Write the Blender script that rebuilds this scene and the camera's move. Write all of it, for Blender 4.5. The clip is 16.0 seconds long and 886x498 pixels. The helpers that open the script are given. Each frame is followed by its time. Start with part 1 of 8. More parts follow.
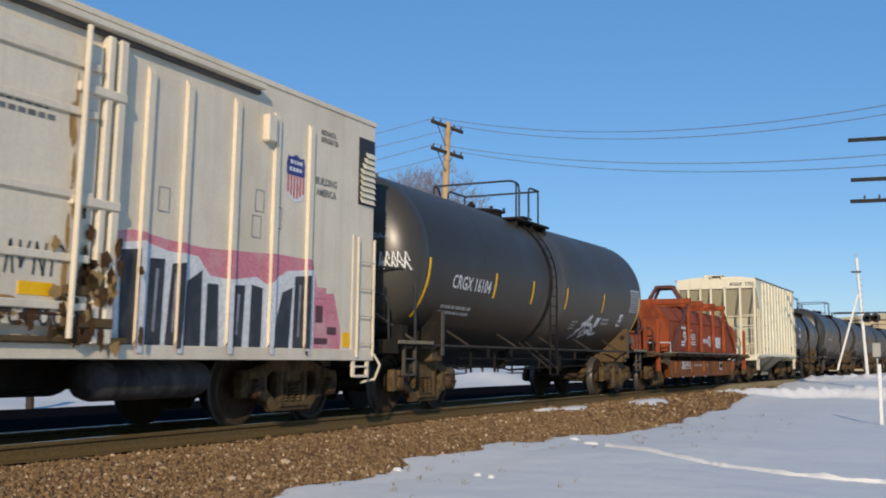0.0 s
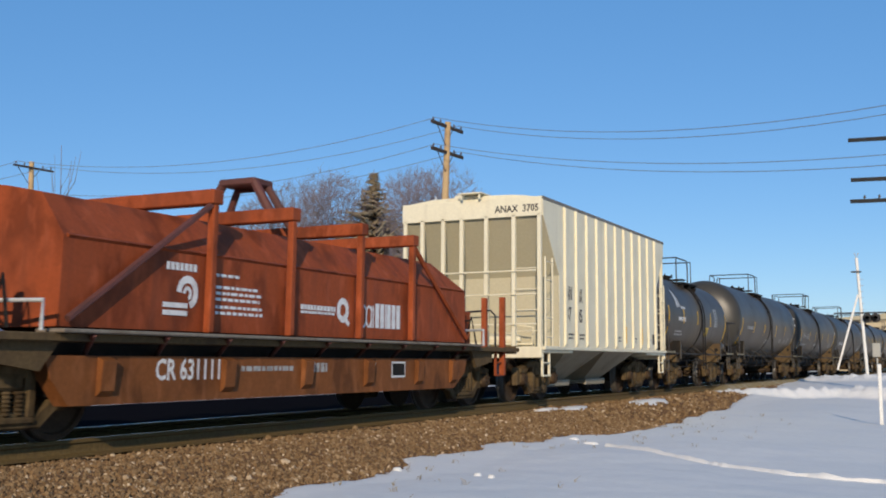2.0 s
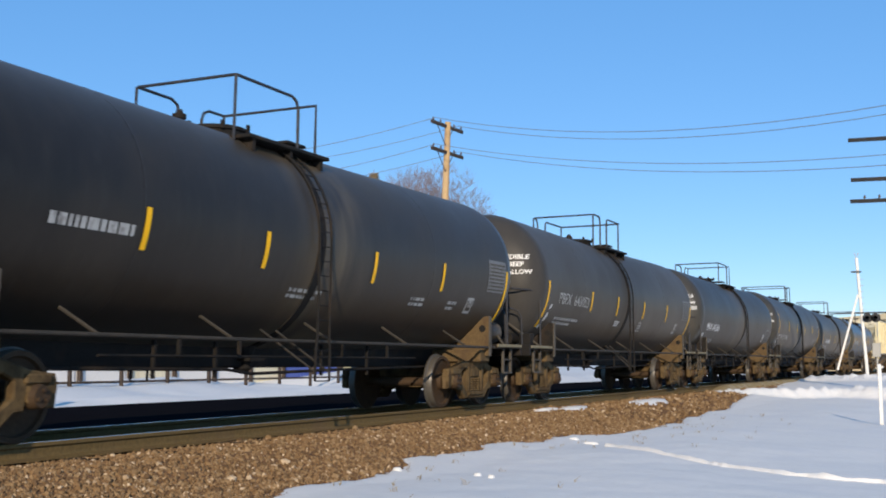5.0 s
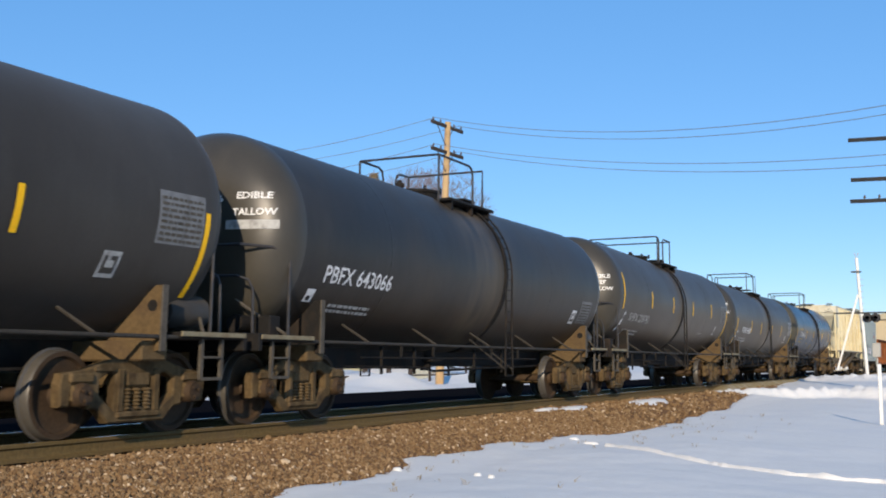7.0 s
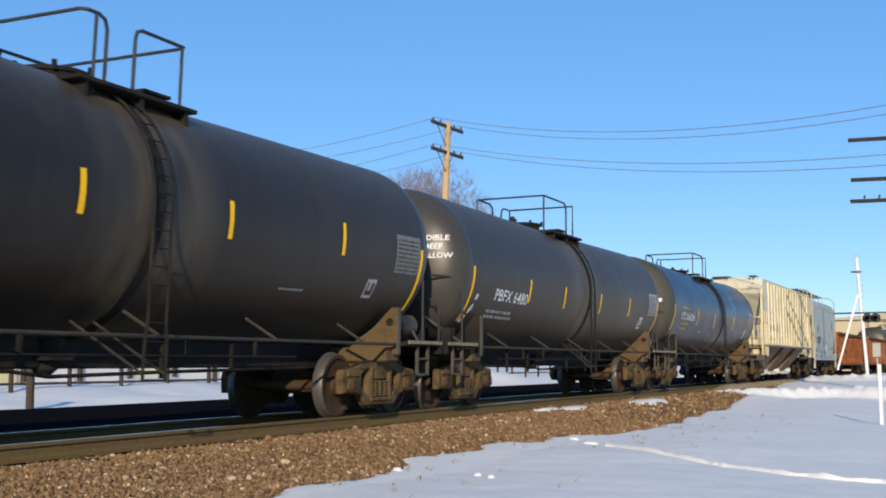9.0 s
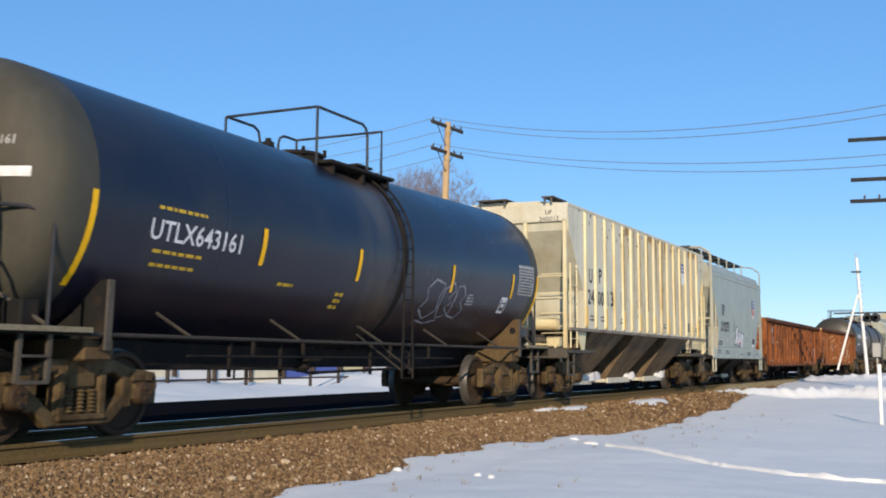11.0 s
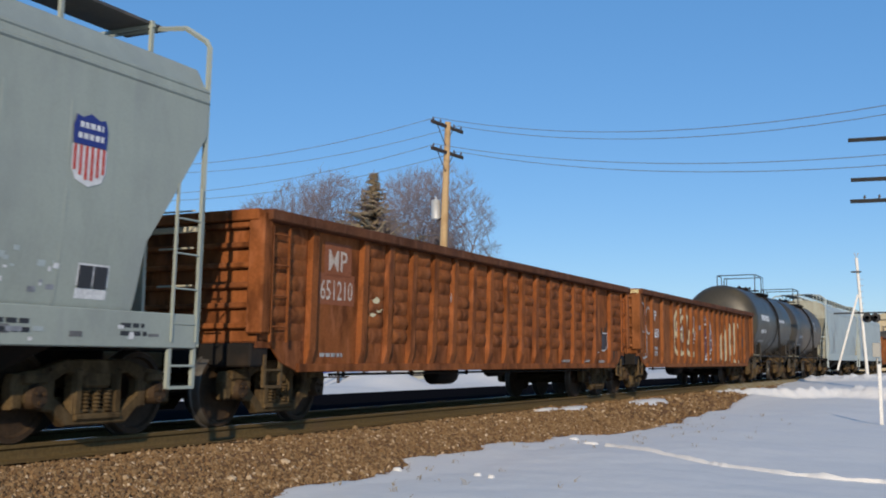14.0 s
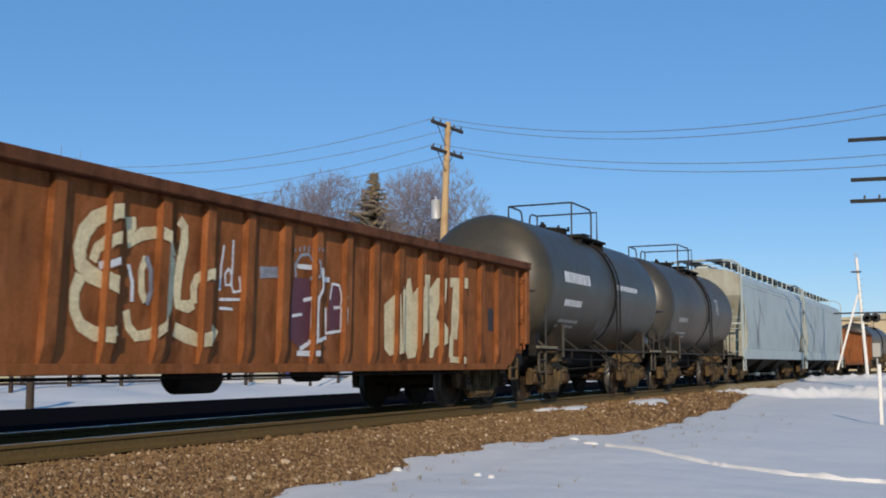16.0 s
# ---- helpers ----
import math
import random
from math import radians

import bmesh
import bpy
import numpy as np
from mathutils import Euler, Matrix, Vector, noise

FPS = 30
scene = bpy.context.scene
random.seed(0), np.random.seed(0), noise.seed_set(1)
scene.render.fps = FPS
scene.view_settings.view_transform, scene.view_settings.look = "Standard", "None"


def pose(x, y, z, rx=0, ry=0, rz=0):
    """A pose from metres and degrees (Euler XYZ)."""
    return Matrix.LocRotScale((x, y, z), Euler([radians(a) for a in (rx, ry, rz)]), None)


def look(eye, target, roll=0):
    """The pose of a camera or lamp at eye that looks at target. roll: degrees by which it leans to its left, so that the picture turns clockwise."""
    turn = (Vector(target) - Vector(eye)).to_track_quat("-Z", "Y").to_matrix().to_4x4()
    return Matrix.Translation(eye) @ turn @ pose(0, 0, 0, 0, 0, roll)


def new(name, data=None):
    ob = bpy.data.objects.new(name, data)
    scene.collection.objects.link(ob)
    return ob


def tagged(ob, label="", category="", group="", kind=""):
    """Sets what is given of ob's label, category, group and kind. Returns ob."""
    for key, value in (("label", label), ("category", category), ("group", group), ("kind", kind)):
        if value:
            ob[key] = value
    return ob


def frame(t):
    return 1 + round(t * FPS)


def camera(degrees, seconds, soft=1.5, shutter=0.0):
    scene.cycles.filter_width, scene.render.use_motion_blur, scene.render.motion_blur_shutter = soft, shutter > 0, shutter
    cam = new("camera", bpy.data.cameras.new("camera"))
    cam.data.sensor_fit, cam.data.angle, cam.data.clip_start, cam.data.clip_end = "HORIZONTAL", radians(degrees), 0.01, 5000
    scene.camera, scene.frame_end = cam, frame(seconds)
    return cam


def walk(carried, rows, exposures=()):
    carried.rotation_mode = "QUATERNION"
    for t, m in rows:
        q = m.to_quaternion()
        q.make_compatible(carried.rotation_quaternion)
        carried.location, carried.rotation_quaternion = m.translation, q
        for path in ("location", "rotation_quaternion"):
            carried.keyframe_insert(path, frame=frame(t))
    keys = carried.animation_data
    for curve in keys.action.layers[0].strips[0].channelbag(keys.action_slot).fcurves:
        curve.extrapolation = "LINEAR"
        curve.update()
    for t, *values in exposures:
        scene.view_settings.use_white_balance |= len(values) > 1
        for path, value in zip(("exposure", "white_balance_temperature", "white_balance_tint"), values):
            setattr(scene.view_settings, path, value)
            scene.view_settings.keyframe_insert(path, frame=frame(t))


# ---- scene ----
CURVE = 1.84e-4          # the track bends gently to the right
SPEED = 12.177           # metres a second
cam = camera(42.71, 16.0, soft=1.9, shutter=0.80)
scene.cycles.rolling_shutter_type, scene.cycles.rolling_shutter_duration = "TOP", 0.1
EYE = (9.139, 0.0, 0.733)
YAW, PITCH, ROLL = radians(24.397), radians(5.8825), -0.292
AIM = Vector(EYE) + Vector((-math.sin(YAW) * math.cos(PITCH), math.cos(YAW) * math.cos(PITCH), math.sin(PITCH))) * 10
STAND = look(EYE, AIM, ROLL)
LEVELS = ((0.0, -0.31), (1.0, -0.28), (2.2, -0.25), (3.2, -0.32), (5.3, 0.10), (8.7, 0.08), (11.8, 0.05), (12.6, -0.08), (13.2, -0.25), (14.5, -0.28), (16.0, -0.28))
walk(cam, [(0.0, STAND), (16.0, STAND)], LEVELS)

# ---- light ----
SUN_AZ, SUN_EL = radians(158.5), radians(19)
world = bpy.data.worlds.new("world")
scene.world = world
world.use_nodes = True
sky = world.node_tree.nodes.new("ShaderNodeTexSky")
sky.sky_type, sky.sun_disc = "NISHITA", False
sky.sun_elevation, sky.sun_rotation, sky.altitude = SUN_EL, SUN_AZ, 1200
sky.air_density, sky.dust_density, sky.ozone_density = 1.0, 0.1, 2.6
bg = world.node_tree.nodes["Background"]
bg.inputs["Strength"].default_value = 0.147
deep = world.node_tree.nodes.new("ShaderNodeHueSaturation")
deep.inputs["Saturation"].default_value = 1.10
world.node_tree.links.new(sky.outputs[0], deep.inputs["Color"])
even = world.node_tree.nodes.new("ShaderNodeMix")
even.data_type = "RGBA"
even.inputs[0].default_value = 0.5
even.inputs[7].default_value = (0.68, 2.47, 5.22, 1)
world.node_tree.links.new(deep.outputs[0], even.inputs[6])
world.node_tree.links.new(even.outputs[2], bg.inputs[0])
sun = new("sun", bpy.data.lights.new("sun", "SUN"))
sun.data.energy, sun.data.angle, sun.data.color = 4.4, radians(0.53), (1.0, 0.83, 0.60)
to_sun = Vector((math.sin(SUN_AZ) * math.cos(SUN_EL), math.cos(SUN_AZ) * math.cos(SUN_EL), math.sin(SUN_EL)))
sun.matrix_world = look(to_sun * 60, (0, 0, 0))
scene.view_settings.use_white_balance = True
scene.view_settings.white_balance_temperature, scene.view_settings.white_balance_tint = 6300, 13.0


# ---- materials ----
def material(name, base, rough=0.6, metal=0.0, spots=None, amount=0.35, spot_scale=1.6, spill=None, spill_reach=0.85, streaks=0.0, streak_colour=None,
             vary=0.18, grain=26.0, bump=0.12, shift=True, spec=0.5, mottle=0.0, dust=0.0):
    """Paint or metal with fine grain, broad patches of a second colour and streaks that run down."""
    m = bpy.data.materials.new(name)
    m.use_nodes = True
    t = m.node_tree
    n, link = t.nodes, t.links.new
    b = n["Principled BSDF"]
    b.inputs["Metallic"].default_value = metal
    b.inputs["Specular IOR Level"].default_value = spec
    b.inputs["Sheen Weight"].default_value, b.inputs["Sheen Roughness"].default_value = dust, 0.45
    b.inputs["Sheen Tint"].default_value = (0.80, 0.70, 0.55, 1)
    tc = n.new("ShaderNodeTexCoord")
    info = n.new("ShaderNodeObjectInfo")
    off = n.new("ShaderNodeVectorMath")
    off.operation = "MULTIPLY_ADD"
    comb = n.new("ShaderNodeCombineXYZ")
    for k in range(3):
        link(info.outputs["Random"], comb.inputs[k])
    link(comb.outputs[0], off.inputs[0])
    off.inputs[1].default_value = (37.0, 91.0, 53.0) if shift else (0, 0, 0)
    link(tc.outputs["Object"], off.inputs[2])

    def noise_of(scale, detail, stretch=(1, 1, 1)):
        mp = n.new("ShaderNodeMapping")
        mp.inputs["Scale"].default_value = stretch
        link(off.outputs[0], mp.inputs["Vector"])
        x = n.new("ShaderNodeTexNoise")
        x.inputs["Scale"].default_value, x.inputs["Detail"].default_value = scale, detail
        link(mp.outputs[0], x.inputs["Vector"])
        return x.outputs["Fac"]

    def ramp_of(value, lo, hi):
        r = n.new("ShaderNodeMapRange")
        r.inputs["From Min"].default_value, r.inputs["From Max"].default_value = lo, hi
        link(value, r.inputs["Value"])
        return r.outputs[0]

    def mixed(fac, one, two, top=1.0):
        x = n.new("ShaderNodeMix")
        x.data_type = "RGBA"
        mul = n.new("ShaderNodeMath")
        mul.operation = "MULTIPLY"
        mul.inputs[1].default_value = top
        link(fac, mul.inputs[0])
        link(mul.outputs[0], x.inputs[0])
        for slot, c in ((6, one), (7, two)):
            if isinstance(c, tuple):
                x.inputs[slot].default_value = (*c, 1)
            else:
                link(c, x.inputs[slot])
        return x.outputs[2]

    fine = noise_of(grain, 4)
    broad = noise_of(spot_scale, 5)
    lo = tuple(c * (1 - vary) for c in base)
    hi = tuple(min(1, c * (1 + vary)) for c in base)
    colour = mixed(ramp_of(fine, 0.3, 0.7), lo, hi)
    if spots:
        colour = mixed(ramp_of(broad, 0.48, 0.72), colour, spots, amount)
    if mottle:
        # uneven weathering: cloudy, slightly drawn out downwards
        cloud = noise_of(2.6, 7, (1.0, 1.0, 0.55))
        colour = mixed(ramp_of(cloud, 0.50, 0.36), colour, tuple(c * 0.30 for c in base), mottle)
        colour = mixed(ramp_of(noise_of(6.5, 6, (1.0, 1.0, 0.4)), 0.54, 0.70), colour, tuple(min(1, c * 1.5 + 0.02) for c in base), mottle * 0.8)
    if streaks:
        runs = noise_of(1.0, 3, (5.0, 5.0, 0.35))
        colour = mixed(ramp_of(runs, 0.5, 0.78), colour, streak_colour or spots, streaks)
    if spill:
        # a dried spill that runs down both sides below the manway
        sep = n.new("ShaderNodeSeparateXYZ")
        link(tc.outputs["Object"], sep.inputs[0])
        away = n.new("ShaderNodeMath")
        away.operation = "ABSOLUTE"
        link(sep.outputs["Y"], away.inputs[0])
        near = ramp_of(away.outputs[0], spill_reach, spill_reach * 0.2)
        runs = ramp_of(noise_of(1.0, 5, (2.0, 2.6, 0.45)), *((0.18, 0.5) if spill_reach > 3 else (0.34, 0.64)))
        both = n.new("ShaderNodeMath")
        both.operation = "MULTIPLY"
        link(near, both.inputs[0])
        link(runs, both.inputs[1])
        colour = mixed(both.outputs[0], colour, spill, 0.9)
    link(colour, b.inputs["Base Color"])
    r = n.new("ShaderNodeMapRange")
    r.inputs["To Min"].default_value, r.inputs["To Max"].default_value = max(0.05, rough - 0.12), min(1, rough + 0.14)
    link(broad, r.inputs["Value"])
    link(r.outputs[0], b.inputs["Roughness"])
    if bump:
        bp = n.new("ShaderNodeBump")
        bp.inputs["Strength"].default_value, bp.inputs["Distance"].default_value = bump, 0.01
        link(fine, bp.inputs["Height"])
        link(bp.outputs[0], b.inputs["Normal"])
    return m


TANK_BLACK = material("tank_black", (0.0125, 0.0105, 0.0088), 0.43, spec=0.27, dust=0.08, mottle=0.20, spill=(0.090, 0.070, 0.042), spill_reach=1.15, spots=(0.034, 0.028, 0.021), amount=0.5, streaks=0.10, streak_colour=(0.075, 0.062, 0.047), spot_scale=0.6, vary=0.08, bump=0.05)
TANK_SATIN = material("tank_dusty", (0.012, 0.0106, 0.009), 0.45, spec=0.30, dust=0.05, mottle=0.25, spill=(0.085, 0.063, 0.038), spill_reach=1.5, spots=(0.052, 0.042, 0.031), amount=0.5, streaks=0.10, streak_colour=(0.07, 0.058, 0.044), spot_scale=0.6, vary=0.08, bump=0.05)
# heads paler than the black shells: sunlight on them is put into the paint
TANK_HEAD_SUNLIT = material("tank_head_sunlit", (0.046, 0.041, 0.031), 0.36, spec=0.45, mottle=0.12, spots=(0.066, 0.056, 0.038), amount=0.5, spot_scale=1.2, vary=0.06, bump=0.03)
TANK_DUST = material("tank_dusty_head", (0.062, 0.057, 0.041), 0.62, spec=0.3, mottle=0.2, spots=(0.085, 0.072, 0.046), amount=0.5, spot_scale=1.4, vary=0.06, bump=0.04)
TANK_GREY = material("tank_grey", (0.046, 0.043, 0.039), 0.44, spill=(0.016, 0.0125, 0.009), spill_reach=4.6, spec=0.15, dust=0.07, mottle=0.10, spots=(0.030, 0.026, 0.022), amount=0.7, streaks=0.08, streak_colour=(0.07, 0.055, 0.04), spot_scale=0.42, vary=0.05, bump=0.03)
TANK_GLOSS = material("tank_gloss", (0.009, 0.011, 0.024), 0.30, spec=0.40, spots=(0.05, 0.042, 0.034), amount=0.3, spill=(0.07, 0.055, 0.04), spill_reach=0.9, streaks=0.08, streak_colour=(0.06, 0.05, 0.04), spot_scale=0.8, bump=0.03)
TANK_OLD = material("tank_old", (0.046, 0.040, 0.026), 0.42, spec=0.4, spots=(0.085, 0.068, 0.036), amount=0.6, streaks=0.2, streak_colour=(0.08, 0.06, 0.04))
FRAME_GREY = material("frame_grey", (0.085, 0.074, 0.058), 0.75, spec=0.2, spots=(0.04, 0.034, 0.027), amount=0.6, spot_scale=4, bump=0.2)
# pale strip: the sunlit rim of the grating is put into the colour
DECK_EDGE = material("deck_edge", (0.22, 0.19, 0.12), 0.8, spec=0.2, spots=(0.16, 0.11, 0.06), amount=0.7, spot_scale=4)
FRAME_DARK = material("frame_dark", (0.013, 0.012, 0.011), 0.8, spec=0.2, spots=(0.05, 0.034, 0.022), amount=0.5, spot_scale=3)
FRAME_RUST = material("frame_rust", (0.115, 0.078, 0.038), 0.85, spec=0.12, spots=(0.07, 0.045, 0.03), amount=0.7, spot_scale=3.5, bump=0.3)
TRUCK = material("truck_cast", (0.112, 0.076, 0.036), 0.85, spec=0.12, mottle=0.6, spots=(0.040, 0.026, 0.016), amount=0.85, spot_scale=5, bump=0.35)
WHEEL = material("wheel_steel", (0.058, 0.037, 0.021), 0.7, 0.0, spec=0.15, spots=(0.035, 0.026, 0.02), amount=0.6, spot_scale=6)
TREAD = material("tread_steel", (0.10, 0.09, 0.075), 0.42, 0.3, vary=0.08, bump=0.03)
PIPE = material("pipe_black", (0.022, 0.022, 0.024), 0.5, spots=(0.08, 0.06, 0.045), amount=0.4, spot_scale=6)
CREAM = material("cream_paint", (0.755, 0.69, 0.50), 0.55, spots=(0.56, 0.49, 0.33), amount=0.35, streaks=0.3, streak_colour=(0.45, 0.38, 0.26), vary=0.05)
# darker cream: shade below the car put into the funnels, dirty tan on gates
CREAM_SHADE_DIRT = material("cream_shade_dirt", (0.30, 0.26, 0.18), 0.65, spots=(0.16, 0.13, 0.09), amount=0.6, vary=0.1)
# darker cream: shade under the roof overhang is put into the end sheets
CREAM_END_SHADE = material("cream_end_shade", (0.46, 0.415, 0.285), 0.6, spots=(0.46, 0.40, 0.28), amount=0.4, vary=0.06)
HOPPER_TAN = material("weathered_cream", (0.63, 0.59, 0.455), 0.6, spec=0.25, mottle=0.12, spots=(0.46, 0.37, 0.19), amount=0.6, spot_scale=0.5, streaks=0.35, streak_colour=(0.42, 0.31, 0.15), vary=0.08)
HOPPER_RIB = material("weathered_rib", (0.70, 0.62, 0.38), 0.6, spots=(0.48, 0.31, 0.09), amount=0.7, spot_scale=0.6, streaks=0.4, streak_colour=(0.3, 0.2, 0.1), vary=0.08)
# dark brown funnel slopes with near-black patches and lighter brown runs
HOPPER_FUNNEL = material("brown_slope", (0.17, 0.118, 0.066), 0.7, spec=0.15, mottle=0.6, spots=(0.045, 0.034, 0.026), amount=0.75, streaks=0.5, streak_colour=(0.20, 0.12, 0.055), spot_scale=0.9)
HOPPER_GREY = material("hopper_grey", (0.345, 0.38, 0.325), 0.5, spec=0.3, mottle=0.10, spots=(0.26, 0.285, 0.265), amount=0.45, streaks=0.35, streak_colour=(0.27, 0.29, 0.28), vary=0.04, spot_scale=0.8)
HOPPER_PALE = material("hopper_pale", (0.42, 0.48, 0.46), 0.55, spots=(0.34, 0.38, 0.38), amount=0.5, streaks=0.4, streak_colour=(0.30, 0.32, 0.32), vary=0.05, spot_scale=0.8)
REEFER = material("reefer_white", (0.735, 0.645, 0.485), 0.55, mottle=0.07, spots=(0.55, 0.46, 0.33), amount=0.55, streaks=0.22, streak_colour=(0.36, 0.30, 0.23), vary=0.05, spot_scale=0.8)
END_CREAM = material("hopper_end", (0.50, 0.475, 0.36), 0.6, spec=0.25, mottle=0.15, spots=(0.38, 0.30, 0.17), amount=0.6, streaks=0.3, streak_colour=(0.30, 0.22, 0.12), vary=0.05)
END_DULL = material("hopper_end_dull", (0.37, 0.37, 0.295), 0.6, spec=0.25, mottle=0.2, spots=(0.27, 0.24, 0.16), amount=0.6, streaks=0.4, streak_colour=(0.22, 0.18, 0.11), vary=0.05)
# dark grey eave: the shade below the roof edge is put into this colour
ROOF_EDGE_SHADE = material("roof_edge_shade", (0.17, 0.16, 0.14), 0.7, spots=(0.28, 0.25, 0.19), amount=0.5, spot_scale=3)
ROOF_DARK = material("roof_dark", (0.07, 0.062, 0.055), 0.7, spots=(0.22, 0.17, 0.12), amount=0.5)
GOND_RED = material("gondola_red", (0.245, 0.080, 0.024), 0.8, spec=0.1, mottle=0.75, spots=(0.085, 0.036, 0.022), amount=0.75, streaks=0.6, streak_colour=(0.33, 0.115, 0.035), vary=0.16, spot_scale=1.3, bump=0.25)
# darker gondola paint: the top rail's shaded underside is put into the colour
GOND_RAIL_SHADE = material("gondola_rail_shade", (0.125, 0.050, 0.024), 0.85, spec=0.1, mottle=0.5, spots=(0.07, 0.034, 0.022), amount=0.7, spot_scale=2.0, streaks=0.3, streak_colour=(0.20, 0.075, 0.03), bump=0.25)
PAINT_PATCH = material("paint_patch", (0.27, 0.095, 0.045), 0.75, spec=0.15, spots=(0.23, 0.08, 0.035), amount=0.6, spot_scale=5)
LETTER_DIRTY = material("lettering_dirty", (0.56, 0.48, 0.40), 0.7, spots=(0.36, 0.22, 0.14), amount=0.7, spot_scale=9)
GOND_BROWN = material("gondola_brown", (0.245, 0.088, 0.029), 0.8, spec=0.1, mottle=0.6, spots=(0.13, 0.052, 0.024), amount=0.6, streaks=0.5, streak_colour=(0.34, 0.13, 0.045), vary=0.13, spot_scale=1.0, bump=0.2)
COIL_RED = material("coil_red", (0.29, 0.062, 0.017), 0.7, spec=0.2, mottle=0.55, spots=(0.17, 0.045, 0.02), amount=0.6, streaks=0.5, streak_colour=(0.12, 0.04, 0.022), vary=0.1, spot_scale=0.9)
COIL_ORANGE = material("coil_orange", (0.205, 0.072, 0.020), 0.75, spec=0.2, mottle=0.6, spots=(0.13, 0.055, 0.025), amount=0.5, vary=0.12)
COIL_BAIL = material("coil_bail", (0.11, 0.035, 0.025), 0.7, spots=(0.05, 0.025, 0.02), amount=0.6)
RUST_SPOT = material("rust_spot", (0.075, 0.04, 0.02), 0.9, spec=0.1, spots=(0.2, 0.1, 0.03), amount=0.5, spot_scale=8)
RUST_RUN = material("rust_run", (0.36, 0.23, 0.09), 0.8, spec=0.1, spots=(0.25, 0.13, 0.045), amount=0.7, spot_scale=4)
STAIN_TAN = material("tan_stain", (0.58, 0.485, 0.30), 0.7, spec=0.15, mottle=0.2, spots=(0.60, 0.55, 0.42), amount=0.75, spot_scale=1.3, streaks=0.5, streak_colour=(0.36, 0.25, 0.11))
FUNNEL_RUST = material("funnel_rust", (0.25, 0.145, 0.06), 0.8, spec=0.1, mottle=0.5, spots=(0.12, 0.075, 0.04), amount=0.7, spot_scale=2.5)
GHOST = material("faint_spray", (0.40, 0.37, 0.29), 0.7, spec=0.2, spots=(0.5, 0.46, 0.34), amount=0.7, spot_scale=6)
SMUDGE = material("dark_smudge", (0.085, 0.050, 0.032), 0.8, spec=0.1, spots=(0.10, 0.055, 0.035), amount=0.7, spot_scale=5)
SHELF_GREY = material("shelf_grey", (0.22, 0.19, 0.15), 0.8, spec=0.15, spots=(0.13, 0.08, 0.045), amount=0.7, spot_scale=2)
GATE_PALE = material("gate_pale", (0.60, 0.56, 0.44), 0.6, spots=(0.35, 0.28, 0.18), amount=0.5, spot_scale=4)
YELLOW = material("reflective_yellow", (0.92, 0.50, 0.006), 0.5, spec=0.2, vary=0.06, bump=0.02)
WHITE = material("lettering_white", (0.72, 0.72, 0.70), 0.6, spots=(0.45, 0.44, 0.42), amount=0.6, spot_scale=9, vary=0.05)
WHITE_OLD = material("lettering_faded", (0.40, 0.40, 0.38), 0.6, spots=(0.14, 0.13, 0.12), amount=0.8, spot_scale=10, vary=0.1)
FADED = material("panel_faded", (0.17, 0.17, 0.165), 0.6, spots=(0.09, 0.085, 0.08), amount=0.7, spot_scale=8, vary=0.1)
LETTER_BLACK = material("lettering_black", (0.028, 0.028, 0.03), 0.6, vary=0.1)
LETTER_CREAM = material("lettering_cream", (0.70, 0.60, 0.30), 0.6, spots=(0.5, 0.4, 0.2), amount=0.4, spot_scale=12)
LETTER_YELLOW = material("lettering_yellow", (0.62, 0.40, 0.02), 0.6, spots=(0.3, 0.2, 0.02), amount=0.5, spot_scale=12)
SHIELD_BLUE = material("shield_blue", (0.022, 0.035, 0.20), 0.5, vary=0.1)
SHIELD_RED = material("shield_red", (0.55, 0.07, 0.045), 0.5, vary=0.1)
SPRAY_BLACK = material("spray_black", (0.022, 0.024, 0.028), 0.55, spots=(0.07, 0.07, 0.075), amount=0.7, spot_scale=4)
SPRAY_WHITE = material("spray_white", (0.68, 0.68, 0.66), 0.55, spots=(0.5, 0.5, 0.5), amount=0.4, spot_scale=6)
SPRAY_PINK = material("spray_pink", (0.60, 0.20, 0.24), 0.6, spots=(0.62, 0.36, 0.34), amount=0.8, spot_scale=3)
SPRAY_CREAM = material("spray_cream", (0.68, 0.58, 0.34), 0.6, spots=(0.42, 0.30, 0.16), amount=0.6, spot_scale=4)
SPRAY_PURPLE = material("spray_purple", (0.10, 0.03, 0.04), 0.6, vary=0.2)
SPRAY_SILVER = material("spray_silver", (0.26, 0.27, 0.29), 0.5, spots=(0.08, 0.08, 0.09), amount=0.6, spot_scale=8)
RAIL_DIM = material("rail_dim", (0.042, 0.037, 0.030), 0.7, spec=0.2, spots=(0.075, 0.06, 0.045), amount=0.5, spot_scale=4)
RESERVOIR_GREY = material("reservoir_grey", (0.062, 0.060, 0.058), 0.7, spec=0.2, mottle=0.7, spots=(0.03, 0.027, 0.024), amount=0.8, spot_scale=2.2)
RAIL_RUST = material("rail_rust", (0.135, 0.092, 0.036), 0.8, spec=0.15, spots=(0.13, 0.085, 0.05), amount=0.5, spot_scale=2, shift=False)
RAIL_TOP = material("rail_top", (0.38, 0.38, 0.40), 0.22, 1.0, vary=0.05, bump=0.02, shift=False)
TIE = material("tie_wood", (0.026, 0.022, 0.019), 0.9, spec=0.0, spots=(0.16, 0.13, 0.10), amount=0.4, spot_scale=5, bump=0.4)
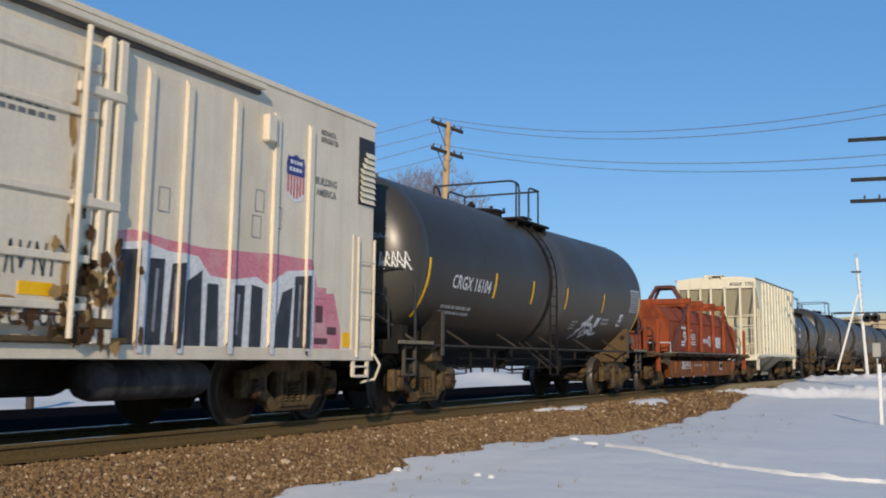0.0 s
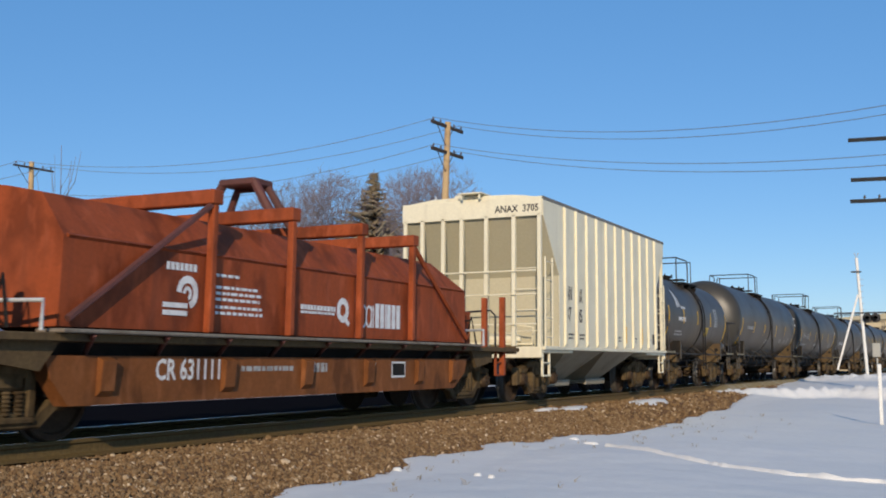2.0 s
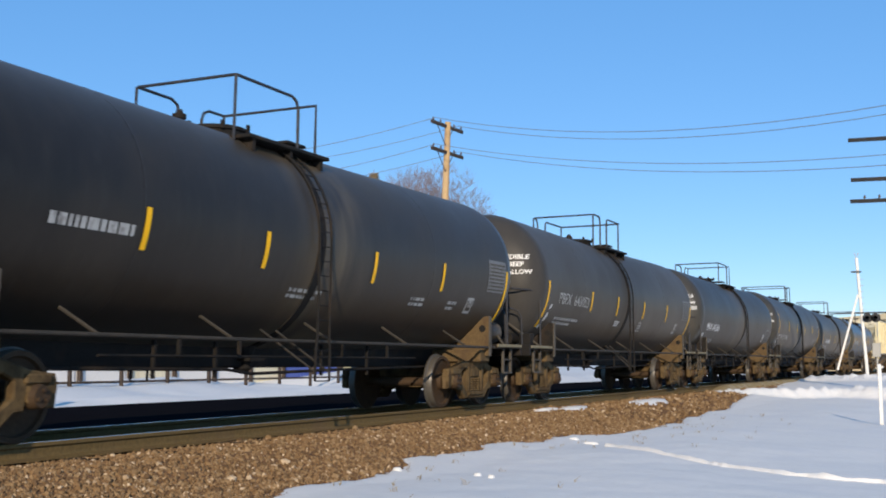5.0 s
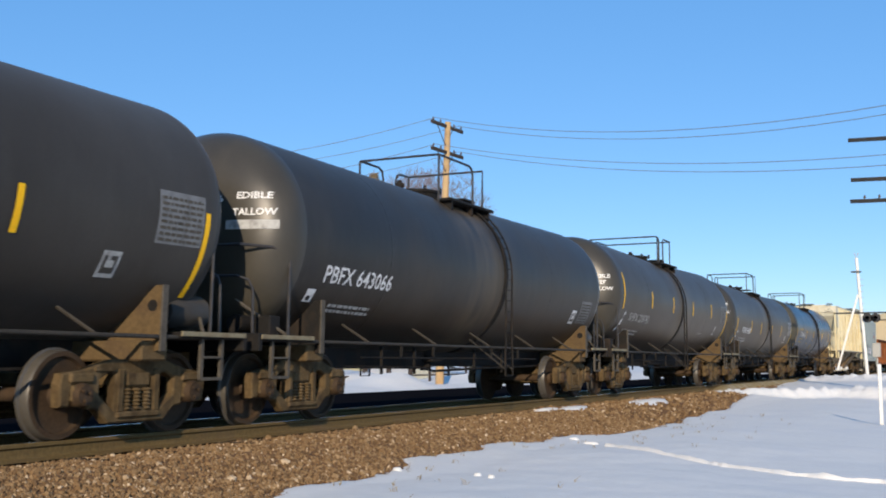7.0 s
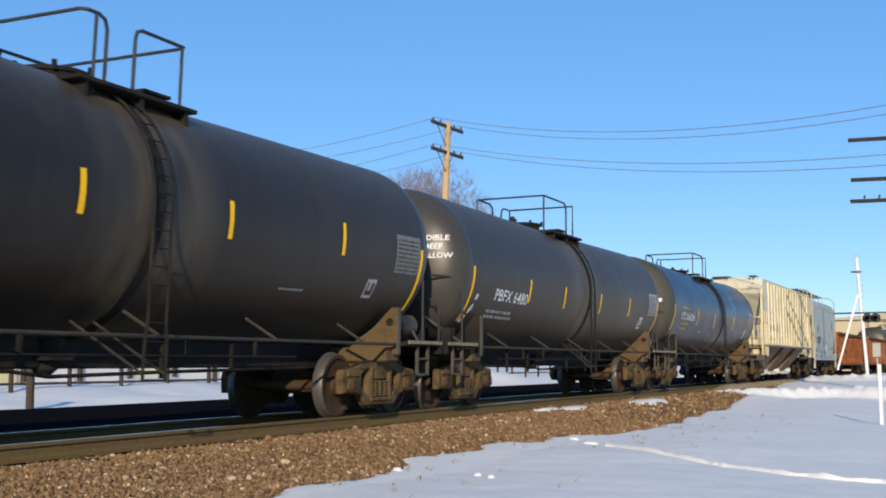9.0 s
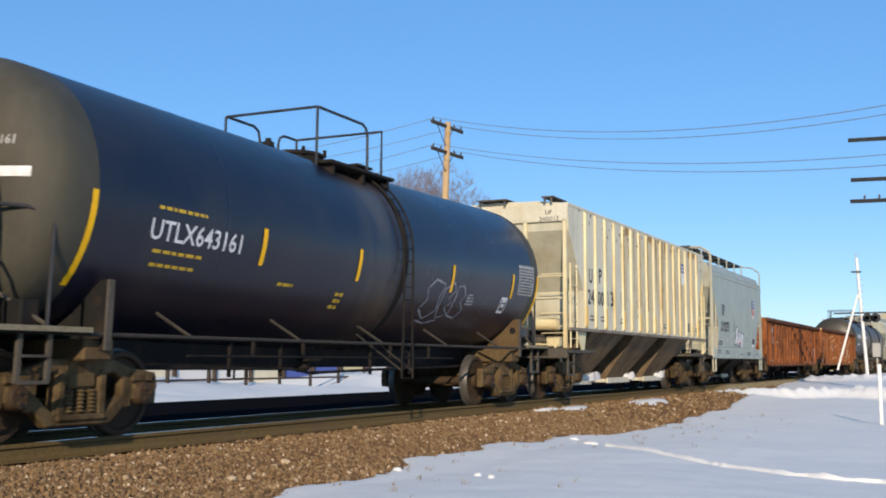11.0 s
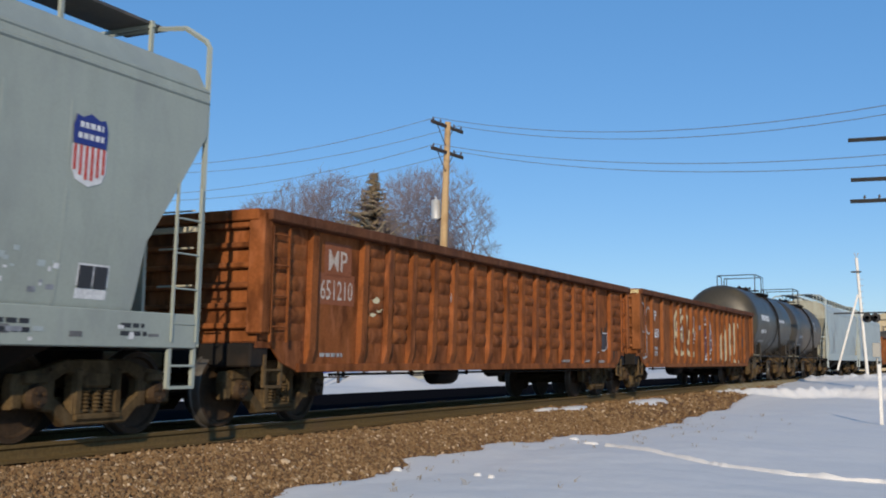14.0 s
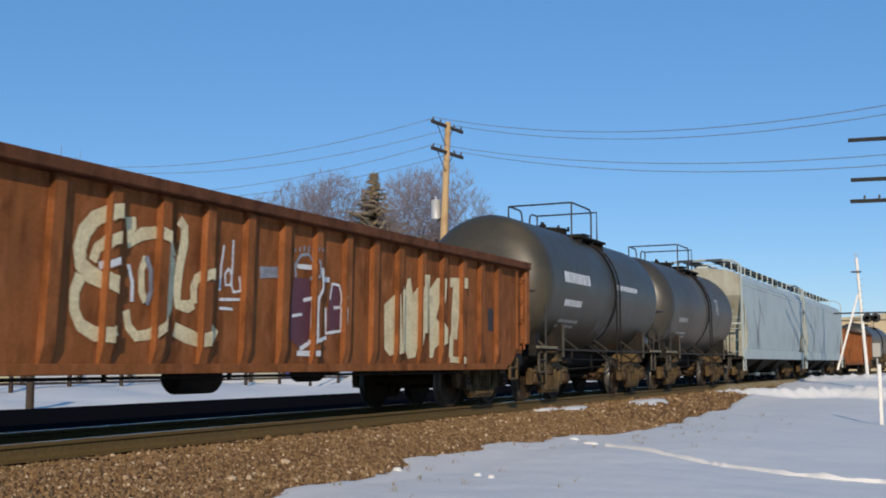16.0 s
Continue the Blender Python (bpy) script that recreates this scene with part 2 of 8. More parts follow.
# near-black stone: the train's shade on the bed is put into the colour
BALLAST_SHADED = material("ballast_shaded", (0.009, 0.009, 0.011), 0.95, spec=0.0, spots=(0.012, 0.011, 0.011), amount=0.6, spot_scale=7, vary=0.35, grain=34, bump=1.0, shift=False)
BALLAST = material("ballast_bed", (0.20, 0.115, 0.062), 0.95, spec=0.0, spots=(0.12, 0.085, 0.06), amount=0.7, spot_scale=9, vary=0.35, grain=34, bump=1.0, shift=False)
STONE = material("ballast_stone", (0.30, 0.20, 0.135), 0.9, spec=0.0, vary=0.2, grain=40, bump=0.3, shift=False)
SNOW = material("snow", (0.73, 0.715, 0.675), 0.75, spec=0.0, spots=(0.67, 0.665, 0.655), amount=0.6, spot_scale=0.9, vary=0.03, grain=9, bump=0.35, shift=False)
ROAD_DIRT = material("crossing_dirt", (0.30, 0.23, 0.115), 0.9, spec=0.1, spots=(0.50, 0.45, 0.36), amount=0.6, spot_scale=1.2, vary=0.1, shift=False)
GRASS = material("dry_grass", (0.24, 0.18, 0.085), 0.9, vary=0.25)
POLE_WOOD = material("pole_wood", (0.50, 0.34, 0.17), 0.85, spots=(0.32, 0.19, 0.085), amount=0.5, streaks=0.4, streak_colour=(0.28, 0.17, 0.08), bump=0.3)
ARM_DARK = material("crossarm_dark", (0.028, 0.027, 0.026), 0.85, spec=0.2, spots=(0.06, 0.055, 0.05), amount=0.4, bump=0.3)
ARM_WOOD = material("crossarm_wood", (0.060, 0.047, 0.039), 0.85, spec=0.2, spots=(0.095, 0.075, 0.06), amount=0.4, bump=0.3)
WIRE = material("wire", (0.15, 0.18, 0.23), 0.6, vary=0.05, bump=0)
INSULATOR = material("insulator_glass", (0.10, 0.09, 0.085), 0.25)
GALV = material("galvanised", (0.55, 0.55, 0.53), 0.45, 0.3, spots=(0.4, 0.4, 0.38), amount=0.4)
MAST_WHITE = material("mast_white", (0.76, 0.74, 0.68), 0.5, spots=(0.5, 0.46, 0.4), amount=0.4, spot_scale=3)
SIGNAL_BLACK = material("signal_black", (0.02, 0.02, 0.022), 0.6)
LENS_RED = material("lens_red", (0.10, 0.012, 0.012), 0.2)
BARK = material("bark", (0.19, 0.15, 0.14), 0.95, spots=(0.09, 0.07, 0.06), amount=0.5, bump=0.3)
TWIG = material("twigs", (0.19, 0.163, 0.175), 0.95, spots=(0.14, 0.118, 0.12), amount=0.5, bump=0)
NEEDLE = material("needles", (0.30, 0.23, 0.135), 0.9, spots=(0.25, 0.19, 0.10), amount=0.6, spot_scale=0.8, vary=0.35)
WALL_WHITE = material("siding_white", (0.74, 0.73, 0.70), 0.7, vary=0.05)
DOOR_YELLOW = material("door_yellow", (0.72, 0.62, 0.34), 0.6, vary=0.06)
WALL_TAN = material("siding_tan", (0.50, 0.41, 0.26), 0.75, vary=0.08)
WALL_BRICK = material("brick_wall", (0.32, 0.14, 0.075), 0.85, spots=(0.42, 0.30, 0.18), amount=0.6, spot_scale=2)
ROOF_TAN = material("roof_tan", (0.42, 0.37, 0.25), 0.8, spots=(0.5, 0.45, 0.33), amount=0.5)
WINDOW = material("window_glass", (0.05, 0.06, 0.08), 0.08, spec=0.6, bump=0)
BLUE_TARP = material("blue_tarp", (0.10, 0.14, 0.42), 0.6, vary=0.15)
CABINET = material("cabinet_grey", (0.36, 0.35, 0.31), 0.5, 0.2)

for m in (STONE,):
    t = m.node_tree
    geo = t.nodes.new("ShaderNodeNewGeometry")
    ramp = t.nodes.new("ShaderNodeValToRGB")
    e = ramp.color_ramp.elements
    e[0].color, e[1].color = (0.11, 0.070, 0.040, 1), (0.60, 0.47, 0.32, 1)
    for at_, c in ((0.3, (0.19, 0.116, 0.058, 1)), (0.65, (0.235, 0.150, 0.076, 1)), (0.93, (0.29, 0.198, 0.108, 1))):
        e.new(at_).color = c
    t.links.new(geo.outputs["Random Per Island"], ramp.inputs[0])
    t.links.new(ramp.outputs[0], t.nodes["Principled BSDF"].inputs["Base Color"])


# ---- shapes ----
class Shape:
    """Vertices and faces of one mesh, gathered piece by piece."""

    def __init__(self):
        self.v, self.f, self.smooth = [], [], False

    def add(self, verts, faces):
        k = len(self.v)
        self.v += [tuple(p) for p in verts]
        self.f += [tuple(i + k for i in q) for q in faces]
        return self

    def box(self, x0, x1, y0, y1, z0, z1, c=0.0):
        """A block with chamfered edges along its longest sides when c is given."""
        if c <= 0:
            p = [(x, y, z) for x in (x0, x1) for y in (y0, y1) for z in (z0, z1)]
            return self.add(p, [(0, 1, 3, 2), (4, 6, 7, 5), (0, 4, 5, 1), (2, 3, 7, 6), (0, 2, 6, 4), (1, 5, 7, 3)])
        bm = bmesh.new()
        bmesh.ops.create_cube(bm, size=1.0)
        for q in bm.verts:
            q.co = Vector(((x0 + x1) / 2 + q.co.x * (x1 - x0), (y0 + y1) / 2 + q.co.y * (y1 - y0), (z0 + z1) / 2 + q.co.z * (z1 - z0)))
        bmesh.ops.bevel(bm, geom=list(bm.edges), offset=c, segments=1, affect="EDGES")
        bm.verts.index_update()
        self.add([q.co[:] for q in bm.verts], [[q.index for q in f.verts] for f in bm.faces])
        bm.free()
        return self

    def tube(self, path, r, seg=8, cap=True):
        """A round bar along a path of points."""
        pts = [Vector(p) for p in path]
        rings = []
        up = Vector((0.31, 0.17, 0.93))
        for i, p in enumerate(pts):
            d = (pts[min(i + 1, len(pts) - 1)] - pts[max(i - 1, 0)]).normalized()
            if abs(d.dot(up)) > 0.97:
                up = Vector((0.9, 0.3, 0.1))
            a = d.cross(up).normalized()
            b = d.cross(a)
            rr = r[i] if isinstance(r, (list, tuple)) else r
            rings.append([p + (a * math.cos(2 * math.pi * k / seg) + b * math.sin(2 * math.pi * k / seg)) * rr for k in range(seg)])
        verts = [q for ring in rings for q in ring]
        faces = [(i * seg + k, i * seg + (k + 1) % seg, (i + 1) * seg + (k + 1) % seg, (i + 1) * seg + k) for i in range(len(pts) - 1) for k in range(seg)]
        if cap:
            faces += [tuple(range(seg))[::-1], tuple((len(pts) - 1) * seg + k for k in range(seg))]
        return self.add(verts, faces)

    def prism(self, outline, a, b, axis="x"):
        """A plate: an outline in the plane across the axis, pushed from a to b."""
        def put(u, v, w):
            return {"x": (w, u, v), "y": (u, w, v), "z": (u, v, w)}[axis]
        k = len(outline)
        verts = [put(u, v, a) for u, v in outline] + [put(u, v, b) for u, v in outline]
        faces = [tuple(range(k))[::-1], tuple(range(k, 2 * k))] + [(i, (i + 1) % k, k + (i + 1) % k, k + i) for i in range(k)]
        return self.add(verts, faces)

    def lathe(self, profile, axis="y", seg=32, centre=(0, 0, 0)):
        """profile: (distance along the axis, radius)."""
        cx, cy, cz = centre
        verts = []
        for d, r in profile:
            for k in range(seg):
                a = 2 * math.pi * k / seg
                u, v = r * math.cos(a), r * math.sin(a)
                verts.append({"y": (cx + u, cy + d, cz + v), "x": (cx + d, cy + u, cz + v), "z": (cx + u, cy + v, cz + d)}[axis])
        faces = [(i * seg + k, i * seg + (k + 1) % seg, (i + 1) * seg + (k + 1) % seg, (i + 1) * seg + k) for i in range(len(profile) - 1) for k in range(seg)]
        faces += [tuple(range(seg))[::-1], tuple((len(profile) - 1) * seg + k for k in range(seg))]
        return self.add(verts, faces)

    def loft(self, rings, closed=True, caps=True):
        k = len(rings[0])
        verts = [p for r in rings for p in r]
        span = k if closed else k - 1
        faces = [(i * k + j, i * k + (j + 1) % k, (i + 1) * k + (j + 1) % k, (i + 1) * k + j) for i in range(len(rings) - 1) for j in range(span)]
        if caps:
            faces += [tuple(range(k))[::-1], tuple((len(rings) - 1) * k + j for j in range(k))]
        return self.add(verts, faces)

    def mesh(self, name, mats, smooth=None):
        me = bpy.data.meshes.new(name)
        me.from_pydata(self.v, [], self.f)
        for m in mats if isinstance(mats, (list, tuple)) else [mats]:
            me.materials.append(m)
        bm = bmesh.new()
        bm.from_mesh(me)
        bmesh.ops.recalc_face_normals(bm, faces=bm.faces)
        bm.to_mesh(me)
        bm.free()
        if smooth is not None:
            me.polygons.foreach_set("use_smooth", [True] * len(me.polygons))
            me.set_sharp_from_angle(angle=radians(smooth))
        me.update()
        return me


def part(name, shape, mat, parent, label="", smooth=None, at=None):
    """One mesh object under a thing, or under a part of it."""
    me = shape.mesh(name, mat, smooth) if isinstance(shape, Shape) else shape
    ob = new(name, me)
    ob.parent = parent
    if at:
        ob.location = at
    if label:
        tagged(ob, label)
    return ob


def thing(name, label, category, group="", kind="", at=(0, 0, 0)):
    ob = new(name)
    ob.location = at
    ob.empty_display_size = 0.2
    return tagged(ob, label, category, group, kind)


def cut_shape(outlines, depth, bevel=0.0):
    """A flat plate from an outer outline and holes, in a plane, with rounded rims: (u, v) to mesh data, thickness along w."""
    cu = bpy.data.curves.new("outline", "CURVE")
    cu.dimensions, cu.fill_mode = "2D", "BOTH"
    cu.extrude, cu.bevel_depth, cu.bevel_resolution = depth / 2 - bevel, bevel, 0
    for o in outlines:
        s = cu.splines.new("POLY")
        s.points.add(len(o) - 1)
        for p, (u, v) in zip(s.points, o):
            p.co = (u, v, 0, 1)
        s.use_cyclic_u = True
    return flat_data(cu)


def flat_data(cu):
    ob = bpy.data.objects.new("outline", cu)
    me = bpy.data.meshes.new_from_object(ob)
    v = [tuple(p.co) for p in me.vertices]
    f = [tuple(p.vertices) for p in me.polygons]
    bpy.data.objects.remove(ob)
    bpy.data.curves.remove(cu)
    bpy.data.meshes.remove(me)
    return v, f


def letters(text, width, height, bold=0.022):
    """Flat letters in the built-in font, fitted into a box that starts at 0, 0."""
    cu = bpy.data.curves.new("letters", "FONT")
    cu.body, cu.resolution_u, cu.offset = text, 2, bold
    v, f = flat_data(cu)
    us, vs = [p[0] for p in v], [p[1] for p in v]
    u0, v0 = min(us), min(vs)
    ku, kv = width / (max(us) - u0), height / (max(vs) - v0)
    return [((p[0] - u0) * ku, (p[1] - v0) * kv) for p in v], f


def sliced(uv, faces, step):
    """Cuts flat faces along level lines, so that they can be bent."""
    bm = bmesh.new()
    vs = [bm.verts.new((u, v, 0)) for u, v in uv]
    for f in faces:
        if len(set(f)) > 2:
            try:
                bm.faces.new([vs[i] for i in f])
            except ValueError:
                pass
    top = max(v for _, v in uv)
    low = min(v for _, v in uv)
    k = low + step
    while k < top:
        bmesh.ops.bisect_plane(bm, geom=list(bm.verts) + list(bm.edges) + list(bm.faces), plane_co=(0, k, 0), plane_no=(0, 1, 0))
        k += step
    bm.verts.index_update()
    out = [(p.co.x, p.co.y) for p in bm.verts], [tuple(q.index for q in f.verts) for f in bm.faces]
    bm.free()
    return out


def side_flat(x, y0, z0):
    return lambda u, v: (x, y0 + u, z0 + v)


def end_flat(y, x0, z0):
    return lambda u, v: (x0 + u, y, z0 + v)


def round_side(radius, zc, y0, z0, lift=0.006):
    """Bends a flat sheet round a lying tank, from the height z0 upwards."""
    a0 = math.asin(max(-0.99, min(0.99, (z0 - zc) / radius)))

    def put(u, v):
        a = a0 + v / radius
        return ((radius + lift) * math.cos(a), y0 + u, zc + (radius + lift) * math.sin(a))
    return put


def decal(name, uv, faces, put, mat, parent, label="", bend=0.0):
    """Paint or a label: thin letters, bars or strips laid on a surface."""
    if bend:
        uv, faces = sliced(uv, faces, bend)
    return part(name, Shape().add([put(u, v) for u, v in uv], faces), mat, parent, label)


def rect(u0, v0, u1, v1):
    return [(u0, v0), (u1, v0), (u1, v1), (u0, v1)], [(0, 1, 2, 3)]


def bars(rows, rng, length=(0.05, 0.16), gap=0.03):
    """Writing that cannot be read: rows of (u0, u1, v0, v1)."""
    uv, faces = [], []
    for u0, u1, v0, v1 in rows:
        u = u0
        while u < u1 - 0.02:
            w = min(rng.uniform(*length), u1 - u)
            k = len(uv)
            uv += [(u, v0), (u + w, v0), (u + w, v1), (u, v1)]
            faces.append((k, k + 1, k + 2, k + 3))
            u += w + gap
    return uv, faces


def stroke(points, width, uv=None, faces=None, rough=0.0, rng=None):
    """A brush stroke of some width through points in a plane."""
    uv, faces = ([], []) if uv is None else (uv, faces)
    pts = []
    for (a, b), (c, d) in zip(points[:-1], points[1:]):
        steps = max(1, int(math.hypot(c - a, d - b) / 0.15))
        pts += [(a + (c - a) * i / steps, b + (d - b) * i / steps) for i in range(steps)]
    pts.append(points[-1])
    k = len(uv)
    for i, (u, v) in enumerate(pts):
        p, q = pts[max(0, i - 1)], pts[min(len(pts) - 1, i + 1)]
        du, dv = q[0] - p[0], q[1] - p[1]
        n = math.hypot(du, dv) or 1
        w = width / 2 * (1 + (rng.uniform(-rough, rough) if rng else 0))
        uv += [(u - dv / n * w, v + du / n * w), (u + dv / n * w, v - du / n * w)]
    faces += [(k + 2 * i, k + 2 * i + 1, k + 2 * i + 3, k + 2 * i + 2) for i in range(len(pts) - 1)]
    return uv, faces


def arc(cx, cy, rx, ry, a0, a1, n=14):
    return [(cx + rx * math.cos(radians(a0 + (a1 - a0) * i / n)), cy + ry * math.sin(radians(a0 + (a1 - a0) * i / n))) for i in range(n + 1)]


# ---- running gear ----
AXLE, WHEEL_R = 0.89, 0.457
WHEELSETS = []
GEAR = {}


def gear_meshes():
    """Meshes shared by all trucks: wheelset, side frame, springs, bolster, brake beam."""
    s = Shape()
    for side in (1, -1):
        prof = [(0.66, 0.10), (0.675, 0.16), (0.68, 0.30), (0.672, 0.40), (0.672, 0.484), (0.70, 0.486), (0.712, 0.462), (0.80, 0.455), (0.812, 0.445),
                (0.812, 0.395), (0.775, 0.375), (0.752, 0.25), (0.772, 0.15), (0.83, 0.125), (0.84, 0.08)]
        s.lathe([(d * side, r) for d, r in prof], "x", 36)
    s.lathe([(-1.0, 0.078), (1.0, 0.078)], "x", 14)
    for side in (1, -1):
        s.lathe([(0.90 * side, 0.125), (1.10 * side, 0.125), (1.125 * side, 0.105), (1.14 * side, 0.105)], "x", 18)
        for k in range(3):
            a = k * 2.094
            s.lathe([(1.135 * side, 0.022), (1.165 * side, 0.022)], "x", 6, (0, 0.06 * math.cos(a), 0.06 * math.sin(a)))
    me = s.mesh("wheelset", [WHEEL, TREAD], 40)
    for p in me.polygons:
        r = math.hypot(p.center.y, p.center.z)
        if r > 0.425 and not (abs(p.normal.x) > 0.8 and abs(p.center.x) < 0.7):
            p.material_index = 1
    GEAR["wheelset"] = me
    outer = [(-1.16, 0.56), (-1.13, 0.66), (-0.80, 0.70), (-0.45, 0.80), (0.45, 0.80), (0.80, 0.70), (1.13, 0.66), (1.16, 0.56), (1.14, 0.36),
             (1.04, 0.36), (1.03, 0.47), (0.99, 0.56), (0.79, 0.56), (0.75, 0.47), (0.74, 0.33), (0.62, 0.32), (0.44, 0.17), (-0.44, 0.17),
             (-0.62, 0.32), (-0.74, 0.33), (-0.75, 0.47), (-0.79, 0.56), (-0.99, 0.56), (-1.03, 0.47), (-1.04, 0.36), (-1.14, 0.36)]
    hole = [(-0.24, 0.30), (0.24, 0.30), (0.24, 0.66), (-0.24, 0.66)]
    left = [(-0.62, 0.44), (-0.36, 0.26), (-0.34, 0.68), (-0.46, 0.70), (-0.62, 0.62)]
    right = [(-u, v) for u, v in left][::-1]
    v, f = cut_shape([outer, hole, left, right], 0.13, 0.018)
    s = Shape().add([(w, a, b) for a, b, w in v], f)
    s.box(-0.10, 0.10, -0.34, 0.34, 0.20, 0.27, 0.02)
    for y in (-0.29, 0.29):
        s.box(-0.09, 0.085, y - 0.05, y + 0.05, 0.26, 0.72, 0.015)
    for y in (-AXLE, AXLE):
        s.box(-0.09, 0.10, y - 0.17, y + 0.17, 0.575, 0.68, 0.02)
        s.box(0.03, 0.095, y - 0.13, y + 0.13, 0.39, 0.56, 0.02)
    s.box(0.06, 0.09, -0.7, -0.4, 0.70, 0.735)
    GEAR["side_frame"] = s.mesh("side_frame", TRUCK)
    s = Shape()
    s.lathe([(0.275 + k * 0.02, 0.066 if k % 2 else 0.046) for k in range(13)], "z", 10, (0.03, 0, 0))
    GEAR["spring"] = s.mesh("spring", TRUCK, 50)
    s = Shape().box(-1.06, 1.06, -0.20, 0.20, 0.52, 0.70, 0.03).box(-0.36, 0.36, -0.30, 0.30, 0.68, 0.78, 0.03)
    for x in (-0.62, 0.62):
        s.box(x - 0.12, x + 0.12, -0.14, 0.14, 0.69, 0.80, 0.02)
    GEAR["truck"] = s.mesh("truck", TRUCK)
    s = Shape()
    for y in (-0.36, 0.36):
        s.tube([(-0.78, y, 0.36), (0.78, y, 0.36)], 0.04, 8).box(-0.86, -0.64, y - 0.06, y + 0.06, 0.30, 0.44).box(0.64, 0.86, y - 0.06, y + 0.06, 0.30, 0.44)
    GEAR["brake_beam"] = s.mesh("brake_beam", TRUCK)
    s = Shape().box(-0.10, 0.10, -0.05, 0.62, 0.72, 0.92, 0.02)
    s.prism([(-0.13, 0.60), (0.13, 0.60), (0.17, 0.80), (0.02, 0.86), (0.05, 0.72), (-0.08, 0.66)], 0.70, 0.96, "z")
    s.tube([(0.32, 0.25, 0.80), (0.33, 0.42, 0.62), (0.22, 0.62, 0.44), (0.08, 0.78, 0.50)], 0.025, 8)
    GEAR["coupler"] = s.mesh("coupler", FRAME_RUST)


def add_truck(parent, y):
    truck = part("truck", GEAR["truck"], None, parent, at=(0, y, 0))
    for x, turn in ((0.99, 0), (-0.99, 180)):
        f = part("side_frame", GEAR["side_frame"], None, truck)
        f.matrix_local = pose(x, 0, 0, 0, 0, turn)
        for q in (-0.16, 0.0, 0.16):
            g = part("spring", GEAR["spring"], None, truck)
            g.matrix_local = pose(x, q, 0, 0, 0, turn)
    for k, a in enumerate((-AXLE, AXLE)):
        w = part("wheelset", GEAR["wheelset"], None, truck, at=(0, a, WHEEL_R))
        WHEELSETS.append((w, a))
    part("brake_beam", GEAR["brake_beam"], None, truck)
    return truck


CARS = []


def new_car(name, label, category, s, group="freight train"):
    """A railway car whose middle stands s metres down the track at 8 seconds."""
    ob = thing(name, label, category, group)
    CARS.append((ob, s))
    return ob


def couplers(car, half):
    for sign in (1, -1):
        c = part("coupler", GEAR["coupler"], None, car)
        c.matrix_local = pose(0, sign * half, 0, 0, 0, 0 if sign > 0 else 180)


def ladder(car, x, y0, y1, z0, z1, mat, step=0.38, r=0.011, name="ladder", bar=0.012):
    """Rungs between two upright bars on a side (y0 to y1)."""
    s = Shape()
    for y in (y0, y1):
        s.box(x - 0.015, x + 0.015, y - bar, y + bar, z0, z1)
    whole = part(name, s, mat, car)
    z = z0 + step / 2
    while z < z1:
        part("rung", Shape().tube([(x, y0, z), (x, y1, z)], r, 6), mat, whole)
        z += step
    return whole


def end_ladder(car, y, x0, x1, z0, z1, mat, step=0.42):
    """Rungs that reach from post to post on an end."""
    z = z0 + step / 2
    while z < z1:
        part("end_rung", Shape().tube([(x0, y, z), (x1, y, z)], 0.011, 6), mat, car)
        z += step


def sill_step(car, x, y, z, mat, width=0.42, drop=0.42):
    s = Shape()
    s.box(x - 0.02, x + 0.02, y - width / 2 - 0.025, y - width / 2 + 0.025, z - drop, z)
    s.box(x - 0.02, x + 0.02, y + width / 2 - 0.025, y + width / 2 + 0.025, z - drop, z)
    s.box(x - 0.03, x + 0.03, y - width / 2, y + width / 2, z - drop - 0.01, z - drop + 0.025)
    s.box(x - 0.03, x + 0.03, y - width / 2, y + width / 2, z - drop / 2, z - drop / 2 + 0.025)
    return part("sill_step", s, mat, car)


def brake_wheel(car, x, y, z, mat, r=0.28):
    s = Shape()
    ring = [(x + r * math.cos(a), y, z + r * math.sin(a)) for a in [i * math.pi / 10 for i in range(21)]]
    s.tube(ring, 0.02, 6, cap=False)
    for k in range(6):
        a = k * math.pi / 3
        s.tube([(x, y, z), (x + r * math.cos(a), y, z + r * math.sin(a))], 0.014, 5)
    s.lathe([(-0.05, 0.06), (0.12, 0.06)], "y", 12, (x, y, z))
    s.box(x - 0.12, x + 0.12, y + 0.08, y + 0.22, z - 0.16, z + 0.16, 0.02)
    return part("brake_wheel", s, mat, car)


# ---- tank cars ----
def bent_strip(radius, zc, y, z0, z1, width, lift=0.008, lean=0.0, n=8):
    a0, a1 = (math.asin(max(-0.97, min(0.97, (z - zc) / radius))) for z in (z0, z1))
    uv, faces = [], []
    verts = []
    for i in range(n + 1):
        a = a0 + (a1 - a0) * i / n
        for w in (-width / 2, width / 2):
            verts.append(((radius + lift) * math.cos(a), y + w, zc + (radius + lift) * math.sin(a)))
    return verts, [(2 * i, 2 * i + 1, 2 * i + 3, 2 * i + 2) for i in range(n)]


FULL = 2.5


def head_bulge(r, radius, dish):
    """How far a dished head stands out at a distance from its middle."""
    return dish * max(0.0, 1 - min(1.0, r / radius) ** FULL) ** (1 / FULL)


